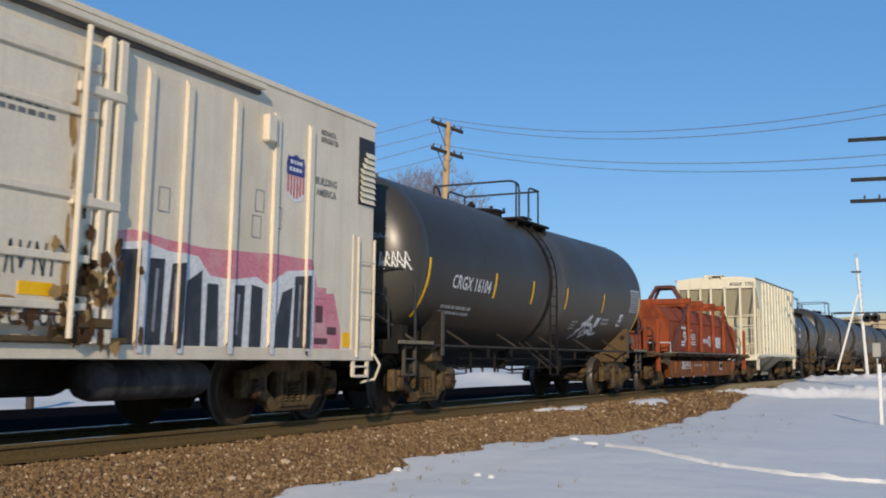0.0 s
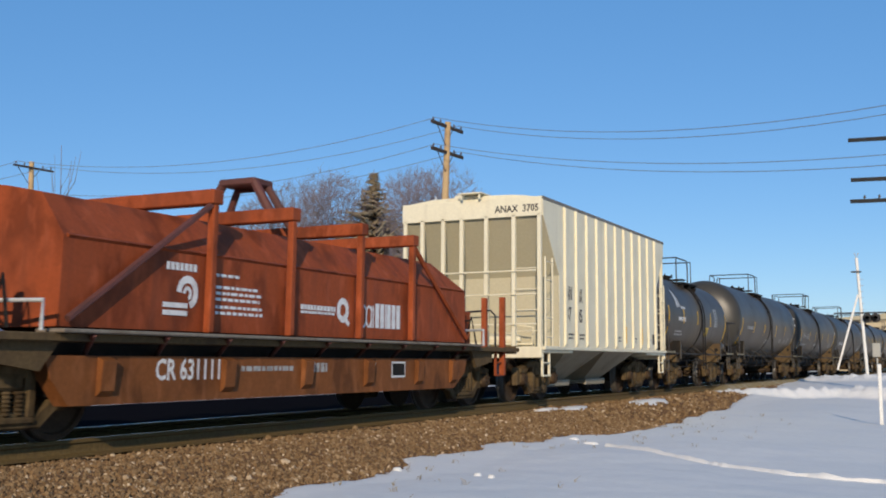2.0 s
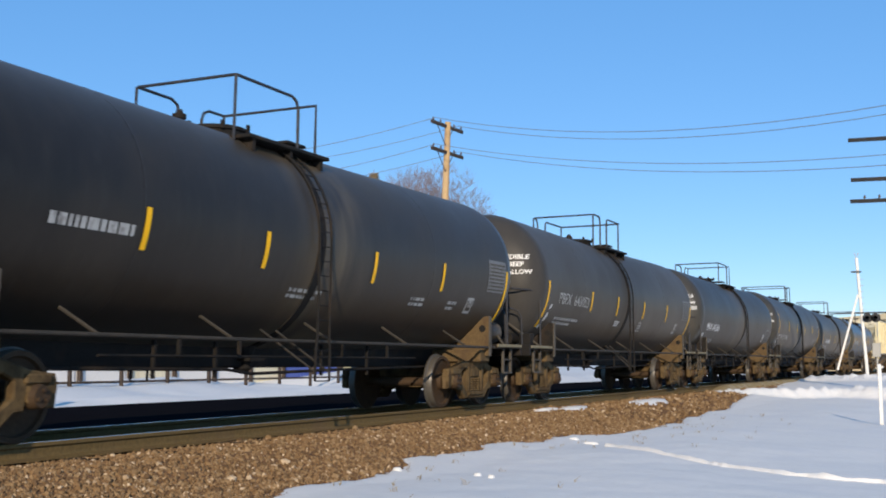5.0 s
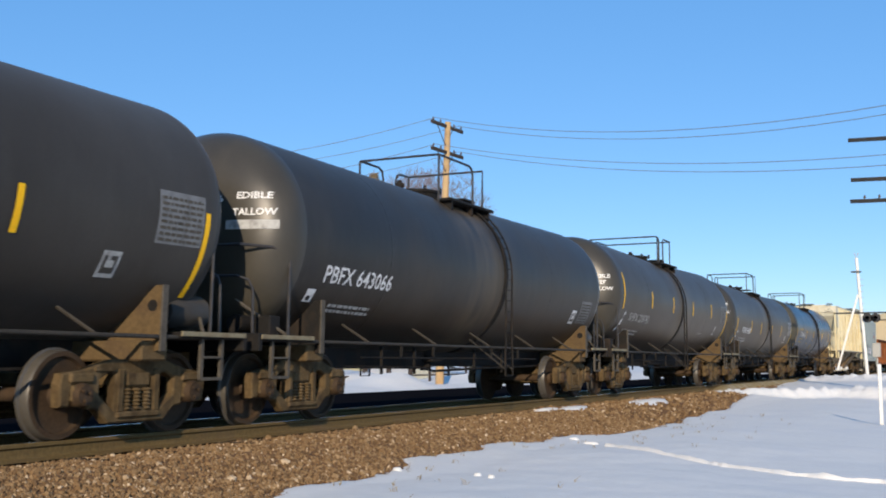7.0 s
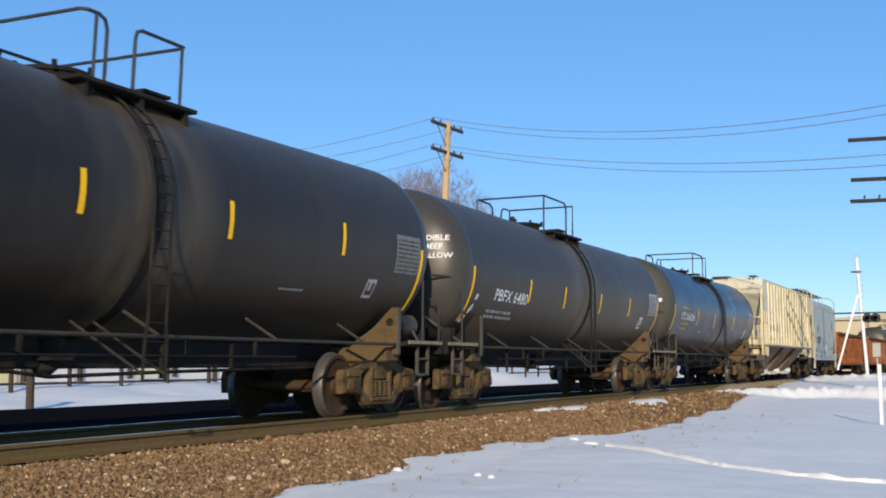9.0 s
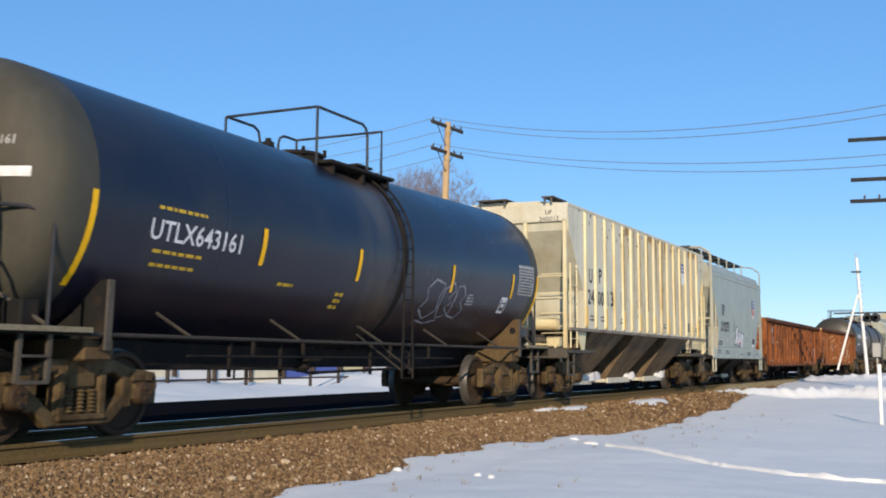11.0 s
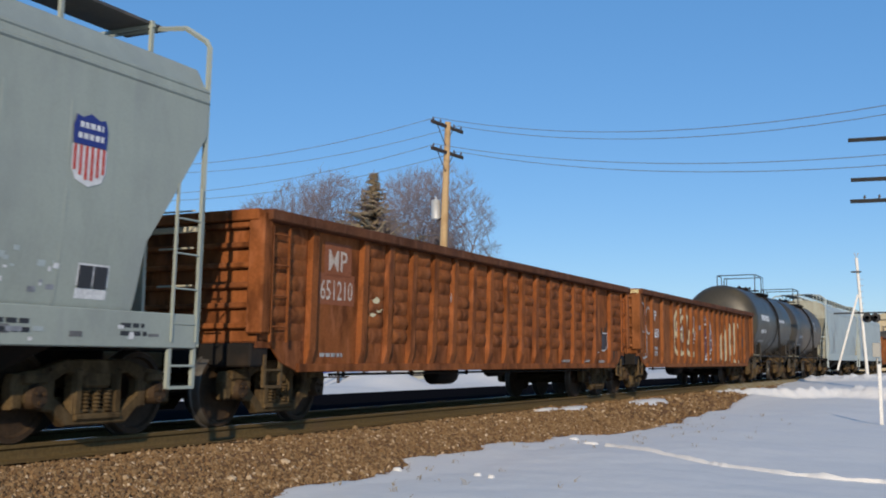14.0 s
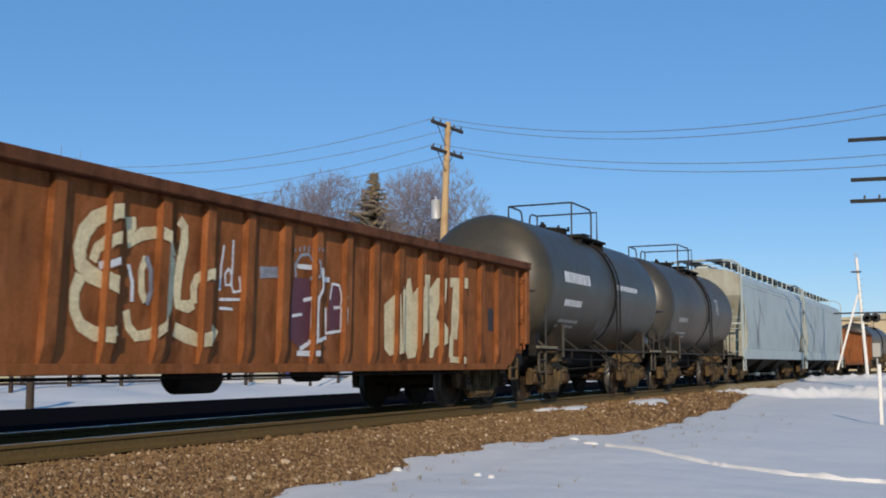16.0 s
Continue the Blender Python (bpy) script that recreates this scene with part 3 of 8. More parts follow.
def tank_car(label, s, tc, half, R, zc, shell, stripes=(), arcs=(True, True), marks=(), rng_seed=1, bare_end=False, webs=FRAME_RUST, ladder_y=0.3, stripe_z=(1.98, 2.43), brake_end=-1, arc_z=(1.52, 2.46), near_web=None, dome_y=0.0, fall=(-0.06, 0.0), rails=None, ladder_w=0.15, arc_y=0.06, far_arc=0.06, head_m=None):
    car = new_car("tank_car", label, "tank car", s)
    rng = random.Random(rng_seed)
    # shell with dished heads
    prof = []
    dish = 0.46 * R
    for i in range(17):
        a = math.pi / 2 * i / 16
        prof.append((-half - dish * math.cos(a) ** (2 / FULL), max(0.004, R * math.sin(a) ** (2 / FULL))))
    rows = [y for y in (-half + 0.02, -half + 0.24, -half * 0.6, -half * 0.2, 0.0, half * 0.2, half * 0.6, half - 0.24, half - 0.02)]
    prof += [(y, R) for y in rows]
    for i in range(17):
        a = math.pi / 2 * (16 - i) / 16
        prof.append((half + dish * math.cos(a) ** (2 / FULL), max(0.004, R * math.sin(a) ** (2 / FULL))))
    sh = part("tank_shell", Shape().lathe(prof, "y", 64, (0, 0, zc)), [shell, head_m or (TANK_HEAD_SUNLIT if shell in (TANK_BLACK, TANK_SATIN) else shell)], car, smooth=35)
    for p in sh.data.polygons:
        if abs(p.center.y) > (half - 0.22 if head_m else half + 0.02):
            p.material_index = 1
    for y in (-0.62 * half, 0.5 * half):
        part("weld_seam", Shape().lathe([(y - 0.03, R - 0.002), (y - 0.012, R + 0.003), (y + 0.012, R + 0.003), (y + 0.03, R - 0.002)], "y", 48, (0, 0, zc)), shell, car, smooth=60)
    # strap round the middle that carries the ladder
    part("shell_band", Shape().lathe([(ladder_y - 0.09, R - 0.002), (ladder_y - 0.085, R + 0.014), (ladder_y + 0.085, R + 0.014), (ladder_y + 0.09, R - 0.002)], "y", 48, (0, 0, zc)), FRAME_DARK, car, smooth=40)
    end = half + dish
    # under-frame
    z_deck = 1.12
    part("centre_sill", Shape().box(-0.30, 0.30, -end, end, 0.72, zc - R + 0.06, 0.02), FRAME_DARK, car)
    for x in (-1.36, 1.36):
        part("side_rail", Shape().tube([(x * 0.97, -half, z_deck - 0.06), (x * 0.97, half, z_deck - 0.06)], 0.024, 8), RAIL_DIM, car)
        y = -half + 1.9
        while y < half - 1.6:
            sgn = 1 if x > 0 else -1
            a = math.asin(max(-0.95, (1.36 - zc) / R))
            part("strut", Shape().tube([(sgn * R * math.cos(a), y - 0.06, 1.34), (x * 0.97, y + 0.12, z_deck - 0.06)], 0.02, 6), RAIL_DIM, car)
            y += 2.3
    for sign in (-1, 1):
        yt = sign * tc / 2
        part("body_bolster", Shape().box(-1.25, 1.25, yt - 0.22, yt + 0.22, 0.80, 1.02, 0.02), FRAME_RUST, car)
        # upright webs across the frame, cut to the shell above
        top_z = zc - 0.58 * R
        arc_ = [(x, min(top_z, zc - math.sqrt(max(0.0, (R + 0.01) ** 2 - x * x)))) for x in [-1.34 + 2.68 * i / 24 for i in range(25)]]
        for dy in (0.0,):
            sd = arc_ + [(1.34, 0.92), (0.9, 0.84), (-0.9, 0.84), (-1.34, 0.92)]
            part("bolster_web", Shape().prism(sd, yt + dy - 0.018, yt + dy + 0.018, "y"), near_web or FRAME_DARK if sign < 0 else webs, car, "painted steel bolster web")
            for x in (-1.2, 1.2):
                part("web_hole", Shape().lathe([(yt + dy - 0.022, 0.065), (yt + dy + 0.022, 0.065)], "y", 14, (x, 0, top_z - 0.22)), FRAME_DARK, car)
        for x in (-1.345, 1.345):
            part("web_flange", Shape().box(x - 0.014, x + 0.014, yt - 0.05, yt + 0.05, 0.90, top_z, 0.006), FRAME_GREY, car)
        # end deck with steps and hand rails
        ye = sign * (end - 0.05)
        y0, y1 = sorted((sign * (half - 0.35), ye + sign * 0.25))
        part("end_deck", Shape().box(-1.38, 1.38, y0, y1, z_deck - 0.07, z_deck, 0.008), FRAME_DARK, car)
        for x in (-1, 1):
            part("deck_edge", Shape().box(*sorted((1.375 * x, 1.40 * x)), y0, y1, z_deck - 0.05, z_deck + 0.005, 0.004), DECK_EDGE, car, "pale deck edge with sunlight put into its colour")
        part("end_sill", Shape().box(-1.38, 1.38, min(ye + sign * 0.22, ye + sign * 0.30), max(ye + sign * 0.22, ye + sign * 0.30), z_deck - 0.20, z_deck + 0.02, 0.01), FRAME_DARK, car)
        for x in (-1.30, 1.30):
            sill_step(car, x, sign * (half + 0.32), z_deck - 0.05, FRAME_GREY if x > 0 else FRAME_DARK, 0.38, 0.48)
        for x in (-1.0, 1.0):
            hr = [(1.34 * x, sign * (half + 0.22), z_deck), (1.34 * x, sign * (half + 0.22), 2.08), (1.31 * x, sign * (half + 0.27), 2.18), (1.20 * x, sign * (half + 0.44), 2.25),
                  (0.95 * x, sign * (half + 0.78), 2.27), (0.30 * x, sign * (end + 0.15), 2.27), (0.18 * x, sign * (end + 0.16), 2.18), (0.18 * x, sign * (end + 0.16), z_deck)]
            part("end_rail", Shape().tube(hr, 0.02, 8), PIPE, car)
            hr = [(1.13 * x, sign * (half + 0.70), z_deck), (1.11 * x, sign * (half + 0.70), 1.70), (1.05 * x, sign * (half + 0.72), 1.82), (0.92 * x, sign * (half + 0.78), 1.87), (0.55 * x, sign * (end + 0.10), 1.88)]
            part("grab_iron", Shape().tube(hr, 0.018, 8), PIPE, car)
            part("end_brace", Shape().tube([(1.30 * x, sign * (half + 0.15), z_deck), (0.80 * x, sign * (half + 0.62), z_deck + 0.46)], 0.022, 6), FRAME_GREY, car)
        add_truck(car, yt)
    couplers(car, end - 0.02)
    # brake gear on one deck
    part("air_reservoir", Shape().lathe([(-0.38, 0.02), (-0.36, 0.16), (-0.28, 0.205), (0.28, 0.205), (0.36, 0.16), (0.38, 0.02)], "y", 20, (0.92, half + 0.22, z_deck + 0.24)), shell, car, smooth=40)
    part("brake_cylinder", Shape().lathe([(-0.26, 0.12), (0.12, 0.12), (0.26, 0.05)], "y", 16, (0.75, -half - 0.30, z_deck + 0.16)).box(0.95, 1.20, -half - 0.42, -half - 0.18, z_deck, z_deck + 0.26, 0.02), FRAME_DARK, car)
    brake_wheel(car, -0.9 if brake_end < 0 else 1.05, brake_end * (end + 0.02), 1.75 if brake_end < 0 else 1.80, FRAME_DARK, 0.24)
    # bottom outlet and pipes
    part("bottom_outlet", Shape().lathe([(zc - R - 0.36, 0.07), (zc - R - 0.30, 0.13), (zc - R - 0.14, 0.13), (zc - R + 0.03, 0.2)], "z", 14, (0.25, -0.35, 0)).box(0.15, 0.5, -0.55, -0.2, zc - R - 0.2, zc - R - 0.14), FRAME_DARK, car)
    part("brake_pipe", Shape().tube([(0.55, -half, 0.74), (0.6, -1.2, 0.70), (0.55, -0.6, 0.64), (0.6, 1.4, 0.68), (0.55, half, 0.74)], 0.022, 6).tube([(0.95, -half * 0.62, 0.86), (0.95, half * 0.55, 0.86)], 0.016, 6), FRAME_DARK, car)
    for y in (-2.6, -1.4, 1.2, 2.6):
        if abs(y) < half - 2:
            part("pipe_hanger", Shape().box(0.54, 0.58, y - 0.02, y + 0.02, 0.60, 1.05), FRAME_DARK, car)
            part("pipe_hanger", Shape().box(0.9, 0.94, y - 0.02, y + 0.02, 0.84, 1.05), FRAME_DARK, car)
    # dome, platform and its rail
    top = zc + R
    below = set(car.children)
    dome = Shape().lathe([(top - 0.06, 0.42), (top + 0.04, 0.42), (top + 0.05, 0.45), (top + 0.09, 0.45), (top + 0.11, 0.40), (top + 0.13, 0.02)], "z", 24, (0, -0.30, 0))
    for k in range(6):
        a = k * math.pi / 3 + 0.3
        dome.lathe([(top + 0.04, 0.03), (top + 0.15, 0.03)], "z", 6, (0.46 * math.cos(a), -0.30 + 0.46 * math.sin(a), 0))
    part("manway", dome, FRAME_DARK, car, smooth=40)
    part("safety_valve", Shape().lathe([(top - 0.08, 0.07), (top + 0.02, 0.07), (top + 0.03, 0.09), (top + 0.09, 0.09), (top + 0.10, 0.05), (top + 0.15, 0.04)], "z", 12, (0.2, -1.35, 0)), FRAME_DARK, car, smooth=40)
    pz = top - 0.20
    for x in (1, -1):
        pl = Shape().box(min(0.58 * x, 1.02 * x), max(0.58 * x, 1.02 * x), -0.95, 1.05, pz, pz + 0.05, 0.008)
        for y in (-0.8, 0.1, 0.9):
            pl.box(min(0.55 * x, 0.98 * x), max(0.55 * x, 0.98 * x), y - 0.03, y + 0.03, pz - 0.16, pz)
        part("platform", pl, FRAME_DARK, car, "dark metal grating platform")
    part("platform_bridge", Shape().box(-0.62, 0.62, 0.55, 1.05, top + 0.02, top + 0.06, 0.006), FRAME_DARK, car)
    hz = top + 0.60
    if rails:
        # two loops along the near edge, the second one round the far end
        hz += 0.04
        c0, mid, c1, d0, f0, d1 = [v - dome_y for v in rails[:6]]
        fx = rails[6]
        part("hand_rail", Shape().tube([(fx, c0 + 0.3, pz), (fx, c0 + 0.3, hz - 0.14), (fx, c0 + 0.22, hz - 0.02), (fx + 0.02, c0, hz), (0.74, c0, hz), (0.80, c0 + 0.06, hz), (0.80, c1 - 0.14, hz), (0.80, c1 - 0.04, hz - 0.04), (0.80, c1, hz - 0.14), (0.80, c1, pz)], 0.022, 8), PIPE, car)
        part("hand_rail", Shape().tube([(0.80, d0, pz), (0.80, d0, hz - 0.12), (0.80, d0 + 0.03, hz - 0.03), (0.80, d0 + 0.11, hz), (0.80, d1 - 0.03, hz), (0.77, d1, hz), (fx + 0.03, d1, hz), (fx, d1 - 0.03, hz),
                                        (fx, f0 + 0.12, hz), (fx, f0 + 0.03, hz - 0.04), (fx, f0, hz - 0.14), (fx, f0, pz)], 0.022, 8), PIPE, car)
        stands = ((0.80, mid), (0.80, d1 - 0.06), (fx, d1 - 0.06), (fx, c0))
    else:
        hz += 0.03
        part("hand_rail", Shape().tube([(-0.78, -1.0, hz), (0.78, -1.0, hz), (0.80, -0.97, hz), (0.80, 0.36, hz), (0.80, 0.47, hz - 0.05), (0.80, 0.52, hz - 0.16), (0.80, 0.53, pz)], 0.022, 8), PIPE, car)
        part("hand_rail", Shape().tube([(-0.78, -1.0, hz), (-0.80, -0.25, hz), (-0.80, -0.12, hz - 0.06), (-0.80, -0.08, hz - 0.2), (-0.80, -0.08, pz)], 0.022, 8), PIPE, car)
        part("hand_rail", Shape().tube([(-0.80, 0.45, pz), (-0.80, 0.45, hz - 0.16), (-0.80, 0.5, hz - 0.05), (-0.80, 0.62, hz), (-0.80, 1.0, hz), (0.80, 1.0, hz), (0.80, 1.0, pz)], 0.022, 8), PIPE, car)
        stands = ((0.80, -1.0), (-0.80, -1.0), (-0.80, 1.0))
    for x, y in stands:
        part("rail_post", Shape().tube([(x, y, pz - 0.05), (x, y, hz)], 0.02, 8), PIPE, car)
    for ob in set(car.children) - below:
        ob.location.y += dome_y
    for x in (1, -1):
        path0, path1 = [], []
        zs = [top - 0.16 - i * (top - 0.16 - 0.60) / 16 for i in range(17)]
        s_ = Shape()
        for z in zs:
            if z >= zc:
                xx = math.sqrt(max(0.05, (R + 0.055) ** 2 - (z - zc) ** 2))
            else:
                xx = R + 0.055
            w = ladder_w if z > 1.15 else ladder_w + 0.03
            path0.append((x * xx, ladder_y - w, z))
            path1.append((x * xx, ladder_y + w, z))
        s_.tube(path0, 0.019, 6).tube(path1, 0.019, 6)
        for p, q in zip(path0[1:], path1[1:]):
            s_.tube([p, q], 0.009, 5)
        part("ladder", s_, FRAME_DARK, car)
        for dy in (-ladder_w - 0.02, ladder_w + 0.02):
            part("ladder_brace", Shape().tube([(x * 1.05, ladder_y + dy - 0.62, 1.20), (x * (R + 0.05), ladder_y + dy, 0.66)], 0.014, 5), RAIL_DIM, car)
    # reflective strips
    for k, on in enumerate(arcs):
        if on:
            y = (-half + arc_y, half - far_arc)[k]
            part("reflective_strip", Shape().add(*bent_strip(R, zc, y, *(arc_z if k == 0 else (1.52, 2.46)), 0.085)), YELLOW, car, "yellow reflective strip")
    for y in stripes:
        part("reflective_strip", Shape().add(*bent_strip(R, zc, y, *stripe_z, 0.085)), YELLOW, car, "yellow reflective strip")
    for kind, text, y, z, w, h, m in marks:
        if kind == "text":
            uv, f = letters(text, w, h, 0.012 if m is WHITE else 0.004)
            decal("lettering", uv, f, round_side(R, zc, y, z), m, car, bend=0.06)
        elif kind == "bars":
            n = max(1, int(text))
            rows_ = [(rng.uniform(0, 0.05), w * rng.uniform(0.7, 1), h * i / n, h * (i + 0.55) / n) for i in range(n)]
            for row_ in rows_:
                decal("lettering", *bars([row_], rng), round_side(R, zc, y, z), m, car, bend=0.06)
        elif kind == "panel":
            decal("data_panel", *rect(0, 0, w, h), round_side(R, zc, y, z, 0.004), m, car, bend=0.05)
            n = max(1, int(text))
            rows_ = [(0.04, w - 0.04, 0.03 + (h - 0.06) * i / n, 0.03 + (h - 0.06) * (i + 0.5) / n) for i in range(n)]
            decal("panel_print", *bars(rows_, rng, (0.04, 0.12), 0.02), round_side(R, zc, y, z, 0.008), FRAME_GREY if m is FADED else LETTER_BLACK, car, bend=0.05)
        elif kind == "frame":
            decal("stencil_frame", *rect(0, 0, w, h), round_side(R, zc, y, z, 0.004), m, car, bend=0.05)
            decal("stencil_fill", *rect(0.04, 0.05, w - 0.04, h - 0.05), round_side(R, zc, y, z, 0.007), shell, car, bend=0.05)
            decal("stencil_print", *bars([(0.08, w - 0.08, 0.12, 0.2), (0.08, w - 0.1, 0.28, h - 0.1)], rng), round_side(R, zc, y, z, 0.010), m, car, bend=0.05)
        elif kind == "tag":
            uv, f = [], []
            for i in range(int(text)):
                u = w * i / int(text)
                a0 = rng.uniform(0, 200)
                q = w / int(text)
                if i % 2:
                    stroke(arc(u + 0.2, h * rng.uniform(0.35, 0.6), q * rng.uniform(0.4, 0.6), h * rng.uniform(0.25, 0.45), a0, a0 + rng.uniform(150, 280)), 0.03, uv, f)
                else:
                    stroke([(u + q * rng.uniform(0, 1.1), h * z_) for z_ in (0.05, 0.9, 0.3, 0.75, rng.uniform(-0.1, 0.3))], 0.03, uv, f)
            decal("spray_tag", uv, f, round_side(R, zc, y, z), m, car, bend=0.07)
        elif kind == "scrawl":
            # a loose white scrawl with a filled middle
            for o, k_ in ((((0.0, 0.0), (0.22, 0.44), (0.10, 0.30)), 0.06), (((0.14, 0.62), (0.30, 0.74), (0.40, 0.40), (0.30, 0.28)), 0.07), (((0.16, 0.40), (0.40, 0.92), (0.47, 1.0), (0.44, 0.60)), 0.08),
                          (((0.30, 0.66), (0.62, 0.62), (0.70, 0.40), (0.46, 0.36)), 0.09), (((0.36, 0.30), (0.40, 0.06), (0.62, 0.34), (0.84, 0.22), (1.0, 0.30)), 0.08),
                          (((0.56, 0.20), (0.72, 0.52), (0.82, 0.30)), 0.07), (((0.72, 0.84), (0.86, 0.90), (0.84, 0.60), (0.74, 0.62), (0.72, 0.84)), 0.09), (((0.76, 0.72), (0.86, 0.74)), 0.14), (((0.05, 0.34), (0.24, 0.50), (0.18, 0.66)), 0.05)):
                decal("spray_tag", *stroke([(u * w, v_ * h) for u, v_ in o], k_), round_side(R, zc, y, z), m, car, bend=0.07)
        elif kind == "bubble":
            uv, f = [], []
            for o in (((0.02, 0.30), (0.12, 0.55), (0.05, 0.78), (0.20, 1.0), (0.42, 0.92), (0.36, 0.62), (0.40, 0.28), (0.22, 0.06), (0.02, 0.30)),
                      ((0.44, 0.80), (0.62, 0.98), (0.70, 0.80), (0.58, 0.62), (0.68, 0.50), (0.56, 0.38), (0.70, 0.20), (0.50, 0.10), (0.42, 0.40), (0.44, 0.80)),
                      ((0.72, 0.18), (0.74, 0.90), (0.88, 0.92), (0.96, 0.70), (0.88, 0.55), (1.0, 0.36), (0.92, 0.12), (0.72, 0.18)),
                      ((0.10, 0.02), (0.30, -0.06), (0.55, 0.04))):
                stroke([(u * w, v_ * h) for u, v_ in o], 0.035, uv, f)
            decal("spray_tag", uv, f, round_side(R, zc, y, z), m, car, bend=0.07)
        elif kind == "blots":
            uv, f = [], []
            for u, v, a, b in ((0.10, 0.46, 0.05, 0.07), (0.03, 0.22, 0.07, 0.10), (-0.06, 0.02, 0.07, 0.09)):
                k_ = len(uv)
                uv += [(u + a * q * math.cos(i * 0.7) + 0.3 * b * math.sin(i * 0.7), v + b * q * math.sin(i * 0.7)) for i, q in enumerate([rng.uniform(0.7, 1.2) for _ in range(9)])]
                f.append(tuple(range(k_, k_ + 9)))
            decal("spray_tag", uv, f, round_side(R, zc, y, z), m, car, bend=0.07)
        elif kind == "head":
            # lettering on the dished head that faces down the line
            uv, f = letters(text, w, h)
            def on_head(u, v, y_=y, z_=z):
                xx, zz = y_ + u, z_ + v
                return (xx, -half - head_bulge(math.hypot(xx, zz - zc), R, dish) - 0.008, zz)
            decal("head_lettering", *sliced(uv, f, 0.05), on_head, m, car)
        elif kind == "head_bar":
            def on_head3(u, v, y_=y, z_=z):
                xx, zz = y_ + u, z_ + v
                return (xx, -half - head_bulge(math.hypot(xx, zz - zc), R, dish) - 0.010, zz)
            uv, f = [], []
            for i in range(6):
                stroke([(i * w / 6, h / 2), ((i + 1) * w / 6, h / 2)], h, uv, f)
            decal("data_panel", uv, f, on_head3, m, car)
        elif kind == "head_tag":
            uv, f = [], []
            for i in range(5):
                a0 = rng.uniform(0, 200)
                q = w / 5
                stroke([(q * (i + rng.uniform(0, 0.3)), 0.1 * h), (q * (i + rng.uniform(0.2, 0.6)), h), (q * (i + 0.9), h * rng.uniform(0.3, 0.7)), (q * (i + 0.4), 0.5 * h), (q * (i + 1.1), h * rng.uniform(0, 0.2))], 0.022, uv, f)
            def on_head2(u, v, y_=y, z_=z):
                xx, zz = y_ + u, z_ + v
                return (xx, -half - head_bulge(math.hypot(xx, zz - zc), R, dish) - 0.008, zz)
            decal("spray_tag", uv, f, on_head2, m, car)
        elif kind == "arrow":
            uv = [(0, 0), (0.16, 0.0), (0.16, 0.34), (0.10, 0.50), (0.0, 0.62), (0.28, 0.02), (0.40, 0.02), (0.30, 0.30), (0.18, 0.46)]
            decal("emblem", uv, [(0, 1, 2, 3, 4), (5, 6, 7, 8)], round_side(R, zc, y, z), m, car, bend=0.07)
    if half > 6:
        # the long shells fall slightly towards the outlet in the middle
        tops_ = ("manway", "safety_valve", "platform", "platform_bridge", "hand_rail", "rail_post")
        on_shell = ("tank_shell", "weld_seam", "shell_band", "reflective_strip", "lettering", "data_panel", "panel_print", "stencil_frame", "stencil_fill", "stencil_print", "spray_tag", "head_lettering", "emblem", "ladder")
        for ob in car.children:
            kind_ = ob.name.split(".")[0]
            if kind_ in tops_:
                ob.location.z += fall[0]
            elif kind_ in on_shell:
                for v in ob.data.vertices:
                    v.co.z += fall[0] + (fall[1] - fall[0]) * abs(v.co.y) / half
    return car


# ---- paint that runs over posts ----
def over_ribs(car, uv, faces, x, ribs, depth, half, mat, label=""):
    """Paint across a wall at x and over the posts that stand out of it."""
    bm = bmesh.new()
    vs = [bm.verts.new((u, v, 0)) for u, v in uv]
    for q in faces:
        bm.faces.new([vs[i] for i in q])
    for y in ribs:
        for e_ in (y - half, y + half):
            bmesh.ops.bisect_plane(bm, geom=list(bm.verts) + list(bm.edges) + list(bm.faces), plane_co=(e_, 0, 0), plane_no=(1, 0, 0))
    sh_ = Shape()
    for q in bm.faces:
        m_ = q.calc_center_median().x
        k_ = x + (depth if any(abs(m_ - y) < half for y in ribs) else 0.0)
        sh_.add([(k_, p.co.x, p.co.y) for p in q.verts], [tuple(range(len(q.verts)))])
    bm.free()
    return part("spray_paint", sh_, mat, car, label)


# ---- covered hoppers ----
def shield(car, put, w, h, faded=False):
    """A plain shield: dark top, upright stripes below."""
    top_ = [(0.02 * w, 0.56 * h), (0.0, 0.80 * h), (0.08 * w, 0.96 * h), (0.25 * w, 0.93 * h), (0.5 * w, 1.0 * h), (0.75 * w, 0.93 * h), (0.92 * w, 0.96 * h), (w, 0.80 * h), (0.98 * w, 0.56 * h)]
    low = [(0.0, 0.55 * h), (0.0, 0.22 * h), (0.12 * w, 0.08 * h), (0.5 * w, 0.0), (0.88 * w, 0.08 * h), (w, 0.22 * h), (w, 0.55 * h)]
    decal("shield_ground", low, [tuple(range(7))], put, WHITE, car)
    decal("shield_top", top_, [tuple(range(9))], put, SHIELD_BLUE, car)
    lift = (lambda u, v: tuple(a + b for a, b in zip(put(u, v), (0.004, 0, 0))))
    if not faded:
        uv, f = [], []
        for k in range(6):
            u = w * (0.04 + k * 0.165)
            b = 0.06 * h + 0.14 * h * abs(k - 2.5) / 2.5
            i = len(uv)
            uv += [(u, b), (u + 0.085 * w, b), (u + 0.085 * w, 0.55 * h), (u, 0.55 * h)]
            f.append((i, i + 1, i + 2, i + 3))
        decal("shield_field", uv, f, lift, SHIELD_RED, car)
    decal("shield_print", *bars([(0.14 * w, 0.88 * w, 0.64 * h, 0.72 * h), (0.18 * w, 0.86 * w, 0.79 * h, 0.87 * h)], random.Random(3), (0.05, 0.07), 0.02), lift, WHITE, car)


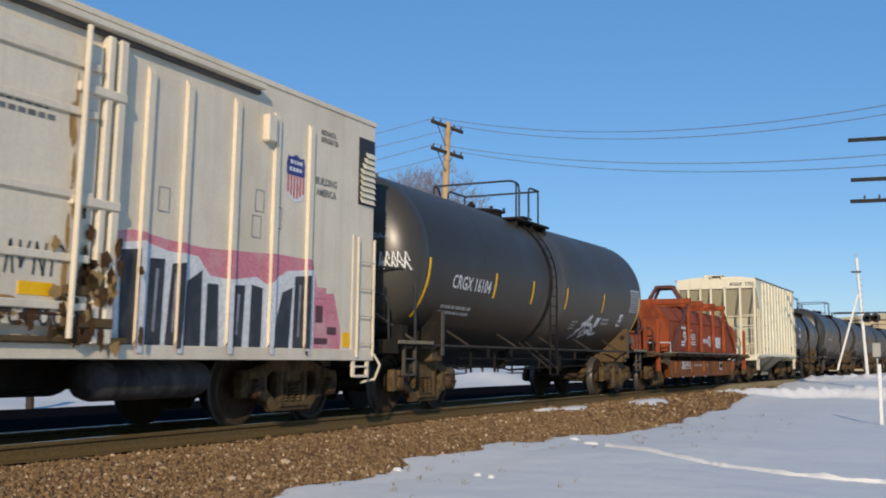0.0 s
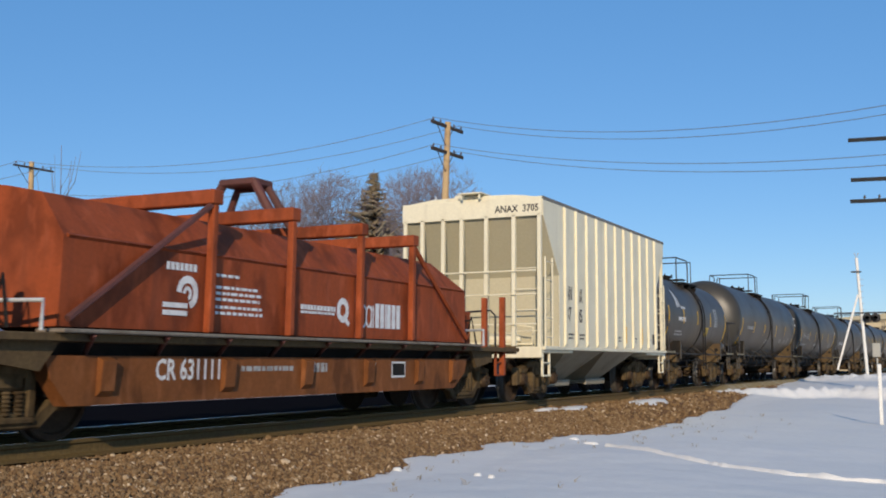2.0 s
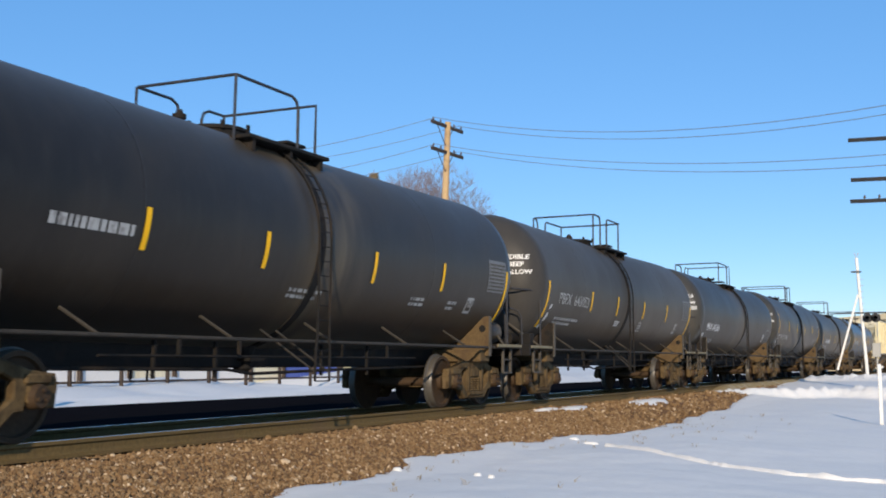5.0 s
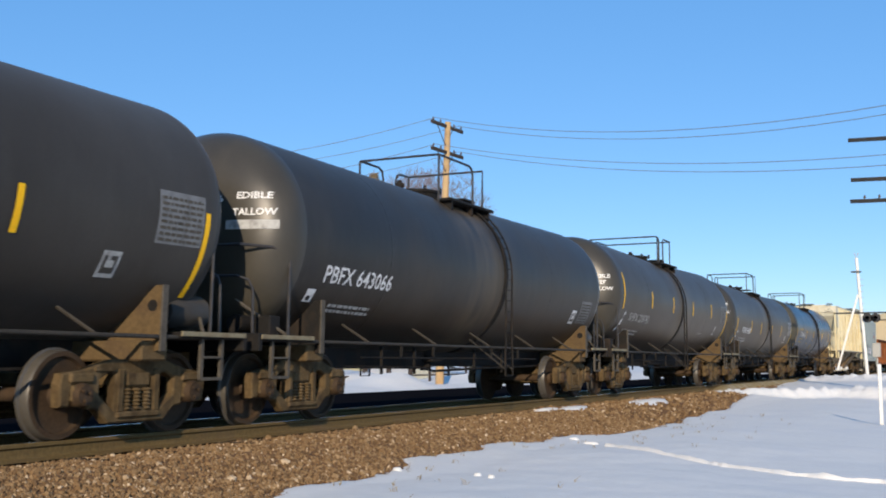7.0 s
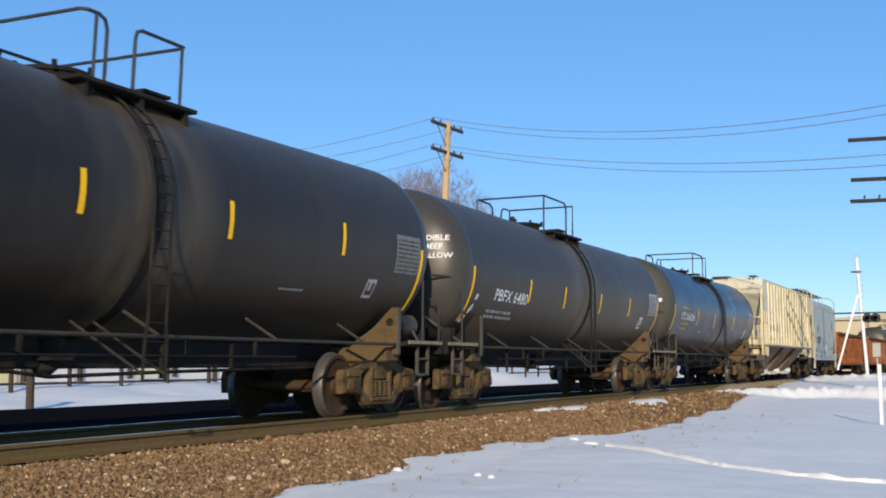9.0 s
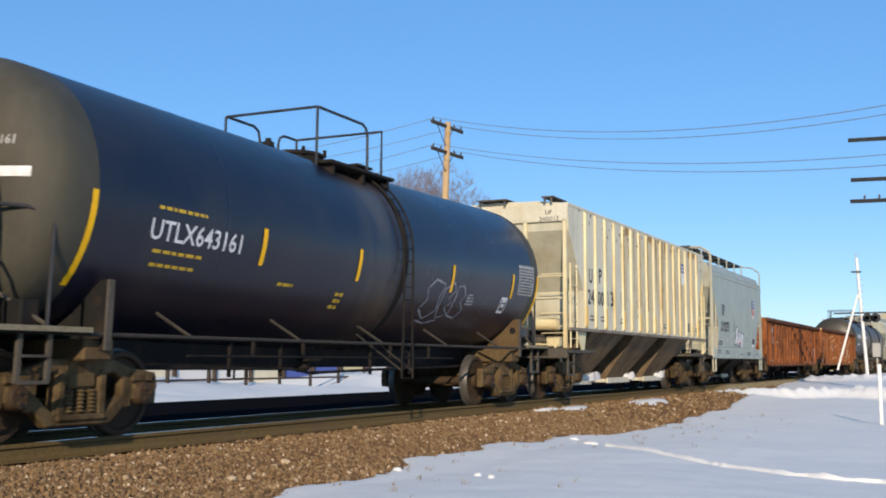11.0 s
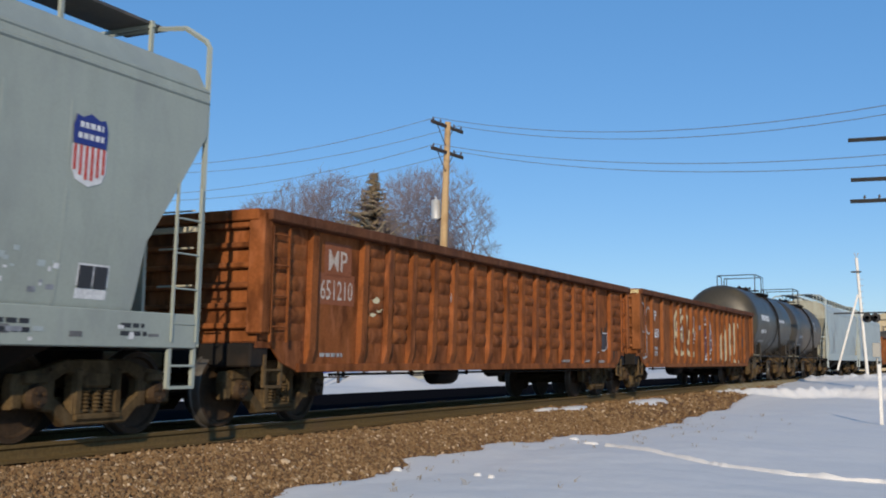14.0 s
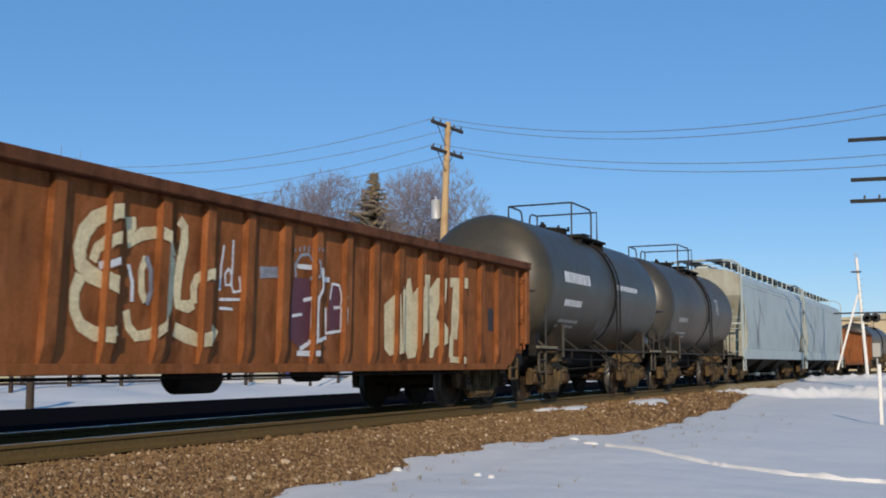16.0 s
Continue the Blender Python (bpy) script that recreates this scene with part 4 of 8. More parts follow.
def bay(car, y0, y1, z_top, z_low, mat, gate, slot=0.34, x_top=1.45, x_low=0.62, lean=0.0):
    """One outlet: a four-sided funnel and its sliding gate."""
    m = (y0 + y1) / 2 + lean
    k = slot
    rings = [[(x_top, y0, z_top), (-x_top, y0, z_top), (-x_top, y1, z_top), (x_top, y1, z_top)],
             [(x_low, m - k, z_low), (-x_low, m - k, z_low), (-x_low, m + k, z_low), (x_low, m + k, z_low)]]
    part("outlet_funnel", Shape().loft(rings), mat, car)
    g = Shape().box(-x_low - 0.12, x_low + 0.12, m - k - 0.10, m + k + 0.10, z_low - 0.07, z_low + 0.02, 0.012)
    g.box(x_low + 0.1, x_low + 0.16, m - k - 0.2, m + k + 0.2, z_low - 0.09, z_low + 0.05, 0.01).tube([(x_low + 0.05, m + k + 0.1, z_low - 0.02), (x_low + 0.05, m + k + 0.42, z_low - 0.02)], 0.03, 8)
    part("outlet_gate", g, gate, car, "pale sliding outlet gate")


def ribbed_hopper(label, s, tc, y0, y1, z_eave, z_low, ribs, cut, bays, mats, posts, boards=((-0.20, 0.32),), board_m=None, lean=0.0):
    """A box hopper with upright ribs. cut: run of the slanted side edge; posts: x places of the end posts."""
    side_m, rib_m, end_m, funnel_m, gate_m, frame_m = mats
    car = new_car("covered_hopper", label, "hopper car", s)
    W = 1.56
    zs = z_eave - cut[1]
    for x in (W, -W):
        o = [(y0 + cut[0], z_low), (y1 - cut[0], z_low), (y1 - cut[0], zs - cut[2]), (y1 - 0.05, zs), (y1, z_eave), (y0, z_eave), (y0 + 0.05, zs), (y0 + cut[0], zs - cut[2])]
        part("side_wall", Shape().prism(o, x - 0.012, x + 0.012), side_m, car)
        for y in ribs:
            sgn = 1 if x > 0 else -1
            a, b = sorted((x + sgn * 0.012, x + sgn * 0.062))
            zl = z_low + 0.01
            o = [(a if sgn > 0 else b, zl), (b if sgn > 0 else a, zl + 0.07), (b if sgn > 0 else a, z_eave - 0.07), (a if sgn > 0 else b, z_eave - 0.02)]
            part("side_rib", Shape().prism(o, y - 0.055, y + 0.055, "y"), rib_m, car)
        xa, xb = sorted((x - 0.05, x + (0.06 if x > 0 else -0.06)))
        part("top_chord", Shape().box(xa, xb - 0.035 if x > 0 else xb, y0, y1, z_eave - 0.03, z_eave + 0.04, 0.008), side_m if lean else ROOF_EDGE_SHADE, car)
        part("side_sill", Shape().box(xa, xb, y0 + 0.02, y1 - 0.02, z_low - 0.06, z_low + 0.012, 0.01), SHELF_GREY if lean else frame_m, car)
    roof = [(-W, z_eave + 0.02), (-W * 0.6, z_eave + 0.10), (0, z_eave + 0.13), (W * 0.6, z_eave + 0.10), (W, z_eave + 0.02), (W, z_eave - 0.03), (-W, z_eave - 0.03)]
    part("roof", Shape().prism(roof, y0 + 0.02, y1 - 0.02, "y"), side_m, car)
    rw = Shape()
    for a, b in boards:
        rw.box(a, b, y0 - 0.22, y1 + 0.22 if a < 0.5 else y0 + 0.7, z_eave + 0.145, z_eave + 0.17)
    for y in (y0 - 0.15, y0 + 2.5, (y0 + y1) / 2, y1 - 2.5, y1 + 0.15):
        for a, b in boards:
            if a > 0.5 and y > y0:
                continue
            rw.box(a + 0.04, a + 0.08, y - 0.02, y + 0.02, z_eave + 0.04, z_eave + 0.15).box(b - 0.08, b - 0.04, y - 0.02, y + 0.02, z_eave + 0.04, z_eave + 0.15)
    part("running_board", rw, board_m or rib_m, car, "dark roof running board" if board_m else "pale roof running board")
    n = 5
    for i in range(n):
        y = y0 + (i + 0.5) * (y1 - y0) / n
        part("roof_hatch", Shape().box(-0.55, -0.25, y - 0.6, y + 0.6, z_eave + 0.10, z_eave + 0.23, 0.02), side_m, car)
    for e, sg in ((y0, 1), (y1, -1)):
        k = e + sg * cut[0]
        rings = [[(-W, e + sg * 0.02, z_eave - 0.03), (W, e + sg * 0.02, z_eave - 0.03)], [(-W, e + sg * 0.05, zs), (W, e + sg * 0.05, zs)],
                 [(-W, k, zs - cut[2]), (W, k, zs - cut[2])], [(-W, k, z_low), (W, k, z_low)]]
        rr = [[p for p in r] + [(q[0], q[1] + sg * 0.02, q[2]) for q in r[::-1]] for r in rings]
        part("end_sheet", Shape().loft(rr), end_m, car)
        part("end_header", Shape().box(-W, W, min(e - sg * 0.03, e + sg * 0.01), max(e - sg * 0.03, e + sg * 0.01), z_eave - 0.36, z_eave + 0.03, 0.006), side_m, car)
        for x in posts:
            part("end_post", Shape().box(x - 0.04, x + 0.04, min(e - sg * 0.03, e + sg * 0.06), max(e - sg * 0.03, e + sg * 0.06), 1.02, z_eave - 0.30, 0.008), rib_m, car)
        ys = sorted((e - sg * 0.05, e + sg * 1.9))
        part("end_deck", Shape().box(-W, W, ys[0], ys[1], 0.98, 1.06, 0.01).box(-W, W, min(e - sg * 0.06, e), max(e - sg * 0.06, e), 0.88, 1.10, 0.01), frame_m, car)
        for x in (W - 0.04, -W + 0.04):
            sill_step(car, x, e + sg * 0.30, 1.02, frame_m, 0.4, 0.5)
        for z in (1.55, 2.15, 2.62):
            part("end_grab", Shape().tube([(-W + 0.1, e - sg * 0.07, z), (W - 0.1, e - sg * 0.07, z)], 0.016, 6), rib_m, car)
        end_ladder(car, e - sg * 0.04, 0.98, 1.48, 1.2, 2.7, rib_m)
        ladder(car, W + 0.03, *sorted((e + sg * 0.10, e + sg * 0.52)), 1.1, 2.9, rib_m)
        gear = Shape().lathe([(-0.3, 0.13), (0.25, 0.13), (0.34, 0.05)], "x", 16, (0.55, e + sg * 0.55, 1.26)).box(-0.9, -0.4, e + sg * 0.5 - 0.2, e + sg * 0.5 + 0.2, 1.06, 1.42, 0.03)
        gear.tube([(-1.2, e + sg * 0.4, 1.2), (1.2, e + sg * 0.4, 1.16)], 0.02, 6).tube([(1.15, e + sg * 0.5, 1.06), (1.2, e + sg * 0.45, 1.5), (0.9, e + sg * 0.4, 1.55)], 0.018, 6)
        part("brake_gear", gear, frame_m, car)
    brake_wheel(car, -0.75, y0 - 0.14, 1.95, rib_m, 0.30)
    part("centre_sill", Shape().box(-0.28, 0.28, y0 - 0.2, y1 + 0.2, 0.74, 1.0, 0.02), FRAME_DARK, car)
    for a, b in bays:
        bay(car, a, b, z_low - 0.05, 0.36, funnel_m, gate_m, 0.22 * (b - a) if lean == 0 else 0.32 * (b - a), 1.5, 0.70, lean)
    for sg in (-1, 1):
        add_truck(car, sg * tc / 2)
    couplers(car, max(-y0, y1) - 0.05)
    return car


def smooth_hopper(label, s, tc, half, mats, n_bays, top=4.36):
    """A hopper with bulged, smooth sides, a slanted edge at each end and a tube frame."""
    side_m, end_m, frame_m = mats
    car = new_car("covered_hopper", label, "hopper car", s)
    prof = [(1.44, 1.05), (1.50, 1.5), (1.545, 2.0), (1.56, 2.5), (1.555, 3.1), (1.555, 3.301), (1.555, 3.66), (1.574, 3.68), (1.574, 3.71), (1.553, 3.725), (1.545, 3.79), (1.558, 3.805), (1.555, 3.83), (1.50, 3.86), (1.38, 4.09), (1.05, 4.24), (0.5, top - 0.03), (0.0, top)]
    ring = prof + [(-x, z) for x, z in prof[-2::-1]]

    def edge(z):
        """How far the end of the side lies from the middle at a height."""
        if z > 3.3:
            return half
        return half - (3.3 - z) * 0.72 if z > 2.0 else half - 0.936 - (2.0 - z) * 0.12
    rows = []
    for sg in (-1, 1):
        rows.append([(x, sg * edge(z), z) for x, z in ring])
    body = Shape()
    body.loft([rows[0], rows[1]], closed=True, caps=False)
    part("hopper_body", body, side_m, car, smooth=35)
    for sg, r in ((-1, rows[0]), (1, rows[1])):
        sl = Shape()
        left = [p for p in r[:len(prof)]]
        right = r[len(prof) - 1:][::-1]
        sl.loft([left, right], closed=False, caps=False)
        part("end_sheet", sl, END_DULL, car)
    xs = 1.55
    for x in (xs, -xs):
        a, b = sorted((x, x - math.copysign(0.06, x)))
        part("side_sill", Shape().box(a, b, -half, half, 0.93, 1.30, 0.012), side_m, car)
        e, w = half + 0.02, math.copysign(1.52, x)
        for sg in (-1, 1):
            fr = [(w, sg * e, 0.95), (w, sg * e, 4.34), (w * 0.97, sg * e, 4.42), (w * 0.80, sg * (e - 0.05), 4.60), (w * 0.55, sg * (e - 0.06), 4.64), (0.0, sg * (e - 0.06), 4.66)]
            # end_m only at the sunny end: its warm sunlight is put into the paint
            part("corner_post", Shape().tube(fr, 0.045 if sg < 0 else 0.032, 4), end_m if sg < 0 else side_m, car)
            ladder(car, w + math.copysign(0.03, w), *sorted((sg * (e - 0.05), sg * (e - 0.47))), 1.0, 2.7, end_m if sg < 0 else side_m)
            sill_step(car, w, sg * (e - 0.25), 0.96, end_m if sg < 0 else side_m, 0.42, 0.45)
    for sg in (-1, 1):
        end_ladder(car, sg * (half + 0.03), 0.95, 1.42, 1.0, 2.7, end_m)
        part("end_deck", Shape().box(-1.54, 1.54, *sorted((sg * (half - 1.2), sg * (half + 0.06))), 0.92, 1.02, 0.01), FRAME_DARK, car)
        for x in (1.0, -1.0):
            part("end_brace", Shape().loft([[(x * (0.98 + a), sg * (half - 0.12 + b), 3.55) for a, b in ((-0.07, 0), (0.07, 0), (0.07, 0.05), (-0.07, 0.05))], [(x * (0.72 + a), sg * (half - 0.04 + b), 2.2) for a, b in ((-0.07, 0), (0.07, 0), (0.07, 0.05), (-0.07, 0.05))], [(x * (0.72 + a), sg * (half - 0.02 + b), 1.0) for a, b in ((-0.07, 0), (0.07, 0), (0.07, 0.05), (-0.07, 0.05))]]), end_m, car)
            part("corner_bracket", Shape().box(*sorted((0.78 * x, 1.5 * x)), *sorted((sg * (half - 0.06), sg * (half + 0.0))), 2.22, 2.28, 0.006), end_m, car)
        part("brake_gear", Shape().lathe([(-0.3, 0.12), (0.25, 0.12), (0.34, 0.05)], "x", 16, (0.7, sg * (half - 0.4), 1.12)).box(-0.6, 0.1, sg * (half - 0.4) - 0.18, sg * (half - 0.4) + 0.18, 0.94, 1.26, 0.03), FRAME_DARK, car)
        add_truck(car, sg * tc / 2)
    rb = Shape().box(-0.85, -0.25, -half - 0.1, half + 0.1, 4.645, 4.68).box(0.25, 0.85, -half - 0.1, half + 0.1, 4.645, 4.68)
    part("running_board", rb, ROOF_DARK, car, "dark roof running board")
    k = int(half * 2 / 1.3)
    for i in range(k + 1):
        y = -half + 0.2 + i * (2 * half - 0.4) / k
        part("board_bracket", Shape().box(-0.9, 0.9, y - 0.02, y + 0.02, 4.61, 4.645).box(0.84, 0.88, y - 0.025, y + 0.025, 4.22, 4.69).box(-0.88, -0.84, y - 0.025, y + 0.025, 4.22, 4.69), side_m, car)
    part("trough_hatch", Shape().box(-0.22, 0.22, -half + 0.3, half - 0.3, top - 0.02, top + 0.10, 0.02), side_m, car)
    part("centre_sill", Shape().box(-0.28, 0.28, -half, half, 0.70, 0.95, 0.02), FRAME_DARK, car)
    span = 2 * (half - 1.55)
    for i in range(n_bays):
        a = -half + 1.55 + span * i / n_bays
        bay(car, a + 0.05, a + span / n_bays - 0.05, 1.08, 0.33, FRAME_DARK, GATE_PALE, 0.30, 1.4, 0.5)
    couplers(car, half - 0.05)
    return car


# ---- gondolas ----
RIB = 0.095

def gondola(label, s, tc, y0, y1, z0, z1, ribs, mat, dents, rng, rounded_low=True):
    car = new_car("gondola", label, "gondola car", s)
    W = 1.42

    def bent(y):
        """How far the foot of a post is knocked out of plumb on the battered car."""
        return 0.10 * max(0.0, 1 - abs(y + 2.2) / 5.0) + 0.03 if dents else 0.0
    for x in (W, -W):
        sg = 1 if x > 0 else -1
        sec = [(x, z1), (x, z0 + 0.30), (x, z0)]
        o = [(y0, z0 + 0.55), (y0 + 0.55, z0 + 0.10), (y0 + 0.9, z0), (y1 - 0.9, z0), (y1 - 0.55, z0 + 0.10), (y1, z0 + 0.55), (y1, z1), (y0, z1)]
        part("side_wall", Shape().prism(o, x - 0.012, x + 0.012), mat, car)
        for y in ribs:
            lo = z0 + 0.03
            o = [(x, lo), (x + sg * 0.04, lo + 0.02), (x + sg * RIB, lo + 0.24), (x + sg * RIB, z1 - 0.14), (x + sg * RIB * 0.7, z1 - 0.10), (x, z1 - 0.09)]
            wd = 0.075
            post = Shape().prism(o, y - wd, y + wd, "y")
            post.v = [(px_, py_ - bent(y) * ((z1 - pz_) / (z1 - z0)) ** 1.4, pz_) for px_, py_, pz_ in post.v]
            part("side_post", post, mat, car)
        part("top_rail", Shape().box(*sorted((x - sg * 0.03, x + sg * 0.19)), y0 - 0.02, y1 + 0.02, z1 - 0.10, z1 + 0.04, 0.015), GOND_RAIL_SHADE, car)
        part("side_sill", Shape().box(*sorted((x, x + sg * 0.06)), y0 + 0.9, y1 - 0.9, z0 - 0.02, z0 + 0.09, 0.008), mat, car)
        if dents:
            edges = [y0] + list(ribs) + [y1]
            for a, b in zip(edges[:-1], edges[1:]):
                if b - a < 0.4 or (-6.95 < a < -6.7) or (5.3 < a < 6.0):
                    continue
                k = 7
                for i in range(k):
                    zc = z0 + 0.50 + i * (z1 - z0 - 0.72) / (k - 1)
                    h = 0.10
                    dep = 0.050 * rng.uniform(0.7, 1.4)
                    rows_ = []
                    for j in range(7):
                        q = j / 6
                        yy = a + 0.075 + (b - a - 0.15) * q
                        full = min(1.0, 5.0 * min(q, 1 - q)) ** 0.7 * rng.uniform(0.7, 1.15)
                        dz = rng.uniform(-0.008, 0.008)
                        yy -= bent((a + b) / 2) * max(0.0, (z1 - zc) / (z1 - z0)) ** 1.4
                        rows_.append([(x + sg * (0.0125 + 1.15 * dep * full * math.sin(math.pi * g / 5)), yy, zc + dz + 1.2 * h * (2 * g / 5 - 1)) for g in range(6)])
                    part("pressed_rib", Shape().loft(rows_, closed=False, caps=False), mat, car, smooth=70)
    part("floor", Shape().box(-W, W, y0, y1, z0 + 0.28, z0 + 0.36), mat, car)
    for e, sg in ((y0, 1), (y1, -1)):
        ya, yb = sorted((e, e + sg * 0.03))
        part("end_wall", Shape().box(-W, W, ya, yb, z0 + 0.30, z1, 0.005), mat, car)
        for i in range(6):
            z = z0 + 0.55 + i * (z1 - z0 - 0.7) / 5
            part("end_rib", Shape().box(-W + 0.05, W - 0.05, *sorted((e - sg * 0.09, e)), z - 0.035, z + 0.035, 0.015), mat, car)
        part("end_top_rail", Shape().box(-W - 0.05, W + 0.05, *sorted((e - sg * 0.12, e + sg * 0.05)), z1 - 0.10, z1 + 0.04, 0.015), mat, car)
        for x in (W, -W):
            part("corner_post", Shape().box(x - 0.10, x + 0.13, *sorted((e - sg * 0.10, e + sg * 0.10)), z0 + 0.45, z1, 0.02), mat, car)
        for x in (W - 0.02, -W + 0.02):
            ladder(car, x + math.copysign(0.12, x), *sorted((e + sg * 0.14, e + sg * 0.52)), z0 + 0.35, z1 - 0.15, mat)
            sill_step(car, x, e + sg * 0.4, z0 + 0.2, FRAME_RUST, 0.36, 0.40)
        part("end_sill", Shape().box(-1.4, 1.4, *sorted((e - sg * 0.08, e + sg * 0.3)), z0 + 0.05, z0 + 0.34, 0.02), FRAME_DARK, car)
    brake_wheel(car, -0.8, y0 - 0.20, 2.1, FRAME_DARK, 0.26)
    part("centre_sill", Shape().box(-0.3, 0.3, y0, y1, z0 - 0.02, z0 + 0.3, 0.02), FRAME_DARK, car)
    n = int((y1 - y0) / 1.7)
    for i in range(1, n):
        y = y0 + (y1 - y0) * i / n
        part("cross_bearer", Shape().box(-1.36, 1.36, y - 0.05, y + 0.05, z0 + 0.02, z0 + 0.28), FRAME_DARK, car)
    part("brake_pipe", Shape().tube([(1.15, y0 + 2.2, z0 - 0.06), (1.15, y1 - 2.2, z0 - 0.06)], 0.018, 6), FRAME_DARK, car)
    for i in range(6):
        y = y0 + 2.6 + i * (y1 - y0 - 5.2) / 5
        part("pipe_hanger", Shape().box(1.13, 1.17, y - 0.02, y + 0.02, z0 - 0.10, z0 + 0.05), FRAME_DARK, car)
    part("air_reservoir", Shape().lathe([(-0.45, 0.02), (-0.41, 0.15), (-0.34, 0.19), (0.34, 0.19), (0.41, 0.15), (0.45, 0.02)], "y", 20, (0.7, -1.2, z0 - 0.08)), FRAME_DARK, car, smooth=40)
    part("brake_cylinder", Shape().lathe([(-0.5, 0.03), (-0.3, 0.15), (0.2, 0.15), (0.3, 0.05), (0.8, 0.03)], "y", 14, (0.5, 1.8, z0 - 0.02)), FRAME_DARK, car, smooth=40)
    for sg in (-1, 1):
        add_truck(car, sg * tc / 2)
    couplers(car, max(-y0, y1) - 0.05)
    return car


# ---- coil car ----
def coil_car(label, s):
    car = new_car("coil_car", label, "coil car", s)
    rng = random.Random(8)
    e = 7.0
    part("deck", Shape().box(-1.45, 1.45, -e, e, 0.98, 1.06, 0.01).box(-1.40, 1.40, -e, -e + 0.1, 0.95, 1.10, 0.01).box(-1.40, 1.40, e - 0.1, e, 0.95, 1.10, 0.01), FRAME_RUST, car)
    decal("lettering", *bars([(0, 0.5, 0, 0.09)], rng, (0.05, 0.07), 0.02), end_flat(-e - 0.006, 0.45, 0.98), WHITE, car)
    for x in (1, -1):
        a, b = sorted((1.12 * x, 1.30 * x))
        o = [(-4.75, 0.36), (4.3, 0.36), (4.75, 0.62), (4.85, 0.85), (-5.1, 0.85), (-5.0, 0.62)]
        part("side_sill", Shape().prism(o, a, b), COIL_ORANGE, car, "deep orange side sill")
        part("shelf", Shape().box(*sorted((1.20 * x, 1.56 * x)), -5.15, 4.95, 1.06, 1.10, 0.01), SHELF_GREY, car, "grey steel shelf along the trough")
        for i in range(9):
            y = -4.6 + i * 1.12
            o = [(1.28 * x, 0.62), (1.30 * x, 0.94), (1.54 * x, 1.06), (1.20 * x, 1.06)]
            # dark bail colour: shade under the shelf is put into the brackets
            part("shelf_bracket", Shape().tube([(1.15 * x, y + 0.18, 0.86), (1.52 * x, y - 0.1, 1.05)], 0.03, 6), COIL_BAIL, car)
        for y in (-4.28, -2.2, -0.45, 1.25, 2.9, 4.2):
            o = [(1.28 * x, 0.42), (1.36 * x, 0.50), (1.38 * x, 0.80), (1.28 * x, 0.85)]
            part("sill_gusset", Shape().prism(o, y - 0.10, y + 0.10, "y"), COIL_ORANGE, car)
    # near-black trough: the shade of the recess is put into its colour
    part("trough", Shape().box(-1.1, 1.1, -4.8, 4.6, 0.45, 1.0, 0.02), FRAME_DARK, car)
    # hood with sloping upper sides and chamfered ends
    sec = [(1.28, 1.13), (1.28, 2.02), (0.94, 2.47), (0.50, 2.56), (0.0, 2.63), (-0.50, 2.56), (-0.94, 2.47), (-1.28, 2.02), (-1.28, 1.13)]
    def end_ring(y_low, y_mid, y_top):
        return [(x, y_low if z < 1.5 else (y_mid if z < 2.2 else y_top), z) for x, z in sec]
    part("hood", Shape().loft([end_ring(-4.95, -4.95, -4.93), end_ring(4.82, 4.78, 4.08)]), COIL_RED, car, "rusty red steel coil hood")
    part("hood_seam", Shape().prism([(1.275, 1.99), (1.310, 2.02), (1.255, 2.05)], -4.9, 4.72, "y").prism([(-1.275, 1.99), (-1.310, 2.02), (-1.255, 2.05)], -4.9, 4.72, "y"), COIL_RED, car)
    # lifting frame over the hood
    for y in (-2.66, -0.96, 0.88, 2.55):
        part("hood_frame", Shape().box(1.31, 1.40, y - 0.05, y + 0.05, 1.12, 2.62, 0.012).box(-1.40, -1.31, y - 0.05, y + 0.05, 1.12, 2.62, 0.012).box(-1.42, 1.42, y - 0.10, y + 0.10, 2.60, 2.77, 0.012), COIL_RED, car)
    for x in (1.355, -1.355):
        part("frame_brace", Shape().tube([(x, 2.55, 2.62), (x, 4.7, 1.2)], 0.04, 6), COIL_RED, car)
        # darker than the other brace: its shade is put into the colour
        part("frame_brace", Shape().tube([(x, -2.66, 2.62), (x, -4.9, 1.2)], 0.04, 6), COIL_BAIL, car)
    part("lifting_bar", Shape().tube([(-0.62, -0.25, 2.72), (-0.26, -0.25, 3.30), (0.26, -0.25, 3.30), (0.62, -0.25, 2.72)], 0.07, 8).tube([(-0.62, 0.25, 2.60), (-0.26, 0.1, 3.26), (0.26, 0.1, 3.26), (0.62, 0.25, 2.60)], 0.06, 8).box(-0.3, 0.3, -0.32, 0.17, 3.26, 3.36, 0.02), COIL_BAIL, car, "dark red lifting bail")
    # end gear
    for sg in (-1, 1):
        for x in (-0.55, 0.98, 1.34):
            part("end_stanchion", Shape().box(x - 0.05, x + 0.05, *sorted((sg * 6.35, sg * 6.45)), 0.55 if x > 1 else 1.04, 2.0, 0.01), COIL_RED, car)
        part("end_rail", Shape().tube([(0.15, sg * 6.4, 1.72), (1.1, sg * 6.4, 1.76), (1.2, sg * 6.4, 1.66), (1.2, sg * 6.4, 1.05)], 0.02, 8), PIPE, car)
        part("end_rail", Shape().tube([(-1.3, sg * 6.4, 1.05), (-1.3, sg * 6.4, 1.7), (-0.5, sg * 6.4, 1.72)], 0.02, 8), PIPE, car)
        part("side_grab", Shape().tube([(0.7, sg * 5.6, 1.36), (1.42, sg * 5.3, 1.36), (1.42, sg * 5.3, 1.08)], 0.022, 8), GALV, car)
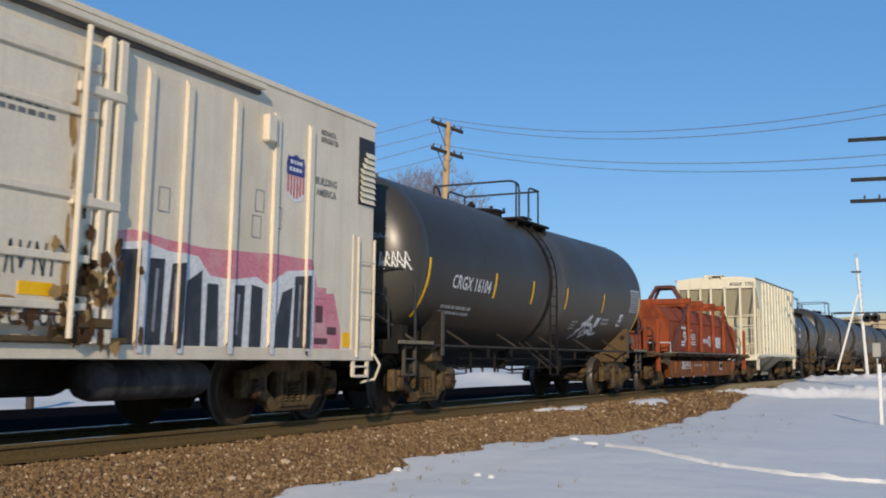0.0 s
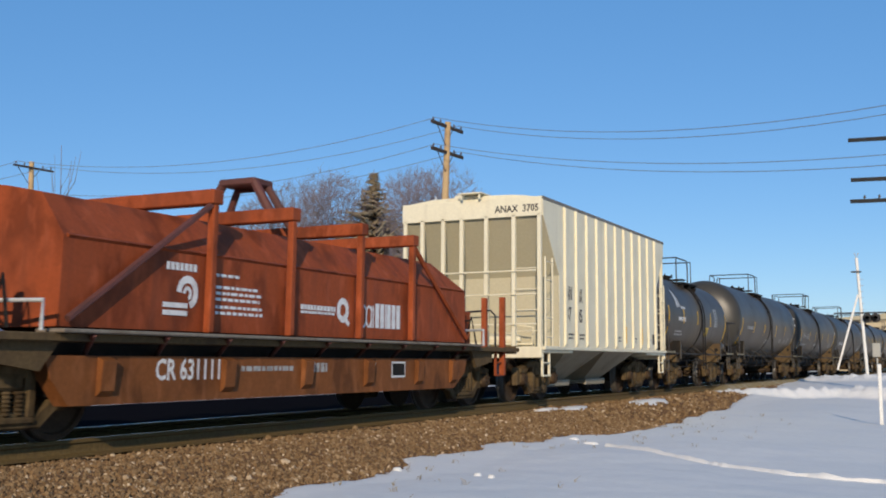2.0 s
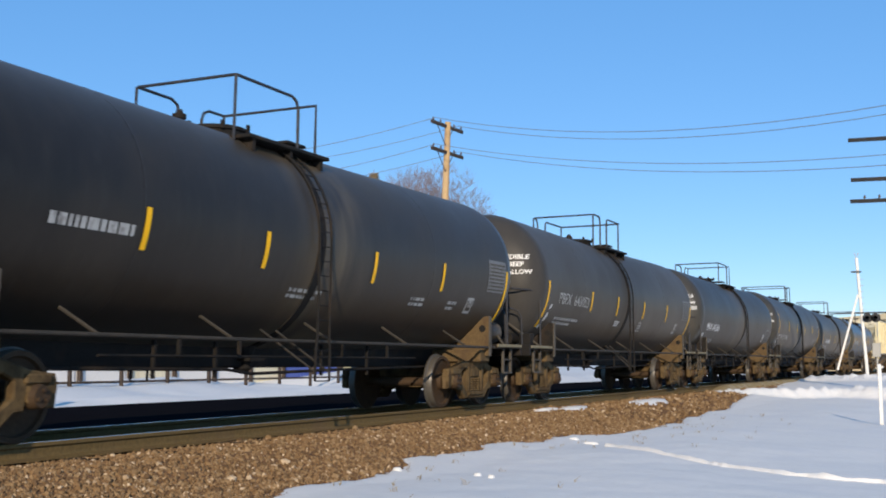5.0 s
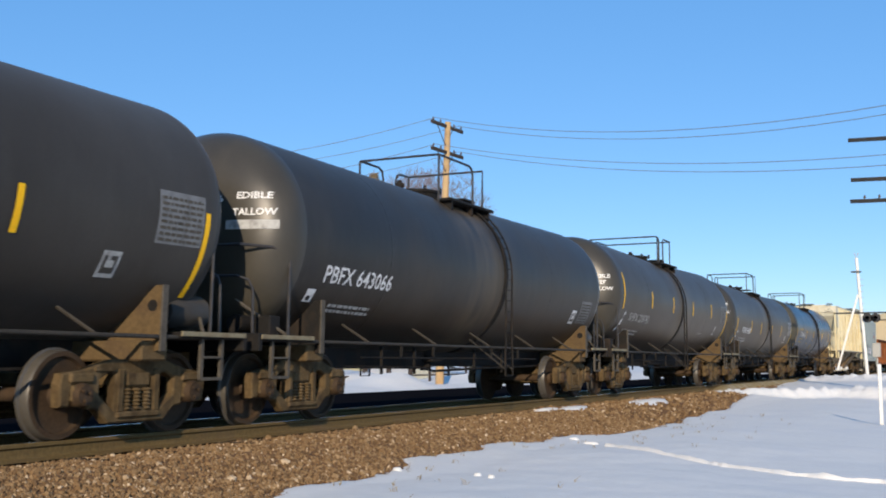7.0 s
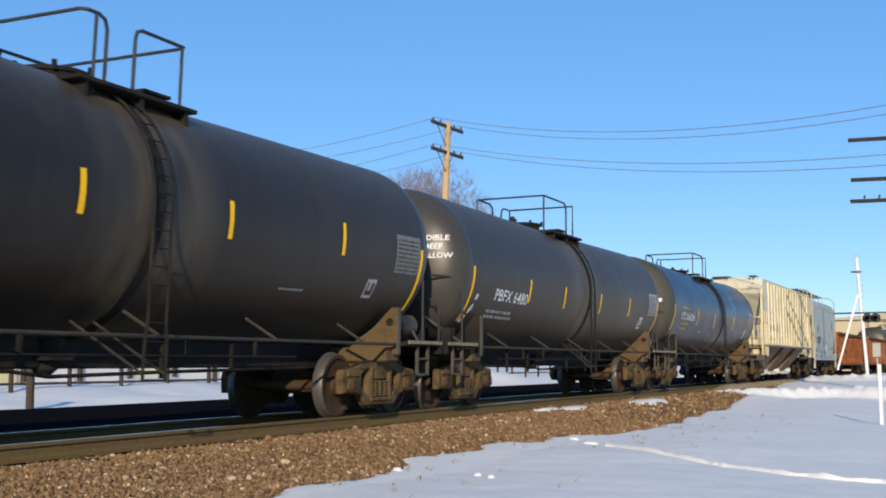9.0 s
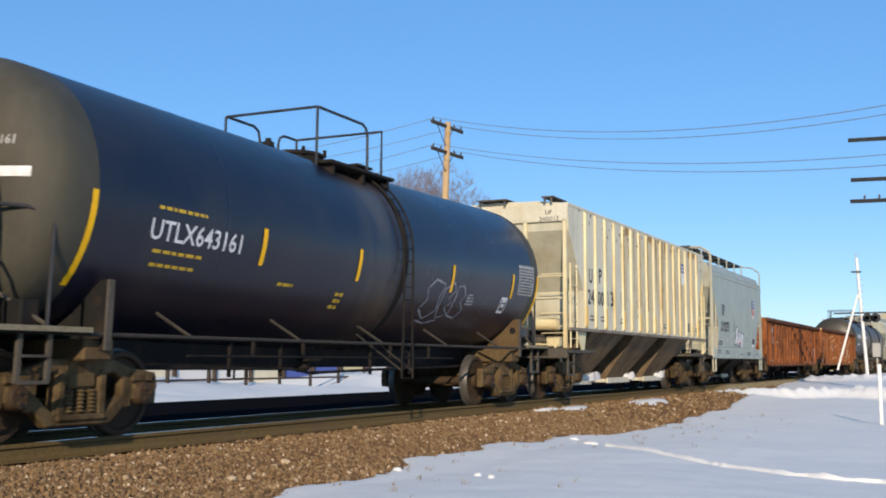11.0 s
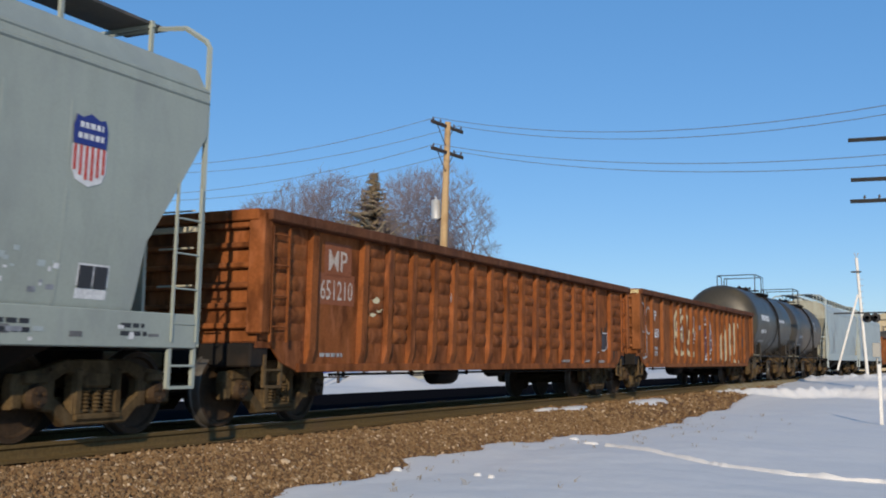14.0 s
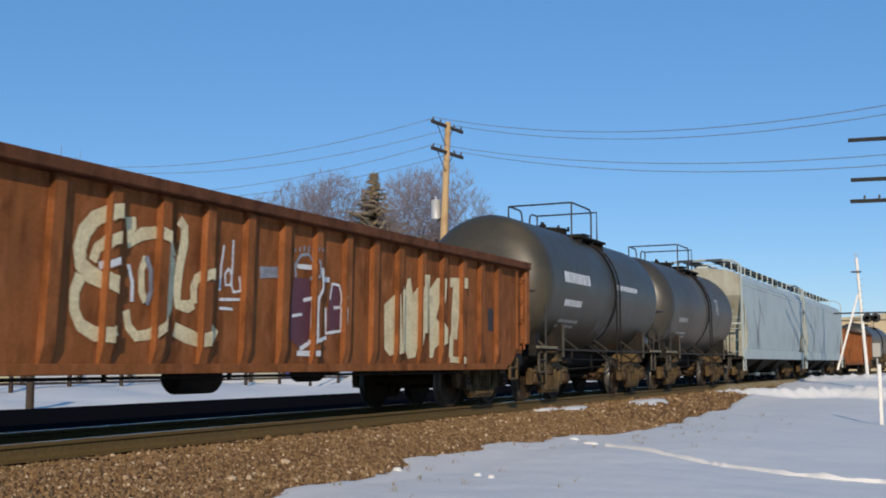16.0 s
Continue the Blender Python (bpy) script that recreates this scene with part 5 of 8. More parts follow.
        part("end_box", Shape().box(0.45, 0.86, sg * 5.9 - 0.12, sg * 5.9 + 0.12, 1.06, 1.72, 0.02), COIL_RED, car)
        part("air_reservoir", Shape().lathe([(-0.4, 0.02), (-0.36, 0.14), (0.36, 0.14), (0.4, 0.02)], "x", 14, (-0.5, sg * 5.7, 1.28)).tube([(0.3, sg * 5.6, 1.1), (0.32, sg * 5.6, 1.5), (1.0, sg * 5.7, 1.55)], 0.02, 6).tube([(0.95, sg * 5.5, 1.06), (1.1, sg * 5.5, 1.6), (1.2, sg * 5.5, 1.1)], 0.02, 6), FRAME_DARK, car)
        part("corner_gusset", Shape().prism([(sg * 4.9, 1.05), (sg * 5.9, 1.05), (sg * 5.9, 0.80), (sg * 5.2, 0.70)], 1.28, 1.34), FRAME_RUST, car)
        part("deck_snow", Shape().loft([[(x, sg * y, z) for x, y, z in ((-1.2, 5.15, 1.06), (0.9, 5.15, 1.06), (0.9, 6.1, 1.06), (-1.2, 6.1, 1.06))], [(x, sg * y, z) for x, y, z in ((-1.1, 5.25, 1.12), (0.8, 5.2, 1.11), (0.7, 5.9, 1.10), (-1.0, 6.0, 1.12))]]), SNOW, car, "white snow lying on the deck")
        for x in (1.32, -1.32):
            sill_step(car, x, sg * 6.3, 1.0, COIL_RED, 0.36, 0.45)
    for sg in (-1, 1):
        add_truck(car, sg * 5.28)
    couplers(car, 6.75)
    # lettering
    X = 1.292
    decal("emblem", *stroke(arc(0.20, 0.18, 0.15, 0.15, -70, 180), 0.085), side_flat(X, -3.19, 1.38), WHITE, car)
    decal("emblem", *stroke(arc(0.20, 0.17, 0.055, 0.06, -70, 180), 0.045), side_flat(X, -3.19, 1.38), WHITE, car)
    for v0, v1 in ((0.0, 0.055), (0.085, 0.14)):
        decal("emblem_bar", *rect(0, v0, 0.43, v1), side_flat(X, -3.41, 1.30), WHITE, car)
    for i in range(7):
        decal("letter_bar", *rect(0.08 * i, 0, 0.08 * i + 0.06, 0.085), side_flat(X, -3.38, 1.80), WHITE, car)
    for v0, l in ((0.0, 1.0), (0.07, 1.0), (0.16, 0.9), (0.23, 0.95), (0.30, 0.85), (0.44, 0.45)):
        decal("lettering", *bars([(0, l, v0, v0 + 0.035)], rng, (0.05, 0.14), 0.025), side_flat(X, -2.46, 1.34), WHITE, car)
    for v0, v1 in ((0.0, 0.035), (0.05, 0.115)):
        decal("lettering", *bars([(0, 0.9, v0, v1)], rng, (0.06, 0.09), 0.015), side_flat(X, -0.60, 1.43), WHITE, car)
    decal("emblem", *stroke(arc(0.18, 0.18, 0.125, 0.13, 0, 360), 0.09), side_flat(X, 0.33, 1.33), WHITE, car)
    decal("emblem", *stroke([(0.20, 0.10), (0.36, -0.02)], 0.07), side_flat(X, 0.33, 1.33), WHITE, car)
    uv, f = [], []
    u = 0.0
    for k in range(10):
        w = 0.06 if k in (2, 3, 6) else 0.155
        if k < 4:
            stroke(arc(u + w / 2, 0.16, w / 2, 0.15, 40, 330) if w > 0.1 else [(u, 0.0), (u, 0.32)], 0.035, uv, f)
        else:
            i = len(uv)
            uv += [(u, 0), (u + w * 0.8, 0), (u + w * 0.8, 0.36), (u, 0.36)]
            f.append((i, i + 1, i + 2, i + 3))
        u += w
    decal("lettering", uv, f, side_flat(X, 1.04, 1.29), WHITE, car, "white letter-sized marks")
    uv, f = letters("CR 631111", 1.15, 0.24)
    decal("lettering", uv, f, side_flat(1.304, -3.48, 0.59), WHITE, car)
    decal("lettering", *bars([(0, 1.2, 0.0, 0.06), (1.5, 2.0, -0.02, 0.1)], rng), side_flat(1.304, -1.9, 0.68), WHITE_OLD, car)
    uv, f = rect(0, 0, 0.46, 0.24)
    decal("stencil_frame", uv, f, side_flat(1.304, 2.0, 0.56), WHITE, car)
    decal("stencil_fill", *rect(0.03, 0.03, 0.43, 0.21), side_flat(1.308, 2.0, 0.56), FRAME_DARK, car)
    decal("lettering", *bars([(0, 0.3, 0.0, 0.04), (0.8, 1.1, 0.0, 0.04)], rng), side_flat(1.304, 1.2, 0.74), WHITE_OLD, car)
    return car


# ---- refrigerator car ----
def reefer_car(label, s):
    car = new_car("refrigerator_car", label, "refrigerator car", s)
    rng = random.Random(5)
    L = 9.75
    W, z0, z1 = 1.53, 0.84, 4.265
    part("body", Shape().box(-W, W, -L, L, z0, z1, 0.03), REEFER, car)
    rf = [(-W - 0.02, z1 - 0.02), (-W * 0.55, z1 + 0.09), (0, z1 + 0.12), (W * 0.55, z1 + 0.09), (W + 0.02, z1 - 0.02), (W + 0.02, z1 - 0.08), (-W - 0.02, z1 - 0.08)]
    part("roof", Shape().prism(rf, -L, L, "y"), REEFER, car)
    for sg in (1, -1):
        x = sg * W
        for yr in (-5.08, -4.42, -3.50, -2.64, -1.82, -10.6, -11.4, -12.2, -13.0, -13.8, -14.6, -15.4, -16.2, -17.0, -17.8):
            y = L + yr
            o = [(x, 0.95), (x + sg * 0.045, 1.02), (x + sg * 0.045, 3.80), (x, 3.88)]
            part("side_rib", Shape().prism(o, y - 0.05, y + 0.05, "y"), REEFER, car)
        part("side_sill", Shape().box(*sorted((x, x + sg * 0.03)), -L, L, z0 - 0.03, z0 + 0.12, 0.008), REEFER, car)
        # plug door with its frame, tracks and bars
        ya, yb = L - 9.3, L - 5.9
        door = Shape().box(*sorted((x, x + sg * 0.09)), ya, yb, 1.10, 3.86, 0.02)
        dr = part("door", door, REEFER, car, "dirty white plug door")
        for z in (1.30, 1.75, 2.35, 3.15, 3.62):
            part("door_bar", Shape().box(*sorted((x + sg * 0.085, x + sg * 0.125)), ya + 0.05, yb - 0.05, z - 0.04, z + 0.04, 0.01), REEFER, dr)
        for y in (yb - 0.30, ya + 0.4):
            part("lock_rod", Shape().tube([(x + sg * 0.16, y, 1.0), (x + sg * 0.16, y, 4.0)], 0.03, 8), REEFER, dr)
        for y, w in ((L - 5.80, 0.05), (L - 5.62, 0.06)):
            part("door_post", Shape().box(*sorted((x, x + sg * 0.11)), y - w, y + w, 0.95, 4.0, 0.015), REEFER, car)
        for z in (1.15, 1.45, 2.30, 3.40):
            part("post_strap", Shape().box(*sorted((x + sg * 0.02, x + sg * 0.13)), L - 6.25, L - 5.56, z - 0.05, z + 0.05, 0.015), FRAME_RUST if z < 1.5 else REEFER, car)
        part("door_track", Shape().box(*sorted((x, x + sg * 0.14)), -L + 2.7, L - 3.09, 4.05, 4.12, 0.01), REEFER, car, "dirty white upper door track")
        # thin dark strip paints the shade below the upper track
        part("track_shadow_strip", Shape().box(*sorted((x, x + sg * 0.06)), -L + 2.7, L - 3.09, 4.00, 4.05, 0.006), ROOF_DARK, car, "dark strip with the track's shade put into its colour")
        part("door_track", Shape().box(*sorted((x, x + sg * 0.10)), -L + 3.0, L - 5.3, 0.96, 1.02, 0.01), FRAME_RUST, car)
        # no recess is cut: a black panel on the wall paints its shade
        part("corner_opening", Shape().box(*sorted((x - sg * 0.01, x + sg * 0.012)), L - 0.50, L - 0.04, 3.0, 3.96), SIGNAL_BLACK, car, "flat black panel, the louvred recess's shade put into colour")
        for i in range(9):
            z = 3.02 + i * 0.083
            part("louvre", Shape().prism([(x + sg * 0.012, z + 0.082), (x + sg * 0.05, z), (x + sg * 0.04, z), (x + sg * 0.012, z + 0.06)], L - 0.46 + 0.05 * max(0, i - 5), L - 0.06, "y"), CREAM, car)
        ladder(car, x + sg * 0.05, L - 0.53, L - 0.07, 0.86, 2.52, REEFER)
        part("end_panel", Shape().box(*sorted((x, x + sg * 0.012)), L - 0.62, L - 0.56, 0.9, 2.55), REEFER, car)
        ladder(car, x + sg * 0.05, -L + 0.10, -L + 0.52, 0.86, 2.28, REEFER)
        sill_step(car, x, L - 0.34, z0, REEFER, 0.40, 0.25)
        part("side_box", Shape().box(*sorted((x, x + sg * 0.10)), L - 2.95, L - 2.76, 3.46, 3.80, 0.015), REEFER, car)
        for y, z in ((L - 4.75, 2.50), (L - 2.95, 2.72), (L - 2.55, 2.56), (L - 3.0, 2.40)):
            fr_ = stroke([(y - 0.09, z - 0.13), (y + 0.09, z - 0.13), (y + 0.09, z + 0.13), (y - 0.09, z + 0.13), (y - 0.09, z - 0.13)], 0.018)
            decal("stencil_frame", *fr_, side_flat(x + sg * 0.004, 0, 0), SPRAY_SILVER, car)
        part("air_reservoir", Shape().lathe([(L - 5.35, 0.05), (L - 5.28, 0.18), (L - 5.15, 0.215), (L - 3.5, 0.215), (L - 3.36, 0.18), (L - 3.3, 0.05)], "y", 20, (sg * 1.05, 0, 0.60)), RESERVOIR_GREY, car, "dark mottled grey air reservoir", smooth=40)
        part("sheet_placard", Shape().box(*sorted((x + sg * 0.09, x + sg * 0.097)), L - 6.80, L - 6.38, 1.38, 1.50), YELLOW, car, "yellow placard")
        part("sheet_placard", Shape().box(*sorted((x, x + sg * 0.006)), L - 0.86, L - 0.66, 0.99, 1.19), YELLOW, car, "yellow placard")
    part("end_grab", Shape().tube([(1.56, L, 0.9), (1.6, L + 0.12, 0.75), (1.5, L + 0.16, 0.55), (1.3, L + 0.1, 0.5)], 0.02, 8), CREAM, car)
    part("centre_sill", Shape().box(-0.35, 0.35, -L, L, 0.50, 0.86, 0.02), FRAME_DARK, car)
    part("cross_sill", Shape().box(-1.3, 1.3, L - 8.9, L - 6.6, 0.55, 0.84, 0.03), FRAME_DARK, car)
    X = W + 0.006
    shield(car, side_flat(X, L - 2.38, 2.80), 0.44, 0.62)
    uv, f = letters("BUILDING", 0.55, 0.10)
    decal("lettering", uv, f, side_flat(X, L - 1.66, 3.12), FADED, car)
    uv, f = letters("AMERICA", 0.52, 0.10)
    decal("lettering", uv, f, side_flat(X, L - 1.64, 2.97), FADED, car)
    decal("lettering", *bars([(0, 0.7, 0.0, 0.05), (0, 0.6, 0.09, 0.14)], rng, (0.05, 0.10)), side_flat(X + 0.09, L - 7.2, 3.0), FADED, car)
    for txt, z, w in (("MECHANICAL", 3.80, 0.40), ("REFRIGERATOR", 3.70, 0.46)):
        uv, f = letters(txt, w, 0.075)
        decal("lettering", uv, f, side_flat(X, L - 1.55, z), FADED, car)
    # sprayed lettering: pink cloud, white outline, black letters with white cuts
    ribs = [L + yr for yr in (-5.08, -4.42, -3.50, -2.64, -1.82)]
    def hedge(tops, low, x_, mat, label):
        """Paint with an uneven upper edge, from the height low upwards."""
        n = len(tops)
        uv_ = [(L + u, low) for u, _ in tops] + [(L + u, v) for u, v in tops]
        over_ribs(car, uv_, [(i, i + 1, n + 1 + i, n + i) for i in range(n - 1)], x_, ribs, 0.045, 0.05, mat, label)

    hedge([(-5.72, 2.05), (-5.21, 2.13), (-4.63, 2.08), (-3.99, 2.05), (-3.19, 2.08), (-2.48, 2.11), (-1.68, 2.10), (-1.50, 1.66), (-1.12, 1.70), (-0.92, 1.24)], 0.88, X - 0.003, SPRAY_PINK, "pink sprayed cloud")
    hedge([(-5.44, 1.97), (-5.08, 2.03), (-4.62, 1.96), (-4.12, 1.95), (-3.88, 1.75), (-3.48, 1.73), (-2.96, 1.8), (-2.73, 1.72), (-2.28, 1.92), (-1.62, 1.98)], 0.88, X, SPRAY_WHITE, "white sprayed outline")
    stems = [[(-5.35, 0.92), (-5.38, 1.91), (-5.12, 1.94), (-5.12, 0.92)], [(-4.95, 0.92), (-4.93, 1.86), (-4.68, 1.87), (-4.7, 0.92)], [(-4.63, 0.92), (-4.56, 1.83), (-4.33, 1.86), (-4.4, 0.93)], [(-4.31, 0.93), (-4.29, 1.66), (-4.03, 1.8), (-4.01, 0.93)], [(-3.93, 0.93), (-3.93, 1.66), (-3.72, 1.66), (-3.68, 0.93)], [(-3.46, 0.94), (-3.46, 1.67), (-3.19, 1.68), (-3.22, 0.94)], [(-3.08, 0.94), (-3.06, 1.7), (-2.82, 1.67), (-2.83, 0.94)], [(-2.61, 0.95), (-2.39, 1.64), (-2.15, 1.72), (-2.21, 0.95)], [(-2.12, 0.95), (-2.1, 1.86), (-1.71, 1.9), (-1.74, 0.96)]]
    for k, q in enumerate(stems):
        over_ribs(car, [(L + u, v) for u, v in q], [(0, 1, 2, 3)], X + 0.003, ribs, 0.045, 0.05, SPRAY_BLACK, "black sprayed letter")
        u0, u1, top_ = q[0][0], q[3][0], q[1][1]
        over_ribs(car, [(L + u0 + 0.03, 0.88), (L + u1 - 0.08, 0.88), (L + u1 - 0.06, 0.925), (L + u0 + 0.05, 0.925)], [(0, 1, 2, 3)], X + 0.003, ribs, 0.045, 0.05, SPRAY_BLACK)
        if k in (1, 2, 5, 8):
            over_ribs(car, [(L + u0 + 0.10, 1.10), (L + u0 + 0.14, 1.10), (L + u0 + 0.17, top_ - 0.1), (L + u0 + 0.12, top_ - 0.1)], [(0, 1, 2, 3)], X + 0.006, ribs, 0.045, 0.05, SPRAY_SILVER)
    for u, v, w, h in ((-1.62, 1.62, 0.30, 0.14), (-1.30, 1.45, 0.22, 0.12), (-1.58, 1.30, 0.18, 0.22), (-1.28, 1.15, 0.24, 0.10), (-1.60, 1.02, 0.34, 0.08)):
        decal("spray_paint", *rect(L + u, v, L + u + w, v + h), side_flat(X + 0.003, 0, 0), SPRAY_PURPLE if v < 1.4 else SPRAY_PINK, car)
    uv, f = [], []
    for a, b, c, d in ((0, 0, 0.05, 0.3), (0.05, 0.3, 0.1, 0), (0.16, 0.3, 0.18, 0.05), (0.18, 0.05, 0.28, 0.3), (0.34, 0, 0.36, 0.3), (0.36, 0.3, 0.46, 0), (0.46, 0, 0.48, 0.3), (0.56, 0, 0.58, 0.3)):
        stroke([(a, b), (c, d)], 0.022, uv, f)
    stroke(arc(0.64, 0.22, 0.08, 0.07, 150, -90), 0.022, uv, f)
    decal("spray_tag", uv, f, side_flat(X + 0.093, L - 6.98, 1.56), SPRAY_BLACK, car)
    uv, f = [], []
    for k in range(6):
        stroke(arc(k * 0.18, 0.1, 0.06, 0.08, 40 * k, 40 * k + 250), 0.03, uv, f)
    decal("spray_tag", uv, f, side_flat(X + 0.093, L - 7.0, 1.10), SPRAY_BLACK, car)
    add_truck(car, 8.45)
    add_truck(car, -8.45)
    couplers(car, L - 0.05)
    return car


# ---- ground ----
def bend_x(y):
    return CURVE * y * y


EDGE_Y = (-20, 6.0, 8.8, 9.8, 10.34, 10.82, 11.41, 12.3, 12.66, 13.1, 13.9, 15.27, 15.74, 16.56, 17.36, 18.17, 19.11, 19.83, 20.76, 21.48, 24.4, 24.67, 26.7, 27.5, 29.75, 31.0, 34.4, 37.5, 41, 45, 60)
EDGE_X = (3.6, 3.4, 3.1, 2.82, 2.79, 2.92, 2.95, 2.85, 2.78, 2.47, 2.55, 2.72, 2.43, 2.56, 2.83, 2.72, 2.83, 3.12, 3.28, 3.41, 3.26, 3.45, 3.12, 3.28, 3.03, 3.30, 2.79, 2.55, 2.3, 1.9, 1.8)


def bed_height(u):
    """Height of the stone bed at u metres beside the track's middle."""
    if u < 0:
        return float(np.interp(-u, (0, 1.35, 9.6, 10.4, 11.6), (-0.20, -0.20, -0.16, -0.30, -0.6)))
    return float(np.interp(u, (0, 1.35, 1.7, 2.6, 3.6, 4.4), (-0.20, -0.20, -0.23, -0.46, -0.58, -0.75)))


def snow_height(x, y):
    u = x - bend_x(y)
    if u > 0:
        base = float(np.interp(u, (0, 1.6, 2.2, 3.6, 6.0, 9.0, 14, 40, 400), (-0.52, -0.52, -0.47, -0.52, -0.60, -0.76, -0.85, -0.8, -0.5)))
        e = float(np.interp(y, EDGE_Y, EDGE_X)) + 0.07 * noise.noise((x * 2.3, y * 1.9, 0.3)) + 0.06 * noise.noise((x * 6, y * 6, 2.0))
        cover = min(1, max(0, (x - e) / 0.16))
        bed = bed_height(u)
        top = max(base, bed + 0.035)
        z = (bed - 0.06) * (1 - cover) + top * cover
        lump = 0.05 * noise.noise((x * 0.5, y * 0.35, 5)) + 0.014 * noise.noise((x * 2.2, y * 1.6, 9)) + 0.008 * noise.noise((x * 8, y * 6, 4)) + 0.004 * noise.noise((x * 19, y * 15, 1))
        z += lump * cover
        if cover > 0.9:
            z = max(z, bed + 0.02)
        # the road that crosses the track, with a ploughed bank on either side
        line = float(np.interp(u, (0.9, 2.3, 4.5), (37.6, 41.0, 44.4))) + 0.35 * noise.noise((x * 0.8, 1.5, 2.0))
        rise = min(1, max(0, (y - line) / 1.2))
        rise = rise * rise * (3 - 2 * rise)
        z = z * (1 - rise) + rise * (float(np.interp(y, (38, 44, 48, 54, 62), (-0.30, -0.33, -0.26, -0.13, -0.08))) + lump * 0.4)
        if u < 0.95:
            z = min(z, -0.24)
        else:
            k = min(1, (u - 0.95) / 0.5)
            rough = 0.5 * noise.noise((x * 3.1, y * 3.0, 5)) + 0.3 * noise.noise((x * 7, y * 6, 2))
            w = 0.75 + 0.35 * noise.noise((x * 0.9, 3.0, 1.0)) + rough
            w2 = 0.8 + 0.4 * noise.noise((x * 0.7, 8.0, 4.0)) + rough
            d1, d2 = y - line - 0.7, y - 58.6
            z += k * max(0, w) * 0.24 * math.exp(-(d1 / (0.42 if d1 < 0 else 1.0)) ** 2)
            z += min(1, max(0, (u - 1.0) / 0.7)) * max(0, w2) * 0.28 * math.exp(-(d2 / (0.5 if d2 < 0 else 1.8)) ** 2)
        return z
    v = -u
    base = float(np.interp(v, (0, 9.2, 10.2, 11.2, 13, 20, 60, 400), (-0.48, -0.48, -0.20, -0.08, -0.12, -0.2, -0.3, -0.3)))
    cover = min(1, max(0, (v - 9.6 + 0.3 * noise.noise((x, y * 0.7, 3))) / 0.3))
    lump = 0.12 * noise.noise((x * 0.35, y * 0.22, 8)) + 0.04 * noise.noise((x * 1.2, y * 0.9, 2))
    pile = (0.85 * max(0, noise.noise((x * 0.3, y * 0.2, 11)) + 0.12) + 0.10 * noise.noise((x * 1.1, y * 0.8, 6))) * min(1, max(0, (v - 10.6) / 1.2))
    return base + cover * (lump + pile)


def grid(name, xs, ys, height, mat):
    s = Shape()
    verts = [(x, y, height(x, y)) for y in ys for x in xs]
    k = len(xs)
    me = bpy.data.meshes.new(name)
    me.from_pydata(verts, [], [(j * k + i, j * k + i + 1, (j + 1) * k + i + 1, (j + 1) * k + i) for j in range(len(ys) - 1) for i in range(k - 1)])
    me.materials.append(mat)
    me.polygons.foreach_set("use_smooth", [True] * len(me.polygons))
    return new(name, me)


def steps(*spans):
    out = []
    for a, b, d in spans:
        n = max(1, int(round((b - a) / d)))
        out += [a + (b - a) * i / n for i in range(n)]
    return out + [spans[-1][1]]


gx = steps((-3000, -300, 450), (-300, -60, 40), (-60, -12, 3), (-12, -2.5, 0.5), (-2.5, 1.6, 0.8), (1.6, 6, 0.08), (6, 12, 0.2), (12, 40, 3), (40, 300, 40), (300, 3000, 450))
gy = steps((-400, -20, 60), (-20, 5, 3), (5, 24, 0.11), (24, 41, 0.25), (41, 61, 0.16), (61, 68, 0.5), (68, 120, 4), (120, 400, 40), (400, 4000, 400))
tagged(grid("ground", gx, gy, snow_height, SNOW), "snow-covered open ground beside the railway", "ground", kind="structure")

# the stone bed
s = Shape()
us = [-11.6, -10.4, -9.6, -4.0, -1.35, 0, 0.8, 1.35, 1.7, 2.1, 2.6, 3.1, 3.6, 4.4]
ys = steps((-30, 5, 2.5), (5, 40, 0.5), (40, 100, 2), (100, 420, 20))
verts = [(bend_x(y) + u, y, bed_height(u) + 0.012 * noise.noise((u * 2, y * 2, 1))) for y in ys for u in us]
k = len(us)
me = bpy.data.meshes.new("ballast")
me.from_pydata(verts, [], [(j * k + i, j * k + i + 1, (j + 1) * k + i + 1, (j + 1) * k + i) for j in range(len(ys) - 1) for i in range(k - 1)])
me.materials.append(BALLAST)
me.materials.append(BALLAST_SHADED)
# painted shade covers the bed under the train and on its far side
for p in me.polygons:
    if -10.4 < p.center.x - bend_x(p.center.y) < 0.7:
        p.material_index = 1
tagged(new("ballast", me), "brown gravel ballast bed under the track", "ballast", kind="structure")


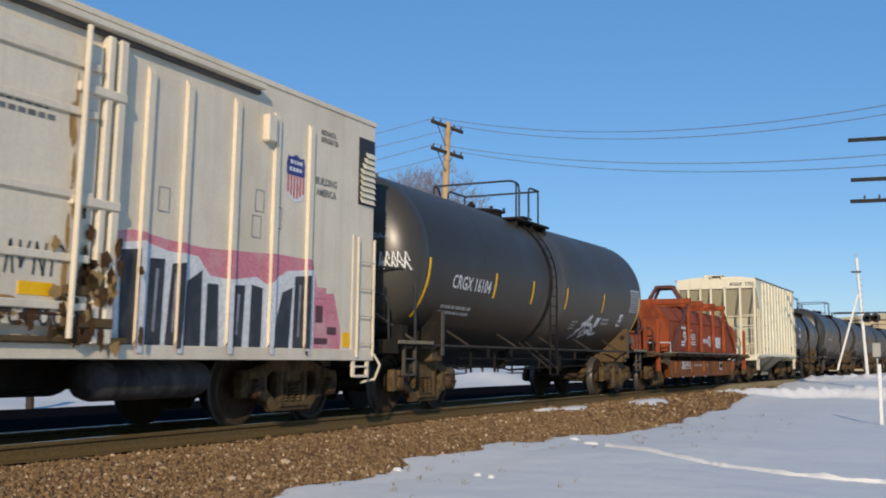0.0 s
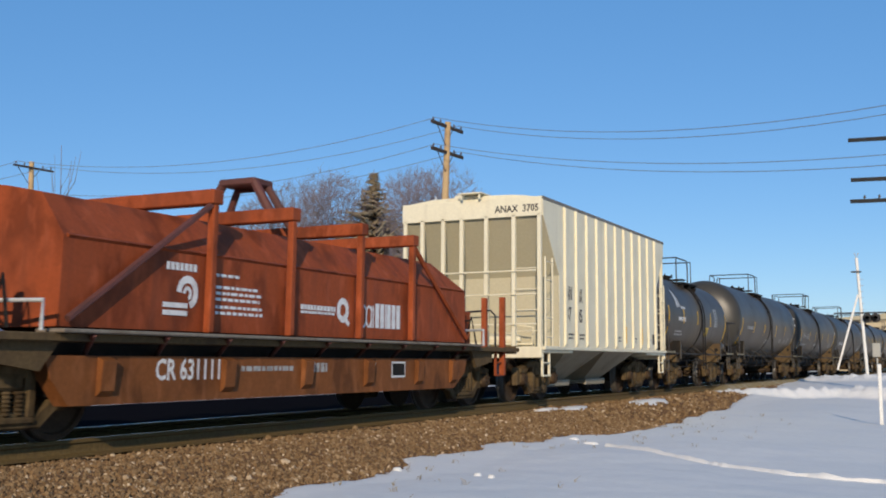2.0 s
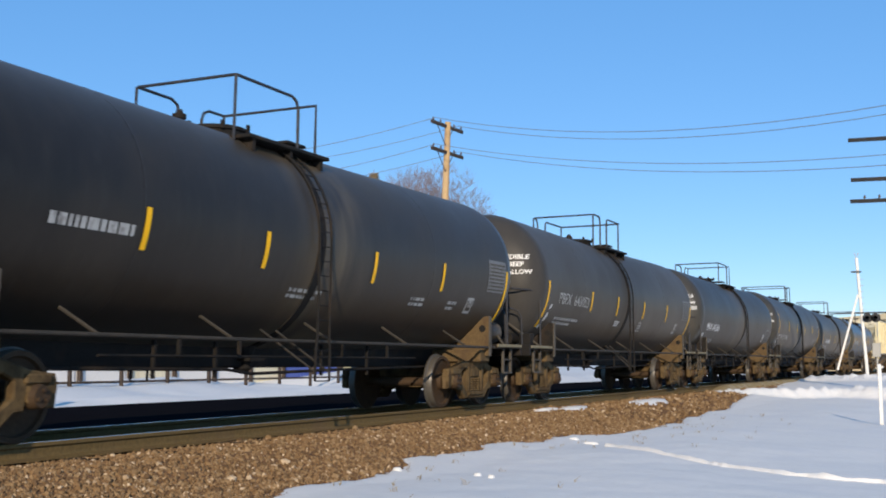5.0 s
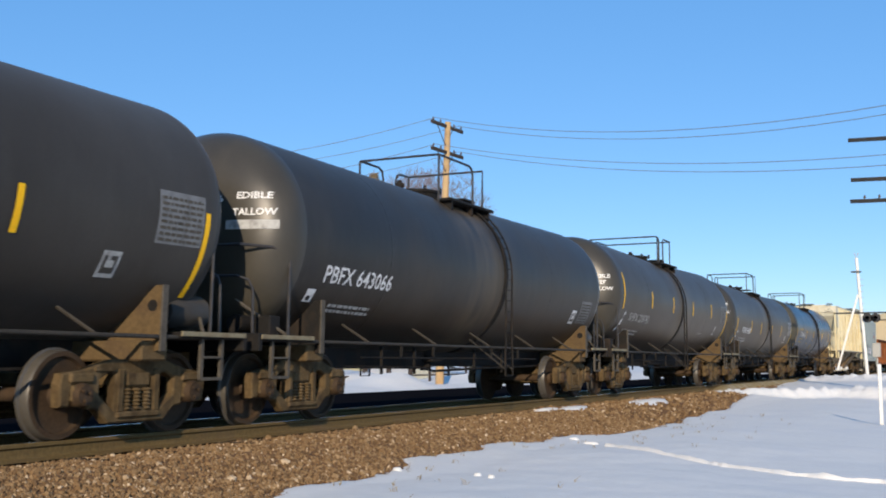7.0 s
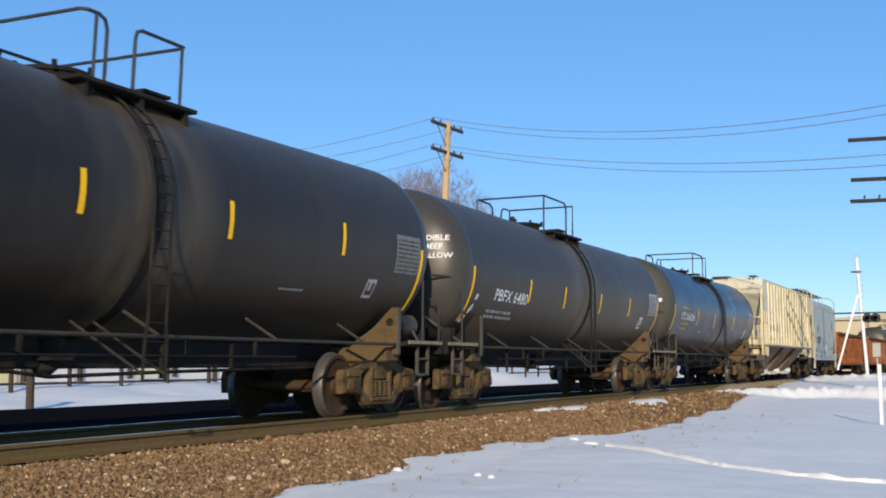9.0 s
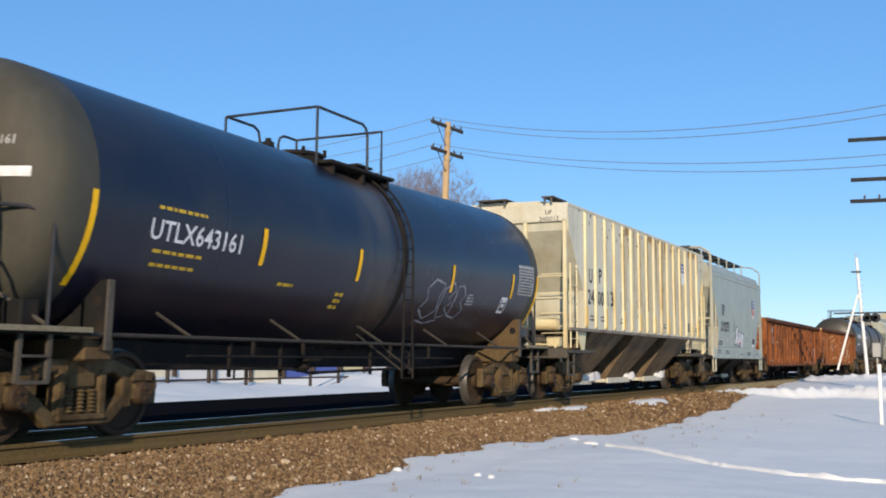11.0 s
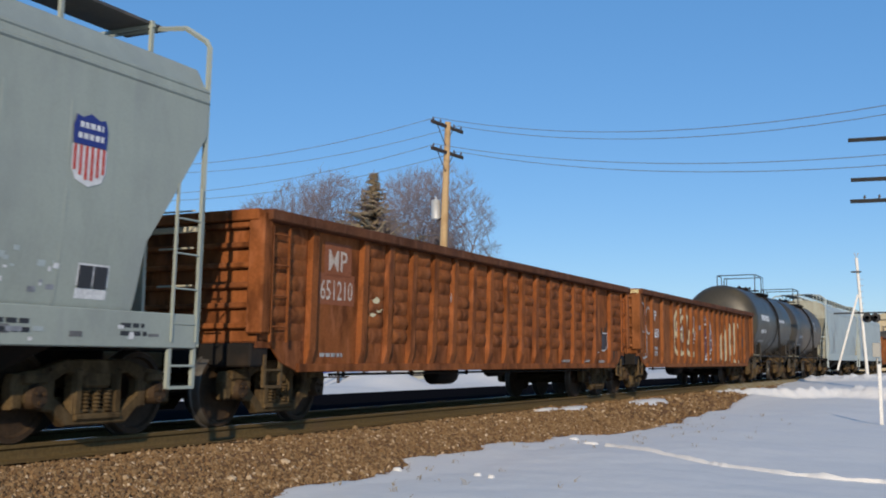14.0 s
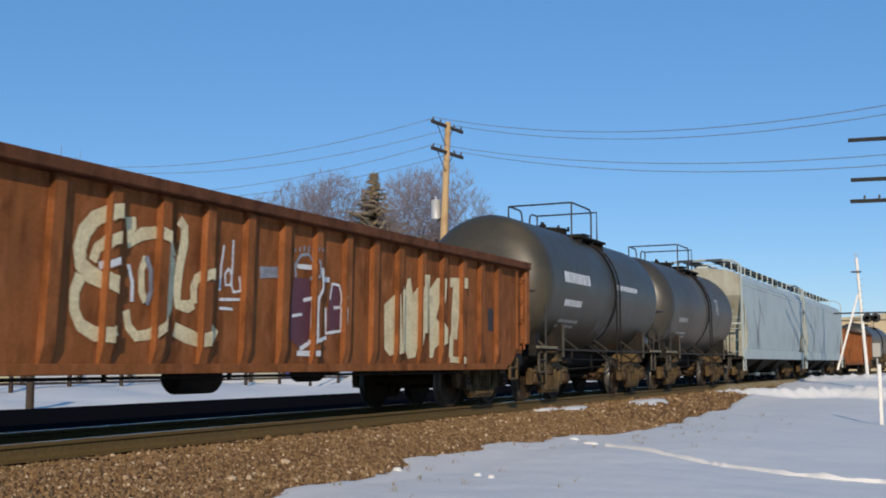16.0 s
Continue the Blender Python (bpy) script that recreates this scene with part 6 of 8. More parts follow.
def scatter_stones(name, count, y_span, u_span, size, seed):
    """Broken stones strewn over the bed, joined into one mesh."""
    rs = np.random.RandomState(seed)
    t = (1 + 5 ** 0.5) / 2
    ico = np.array([(-1, t, 0), (1, t, 0), (-1, -t, 0), (1, -t, 0), (0, -1, t), (0, 1, t), (0, -1, -t), (0, 1, -t), (t, 0, -1), (t, 0, 1), (-t, 0, -1), (-t, 0, 1)]) / 1.9
    tri = np.array([(0, 11, 5), (0, 5, 1), (0, 1, 7), (0, 7, 10), (0, 10, 11), (1, 5, 9), (5, 11, 4), (11, 10, 2), (10, 7, 6), (7, 1, 8), (3, 9, 4), (3, 4, 2), (3, 2, 6), (3, 6, 8), (3, 8, 9), (4, 9, 5), (2, 4, 11), (6, 2, 10), (8, 6, 7), (9, 8, 1)])
    y = y_span[0] + (y_span[1] - y_span[0]) * rs.rand(count) ** 1.25
    u = rs.uniform(u_span[0], u_span[1], count)
    keep = (u + bend_x(y)) < np.interp(y, EDGE_Y, EDGE_X) + 0.06 + 0.10 * rs.randn(count)
    y, u = y[keep], u[keep]
    n = len(y)
    z = np.array([bed_height(q) for q in u])
    r = size * rs.lognormal(0, 0.32, n)
    v = ico[None] * rs.uniform(0.6, 1.25, (n, 12, 1))
    v *= rs.uniform(0.6, 1.2, (n, 1, 3)) * r[:, None, None]
    a = rs.uniform(0, 6.283, n)
    b = rs.uniform(-0.6, 0.6, n)
    ca, sa, cb, sb = np.cos(a)[:, None], np.sin(a)[:, None], np.cos(b)[:, None], np.sin(b)[:, None]
    x1, y1, z1 = v[..., 0], v[..., 1] * cb - v[..., 2] * sb, v[..., 1] * sb + v[..., 2] * cb
    v = np.stack([x1 * ca - y1 * sa + (u + bend_x(y))[:, None], x1 * sa + y1 * ca + y[:, None], z1 + (z + r * 0.25)[:, None]], -1)
    f = (tri[None] + (np.arange(n) * 12)[:, None, None]).reshape(-1, 3)
    me_ = bpy.data.meshes.new(name)
    me_.from_pydata(v.reshape(-1, 3).tolist(), [], f.tolist())
    me_.materials.append(STONE)
    return tagged(new(name, me_), "broken brown and tan ballast stones beside the rail", "gravel", kind="stuff")


scatter_stones("gravel", 42000, (6.5, 24), (0.92, 3.9), 0.0175, 3)
scatter_stones("gravel", 8000, (22, 55), (0.95, 3.8), 0.032, 4)

# snow left on the stones
for cx, cy, w, l, sd in ((1.80, 29.0, 0.30, 1.9, 1), (1.55, 23.4, 0.22, 1.0, 2), (1.40, 22.2, 0.14, 0.7, 3)):
    r_ = random.Random(sd)
    ring, low = [], []
    for i in range(18):
        a = 2 * math.pi * i / 18
        q = r_.uniform(0.7, 1.15)
        low.append((cx + w * q * math.cos(a), cy + l * q * math.sin(a)))
    def bed_at(x, y):
        return bed_height(x - bend_x(y))
    sh = Shape().loft([[(x, y, bed_at(x, y) - 0.02) for x, y in low], [(cx + (x - cx) * 0.85, cy + (y - cy) * 0.85, bed_at(x, y) + 0.045) for x, y in low], [(cx + (x - cx) * 0.4, cy + (y - cy) * 0.4, bed_at(cx, cy) + 0.065) for x, y in low]])
    tagged(new("snow_patch", sh.mesh("snow_patch", SNOW, 60)), "thin patch of snow on the brown ballast", "snow", "snow patches")

# a trodden ridge of snow across the field
path = [(4.03, 17.48), (4.56, 17.02), (5.43, 16.24), (6.0, 15.77), (6.34, 15.55), (7.13, 15.05), (7.68, 14.9), (8.26, 14.86), (8.71, 14.67)]
sh = Shape()
rings = []
r_ = random.Random(12)
pts = []
for (a, b), (c, d) in zip(path[:-1], path[1:]):
    pts += [(a + (c - a) * i / 8, b + (d - b) * i / 8) for i in range(8)]
for i, (x, y) in enumerate(pts):
    z = snow_height(x, y)
    q_ = 0.8 + 0.5 * noise.noise((i * 0.21, 0.4, 7.0)) + 0.12 * r_.uniform(-1, 1)
    w, h = 0.055 * q_, 0.062 * q_
    dx, dy = 0.63, 0.77
    rings.append([(x - dx * w * 1.4, y - dy * w * 1.4, z - 0.02), (x - dx * w * 0.5, y - dy * w * 0.5, z + h), (x + dx * w * 0.5, y + dy * w * 0.5, z + h * 0.9), (x + dx * w * 1.6, y + dy * w * 1.6, z - 0.02)])
sh.loft(rings, closed=False, caps=False)
tagged(new("snow_ridge", sh.mesh("snow_ridge", SNOW, 70)), "narrow raised ridge of bright snow across the field", "snow")
for cx, cy, l in ((3.6, 18.0, 0.16), (3.2, 18.35, 0.10), (3.05, 12.1, 0.07), (2.95, 11.0, 0.05), (3.95, 12.4, 0.06), (4.2, 12.2, 0.05)):
    z = snow_height(cx, cy)
    low = [(cx - l, cy - 0.03), (cx - 0.4 * l, cy - 0.06), (cx + 0.5 * l, cy - 0.05), (cx + l, cy), (cx + 0.3 * l, cy + 0.06), (cx - 0.5 * l, cy + 0.07)]
    clod = Shape().loft([[(a, b, z - 0.015) for a, b in low], [(cx + 0.6 * (a - cx), cy + 0.6 * (b - cy), z + 0.035) for a, b in low]])
    tagged(new("snow_clod", clod.mesh("snow_clod", SNOW, 70)), "small clod of bright snow lying on the field", "snow", "snow clods")

# dirt packed against the rail where the road crosses
rings = []
for y, k in ((40.0, 0.0), (41.0, 0.7), (42.0, 1.0), (46, 1.0), (52, 1.0), (58, 1.0), (60, 0.3)):
    b = bend_x(y)
    rings.append([(b + u_, y, -0.24 + k * (h_ + 0.24) + 0.02 * noise.noise((u_ * 2, y, 4.0))) for u_, h_ in ((0.84, -0.03), (1.0, -0.01), (1.15, -0.04), (1.4, -0.22))] + [(b + 1.4, y, -0.4), (b + 0.84, y, -0.4)])
tagged(new("crossing_apron", Shape().loft(rings).mesh("crossing_apron", ROAD_DIRT)), "tan dirt packed beside the rail at the road crossing", "road", kind="structure")

# dry stalks through the snow
sh = Shape()
r_ = random.Random(21)
for i in range(70):
    y = r_.uniform(8, 30)
    x = float(np.interp(y, EDGE_Y, EDGE_X)) + abs(r_.gauss(0, 1.0)) + 0.1
    z = snow_height(x, y)
    for j in range(r_.randint(2, 6)):
        a, l = r_.uniform(0, 6.28), r_.uniform(0.02, 0.08)
        bx, by = x + r_.uniform(-0.05, 0.05), y + r_.uniform(-0.05, 0.05)
        sh.tube([(bx, by, z - 0.02), (bx + 0.3 * l * math.cos(a), by + 0.3 * l * math.sin(a), z + 0.6 * l), (bx + 0.9 * l * math.cos(a), by + 0.9 * l * math.sin(a), z + l * 0.9)], [0.004, 0.003, 0.001], 3)
tagged(new("dry_grass", sh.mesh("dry_grass", GRASS)), "dry grass stalks poking through the snow", "grass", kind="stuff")

# ---- track ----
track = thing("railway_track", "single railway track on dark wooden ties", "track", kind="structure")
prof = [(-0.075, -0.18), (0.075, -0.18), (0.075, -0.165), (0.022, -0.145), (0.012, -0.12), (0.012, -0.055), (0.036, -0.038), (0.037, -0.008), (0.028, 0.0), (-0.028, 0.0), (-0.037, -0.008), (-0.036, -0.038), (-0.012, -0.055), (-0.012, -0.12), (-0.022, -0.145), (-0.075, -0.165)]
ys = steps((-40, 60, 2), (60, 420, 15))
for side in (-0.755, 0.755):
    rings = [[(bend_x(y) + side + u, y, v) for u, v in prof] for y in ys]
    me = Shape().loft(rings).mesh("rail", [RAIL_RUST, RAIL_TOP])
    for p in me.polygons:
        if p.center.z > -0.006 and abs(p.normal.z) > 0.8:
            p.material_index = 1
    part("rail", me, None, track)
tie_me = Shape().box(-1.3, 1.3, -0.11, 0.11, -0.36, -0.185, 0.012).mesh("tie", TIE)
plate_me = Shape().box(-0.1, 0.1, -0.08, 0.08, -0.186, -0.172, 0.004).mesh("tie_plate", RAIL_RUST)
r_ = random.Random(4)
for i in range(130):
    y = -6 + i * 0.52
    t_ = part("tie", tie_me, None, track)
    t_.matrix_local = pose(bend_x(y) + r_.uniform(-0.04, 0.04), y + r_.uniform(-0.03, 0.03), r_.uniform(-0.01, 0.004), 0, 0, r_.uniform(-1, 1))
    for side in (-0.755, 0.755):
        part("tie_plate", plate_me, None, track, at=(bend_x(y) + side, y, 0))

# ---- poles and wires ----
def crossarm(parent, x, y, z, half, axis, pins, name="crossarm", thick=0.05, wood=ARM_WOOD):
    ax = Vector((math.cos(axis), math.sin(axis), 0))
    n = Vector((-ax.y, ax.x, 0))
    c = Vector((x, y, z))
    ring = []
    for d in (-half, half):
        ring.append([c + ax * d + n * a + Vector((0, 0, b)) for a, b in ((-0.045, -thick), (0.045, -thick), (0.045, thick), (-0.045, thick))])
    arm = part(name, Shape().loft(ring), wood, parent, "weathered dark wooden crossarm")
    for d in pins:
        q = c + ax * d
        part("insulator", Shape().lathe([(0.05, 0.012), (0.10, 0.02), (0.105, 0.045), (0.15, 0.05), (0.16, 0.035), (0.20, 0.035), (0.22, 0.01)], "z", 10, tuple(q)), INSULATOR, arm)
    return arm


def wire(a, b, sag, r=0.0145, n=26):
    """A hanging wire between two places."""
    a, b = Vector(a), Vector(b)
    pts = []
    for i in range(n + 1):
        t_ = i / n
        p = a.lerp(b, t_)
        p.z -= 4 * sag * t_ * (1 - t_)
        pts.append(p)
    ob = new("wire", Shape().tube(pts, r, 5).mesh("wire", WIRE))
    return tagged(ob, "thin overhead utility wire sagging between poles", "wire", "overhead wires")


POLE = (-11.05, 45.0)
pole = thing("utility_pole", "tan wooden utility pole with two crossarms", "pole", at=(0, 0, 0))
part("shaft", Shape().tube([(POLE[0] - 0.45, POLE[1], -0.8), (POLE[0] - 0.2, POLE[1], 5.8), (POLE[0] + 0.05, POLE[1], 11.45)], [0.19, 0.17, 0.13], 14), POLE_WOOD, pole, smooth=50)
ARM_AX = radians(85)
for z in (11.25, 10.08):
    crossarm(pole, POLE[0] + 0.02, POLE[1], z, 1.4, ARM_AX, (-1.25, -0.6, 0.6, 1.25), thick=0.07)
    for d in (-0.7, 0.7):
        part("arm_brace", Shape().tube([(POLE[0] + d * math.cos(ARM_AX), POLE[1] - 0.2 + d * math.sin(ARM_AX), z - 0.05), (POLE[0] + 0.0, POLE[1] - 0.18, z - 0.85)], 0.02, 5), ARM_WOOD, pole)
part("transformer", Shape().lathe([(7.16, 0.02), (7.17, 0.21), (7.92, 0.21), (7.95, 0.23), (7.99, 0.23), (8.04, 0.05)], "z", 18, (POLE[0] - 0.55, POLE[1], 0)).tube([(POLE[0] - 0.55, POLE[1], 8.0), (POLE[0] - 0.55, POLE[1], 8.16)], 0.04, 8), GALV, pole, "pale grey transformer can", smooth=40)
part("transformer_bracket", Shape().box(POLE[0] - 0.4, POLE[0] - 0.1, POLE[1] - 0.05, POLE[1] + 0.05, 7.1, 7.2), FRAME_DARK, pole)

POLE2 = (-35.2, 45.0)
pole_b = thing("utility_pole", "tan wooden utility pole with two crossarms, further along the line", "pole")
part("shaft", Shape().tube([(POLE2[0], POLE2[1], -0.8), (POLE2[0], POLE2[1], 5.8), (POLE2[0], POLE2[1], 11.6)], [0.19, 0.17, 0.13], 14), POLE_WOOD, pole_b, smooth=50)
for z in (11.25, 9.65):
    crossarm(pole_b, POLE2[0] + 0.15, POLE2[1], z, 1.3, ARM_AX, (-1.15, -0.6, 0.6, 1.15))
    for d in (-0.7, 0.7):
        part("arm_brace", Shape().tube([(POLE2[0] + d * math.cos(ARM_AX), POLE2[1] - 0.2 + d * math.sin(ARM_AX), z - 0.05), (POLE2[0], POLE2[1] - 0.18, z - 0.85)], 0.02, 5), ARM_WOOD, pole_b)

# the near line pole at the road, with three arms
NP = (7.55, 44.0)
near_pole = thing("utility_pole", "dark wooden line pole with three long crossarms", "pole")
part("shaft", Shape().tube([(NP[0], NP[1], -1.0), (NP[0], NP[1], 11.0)], [0.17, 0.12], 14), POLE_WOOD, near_pole, smooth=50)
for z, l in ((8.90, 1.80), (7.42, 1.76), (6.63, 1.81)):
    crossarm(near_pole, NP[0], NP[1] - 0.2, z, l, radians(8), (-l + 0.5, -l + 1.0, l - 0.5) if z < 7 else (), thick=0.068, wood=ARM_DARK)



# ---- wires of the tan pole ----
for d, z, right, sag, left in ((-1.05, 11.47, 10.95, 2.62, 14.2), (1.05, 11.47, 10.6, 2.5, 14.0), (-1.05, 10.30, 7.75, 1.9, 12.2), (1.05, 10.30, 7.35, 1.85, 11.9)):
    a = (POLE[0] + d * math.cos(ARM_AX), POLE[1] + d * math.sin(ARM_AX), z)
    wire(a, (24.0, 30.0, right), sag)
    wire(a, (POLE2[0] + 0.15 + d * math.cos(ARM_AX), POLE2[1] + d * math.sin(ARM_AX), 11.47 if z > 11 else 9.87), 1.05 if z > 11 else 1.0)
    wire((POLE2[0] + 0.15 + d * math.cos(ARM_AX), POLE2[1] + d * math.sin(ARM_AX), 11.47 if z > 11 else 9.87), (-60.0, 44.0, 11.4 if z > 11 else 9.8), 1.0)

# ---- crossing signal ----
SG = (4.72, 60.0)
sig = thing("crossing_signal", "white railway crossing signal mast with lowered lights", "signal")
part("mast", Shape().tube([(SG[0] + 0.25, SG[1], -0.45), (SG[0] - 0.07, SG[1], 6.0)], [0.085, 0.075], 12), MAST_WHITE, sig, smooth=50)
part("mast_base", Shape().lathe([(-0.35, 0.22), (0.02, 0.2), (0.2, 0.12)], "z", 12, (SG[0] + 0.24, SG[1], 0)), FRAME_DARK, sig)
part("finial", Shape().tube([(SG[0] - 0.15, SG[1], 6.25), (SG[0] - 0.07, SG[1], 5.95), (SG[0] + 0.03, SG[1], 6.25)], 0.03, 6), GALV, sig)
part("gate_arm", Shape().box(-0.05, 0.05, -0.03, 0.03, 0, 3.9, 0.01), MAST_WHITE, sig, "white slanting gate arm").matrix_local = pose(SG[0] - 1.16, SG[1] - 0.15, 0.42, 0, 16.5, 0)
part("light_arm", Shape().box(SG[0] - 1.25, SG[0] + 1.35, SG[1] - 0.08, SG[1] - 0.02, 3.20, 3.28, 0.01), SIGNAL_BLACK, sig)
for x in (0.34, 0.72):
    h = part("signal_head", Shape().lathe([(0.0, 0.23), (0.04, 0.23), (0.05, 0.12), (0.22, 0.10)], "y", 20, (SG[0] + x, SG[1] - 0.16, 2.98)).lathe([(-0.20, 0.125), (0.0, 0.125), (0.0, 0.11), (-0.2, 0.11)], "y", 16, (SG[0] + x, SG[1] - 0.16, 2.98)), SIGNAL_BLACK, sig)
    part("lens", Shape().lathe([(-0.01, 0.1), (-0.005, 0.1)], "y", 16, (SG[0] + x, SG[1] - 0.17, 2.98)), LENS_RED, h)
for i in range(6):
    part("mast_step", Shape().tube([(SG[0] - 0.02, SG[1] - 0.05, 3.4 + i * 0.3), (SG[0] + 0.22, SG[1] - 0.1, 3.4 + i * 0.3)], 0.015, 5), GALV, sig)
part("sign_plate", Shape().box(SG[0] - 0.35, SG[0] + 0.15, SG[1] - 0.12, SG[1] - 0.09, 5.25, 5.33), SIGNAL_BLACK, sig)
sh = thing("relay_cabinet", "pale grey relay cabinet on a post", "cabinet")
part("cabinet_body", Shape().box(SG[0] + 0.48, SG[0] + 0.86, SG[1] + 0.2, SG[1] + 0.5, 1.05, 1.75, 0.02), CABINET, sh)
part("cabinet_post", Shape().tube([(SG[0] + 0.68, SG[1] + 0.4, -0.2), (SG[0] + 0.68, SG[1] + 0.4, 1.02)], 0.05, 8), CABINET, sh)
fm = thing("signal_mast", "thin grey signal mast beyond the crossing", "mast")
part("mast", Shape().tube([(6.35, 78.0, -0.4), (6.3, 78.0, 6.4)], [0.08, 0.04], 8), GALV, fm)
part("sign_plate", Shape().box(6.05, 6.55, 77.9, 77.94, 4.2, 4.9, 0.01), CABINET, fm)
st = thing("marker_post", "short white marker post in the snow", "post")
part("post", Shape().box(7.40, 7.48, 28.0, 28.08, -0.95, 0.72, 0.01), MAST_WHITE, st)


# ---- trees ----
def bare_tree(label, x, y, height, seed, trunk=0.2, reach=4.0, low=0.36):
    """A leafless tree: limbs that fork again and again until they fill a rounded crown, fine twigs at their ends."""
    rs = np.random.RandomState(seed)
    tree = thing("bare_tree", label, "tree", "row of trees")
    base = height * low
    spots, parent = [np.array((x, y, -0.8 + (base + 0.8) * i / 6)) for i in range(7)], [0] + list(range(6))
    mid, tall = (base * 0.75 + height) / 2, (height - base * 0.75) / 2
    goals = []
    while len(goals) < 900:
        p = rs.uniform(-1, 1, 3)
        d = float(np.dot(p, p))
        if d < 1 and rs.rand() < 0.25 + 0.75 * d:
            goals.append(np.array((x + p[0] * reach * (0.85 + 0.3 * rs.rand()), y + p[1] * reach, mid + p[2] * tall)))
    goals.sort(key=lambda p: np.hypot(p[0] - x, p[1] - y) * 0.6 + p[2])
    ends = []
    for g in goals:
        at_ = np.array(spots[4:])
        away = np.linalg.norm(at_ - g, axis=1) + 2.6 * np.maximum(0, at_[:, 2] - g[2] + 0.45)
        k = 4 + int(np.argmin(away))
        a, far = spots[k], float(np.linalg.norm(spots[k] - g))
        n = max(1, int(far / 0.7))
        for i in range(1, n + 1):
            t_ = i / n
            q = a + (g - a) * t_ + np.array((0, 0, -0.10 * far * math.sin(math.pi * t_))) + rs.normal(0, 0.035, 3)
            spots.append(q)
            parent.append(k)
            k = len(spots) - 1
        ends.append(k)
    load = [0.0] * len(spots)
    for k in ends:
        load[k] += 1
    for k in range(len(spots) - 1, 0, -1):
        load[parent[k]] += load[k]
    boughs, twigs = Shape(), Shape()
    for k in range(1, len(spots)):
        r0, r1 = (trunk * max(0.038, math.sqrt(load[q] / len(ends))) for q in (parent[k], k))
        (boughs if load[k] > 12 else twigs).tube([spots[parent[k]], spots[k]], [min(r0, r1 * 1.5), r1], 6 if load[k] > 40 else (4 if load[k] > 4 else 3), cap=False)
    for k in ends:
        for i in range(6):
            d = rs.normal(0, 1, 3) + (spots[k] - np.array((x, y, mid))) * 0.25 + np.array((0, 0, 0.4))
            d *= rs.uniform(0.35, 0.95) / np.linalg.norm(d)
            q = spots[k] + d * 0.55 + rs.normal(0, 0.05, 3)
            twigs.tube([spots[k], q, spots[k] + d + rs.normal(0, 0.08, 3)], [0.010, 0.008, 0.005], 3, cap=False)
    part("trunk", boughs, BARK, tree)
    part("crown", twigs, TWIG, tree)
    return tree


bare_tree("leafless grey-brown deciduous tree with a round crown", -27.4, 80.0, 16.3, 3, 0.24, 4.4)
bare_tree("leafless deciduous tree with a broad crown", -30.6, 82.0, 16.6, 7, 0.22, 3.8)
bare_tree("leafless deciduous tree behind the track", -33.0, 87.0, 17.4, 11, 0.2, 3.8)
bare_tree("leafless deciduous tree with thin twigs", -36.2, 80.0, 16.5, 13, 0.2, 3.4)
bare_tree("leafless deciduous tree with thin twigs", -39.0, 82.0, 17.0, 15, 0.2, 3.4)
bare_tree("leafless small deciduous tree", -41.8, 82.0, 16.4, 17, 0.18, 3.2)
bare_tree("leafless small deciduous tree", -44.2, 80.0, 14.9, 19, 0.18, 2.8)


def conifer(x, y, height, seed):
    r_ = random.Random(seed)
    tree = thing("conifer", "dark brown-green spruce with a pointed top", "tree", "row of trees")
    part("trunk", Shape().tube([(x, y, -0.8), (x, y, height)], [0.26, 0.02], 8), BARK, tree)
    sh_ = Shape()
    z = 1.2
    while z < height - 0.1:
        t_ = 1 - z / height
        reach = min(4.6, 0.12 + 0.36 * (height - z) + 0.09 * (height - z) ** 2) * r_.uniform(0.85, 1.15)
        for j in range(int(11 + 26 * t_)):
            a = r_.uniform(0, 6.283)
            l = reach * r_.uniform(0.6, 1.1)
            droop = r_.uniform(0.1, 0.35)
            base = Vector((x, y, z + r_.uniform(-0.15, 0.15)))
            d = Vector((math.cos(a), math.sin(a), -droop)).normalized()
            side = Vector((-math.sin(a), math.cos(a), 0))
            m = max(3, int(l / 0.22))
            for i in range(m):
                p = base + d * l * (i + 0.6) / m + Vector((0, 0, 0.25 * l * ((i / m) ** 2)))
                w = 0.42 * (1 - 0.55 * i / m) * r_.uniform(0.7, 1.2)
                for sg in (-1, 1):
                    tip = p + d * 0.18 + side * sg * w + Vector((0, 0, r_.uniform(-0.16, 0.04)))
                    up = Vector((0, 0, 0.07))
                    sh_.add([p - d * 0.08, p + up, tip, p + d * 0.14], [(0, 1, 2), (1, 3, 2), (0, 2, 3)])
        z += 0.30
    part("crown", sh_, NEEDLE, tree)
    return tree


conifer(-33.5, 80.5, 16.6, 5)
conifer(-31.0, 88.0, 13.4, 6)
conifer(-34.9, 86.0, 13.2, 9)


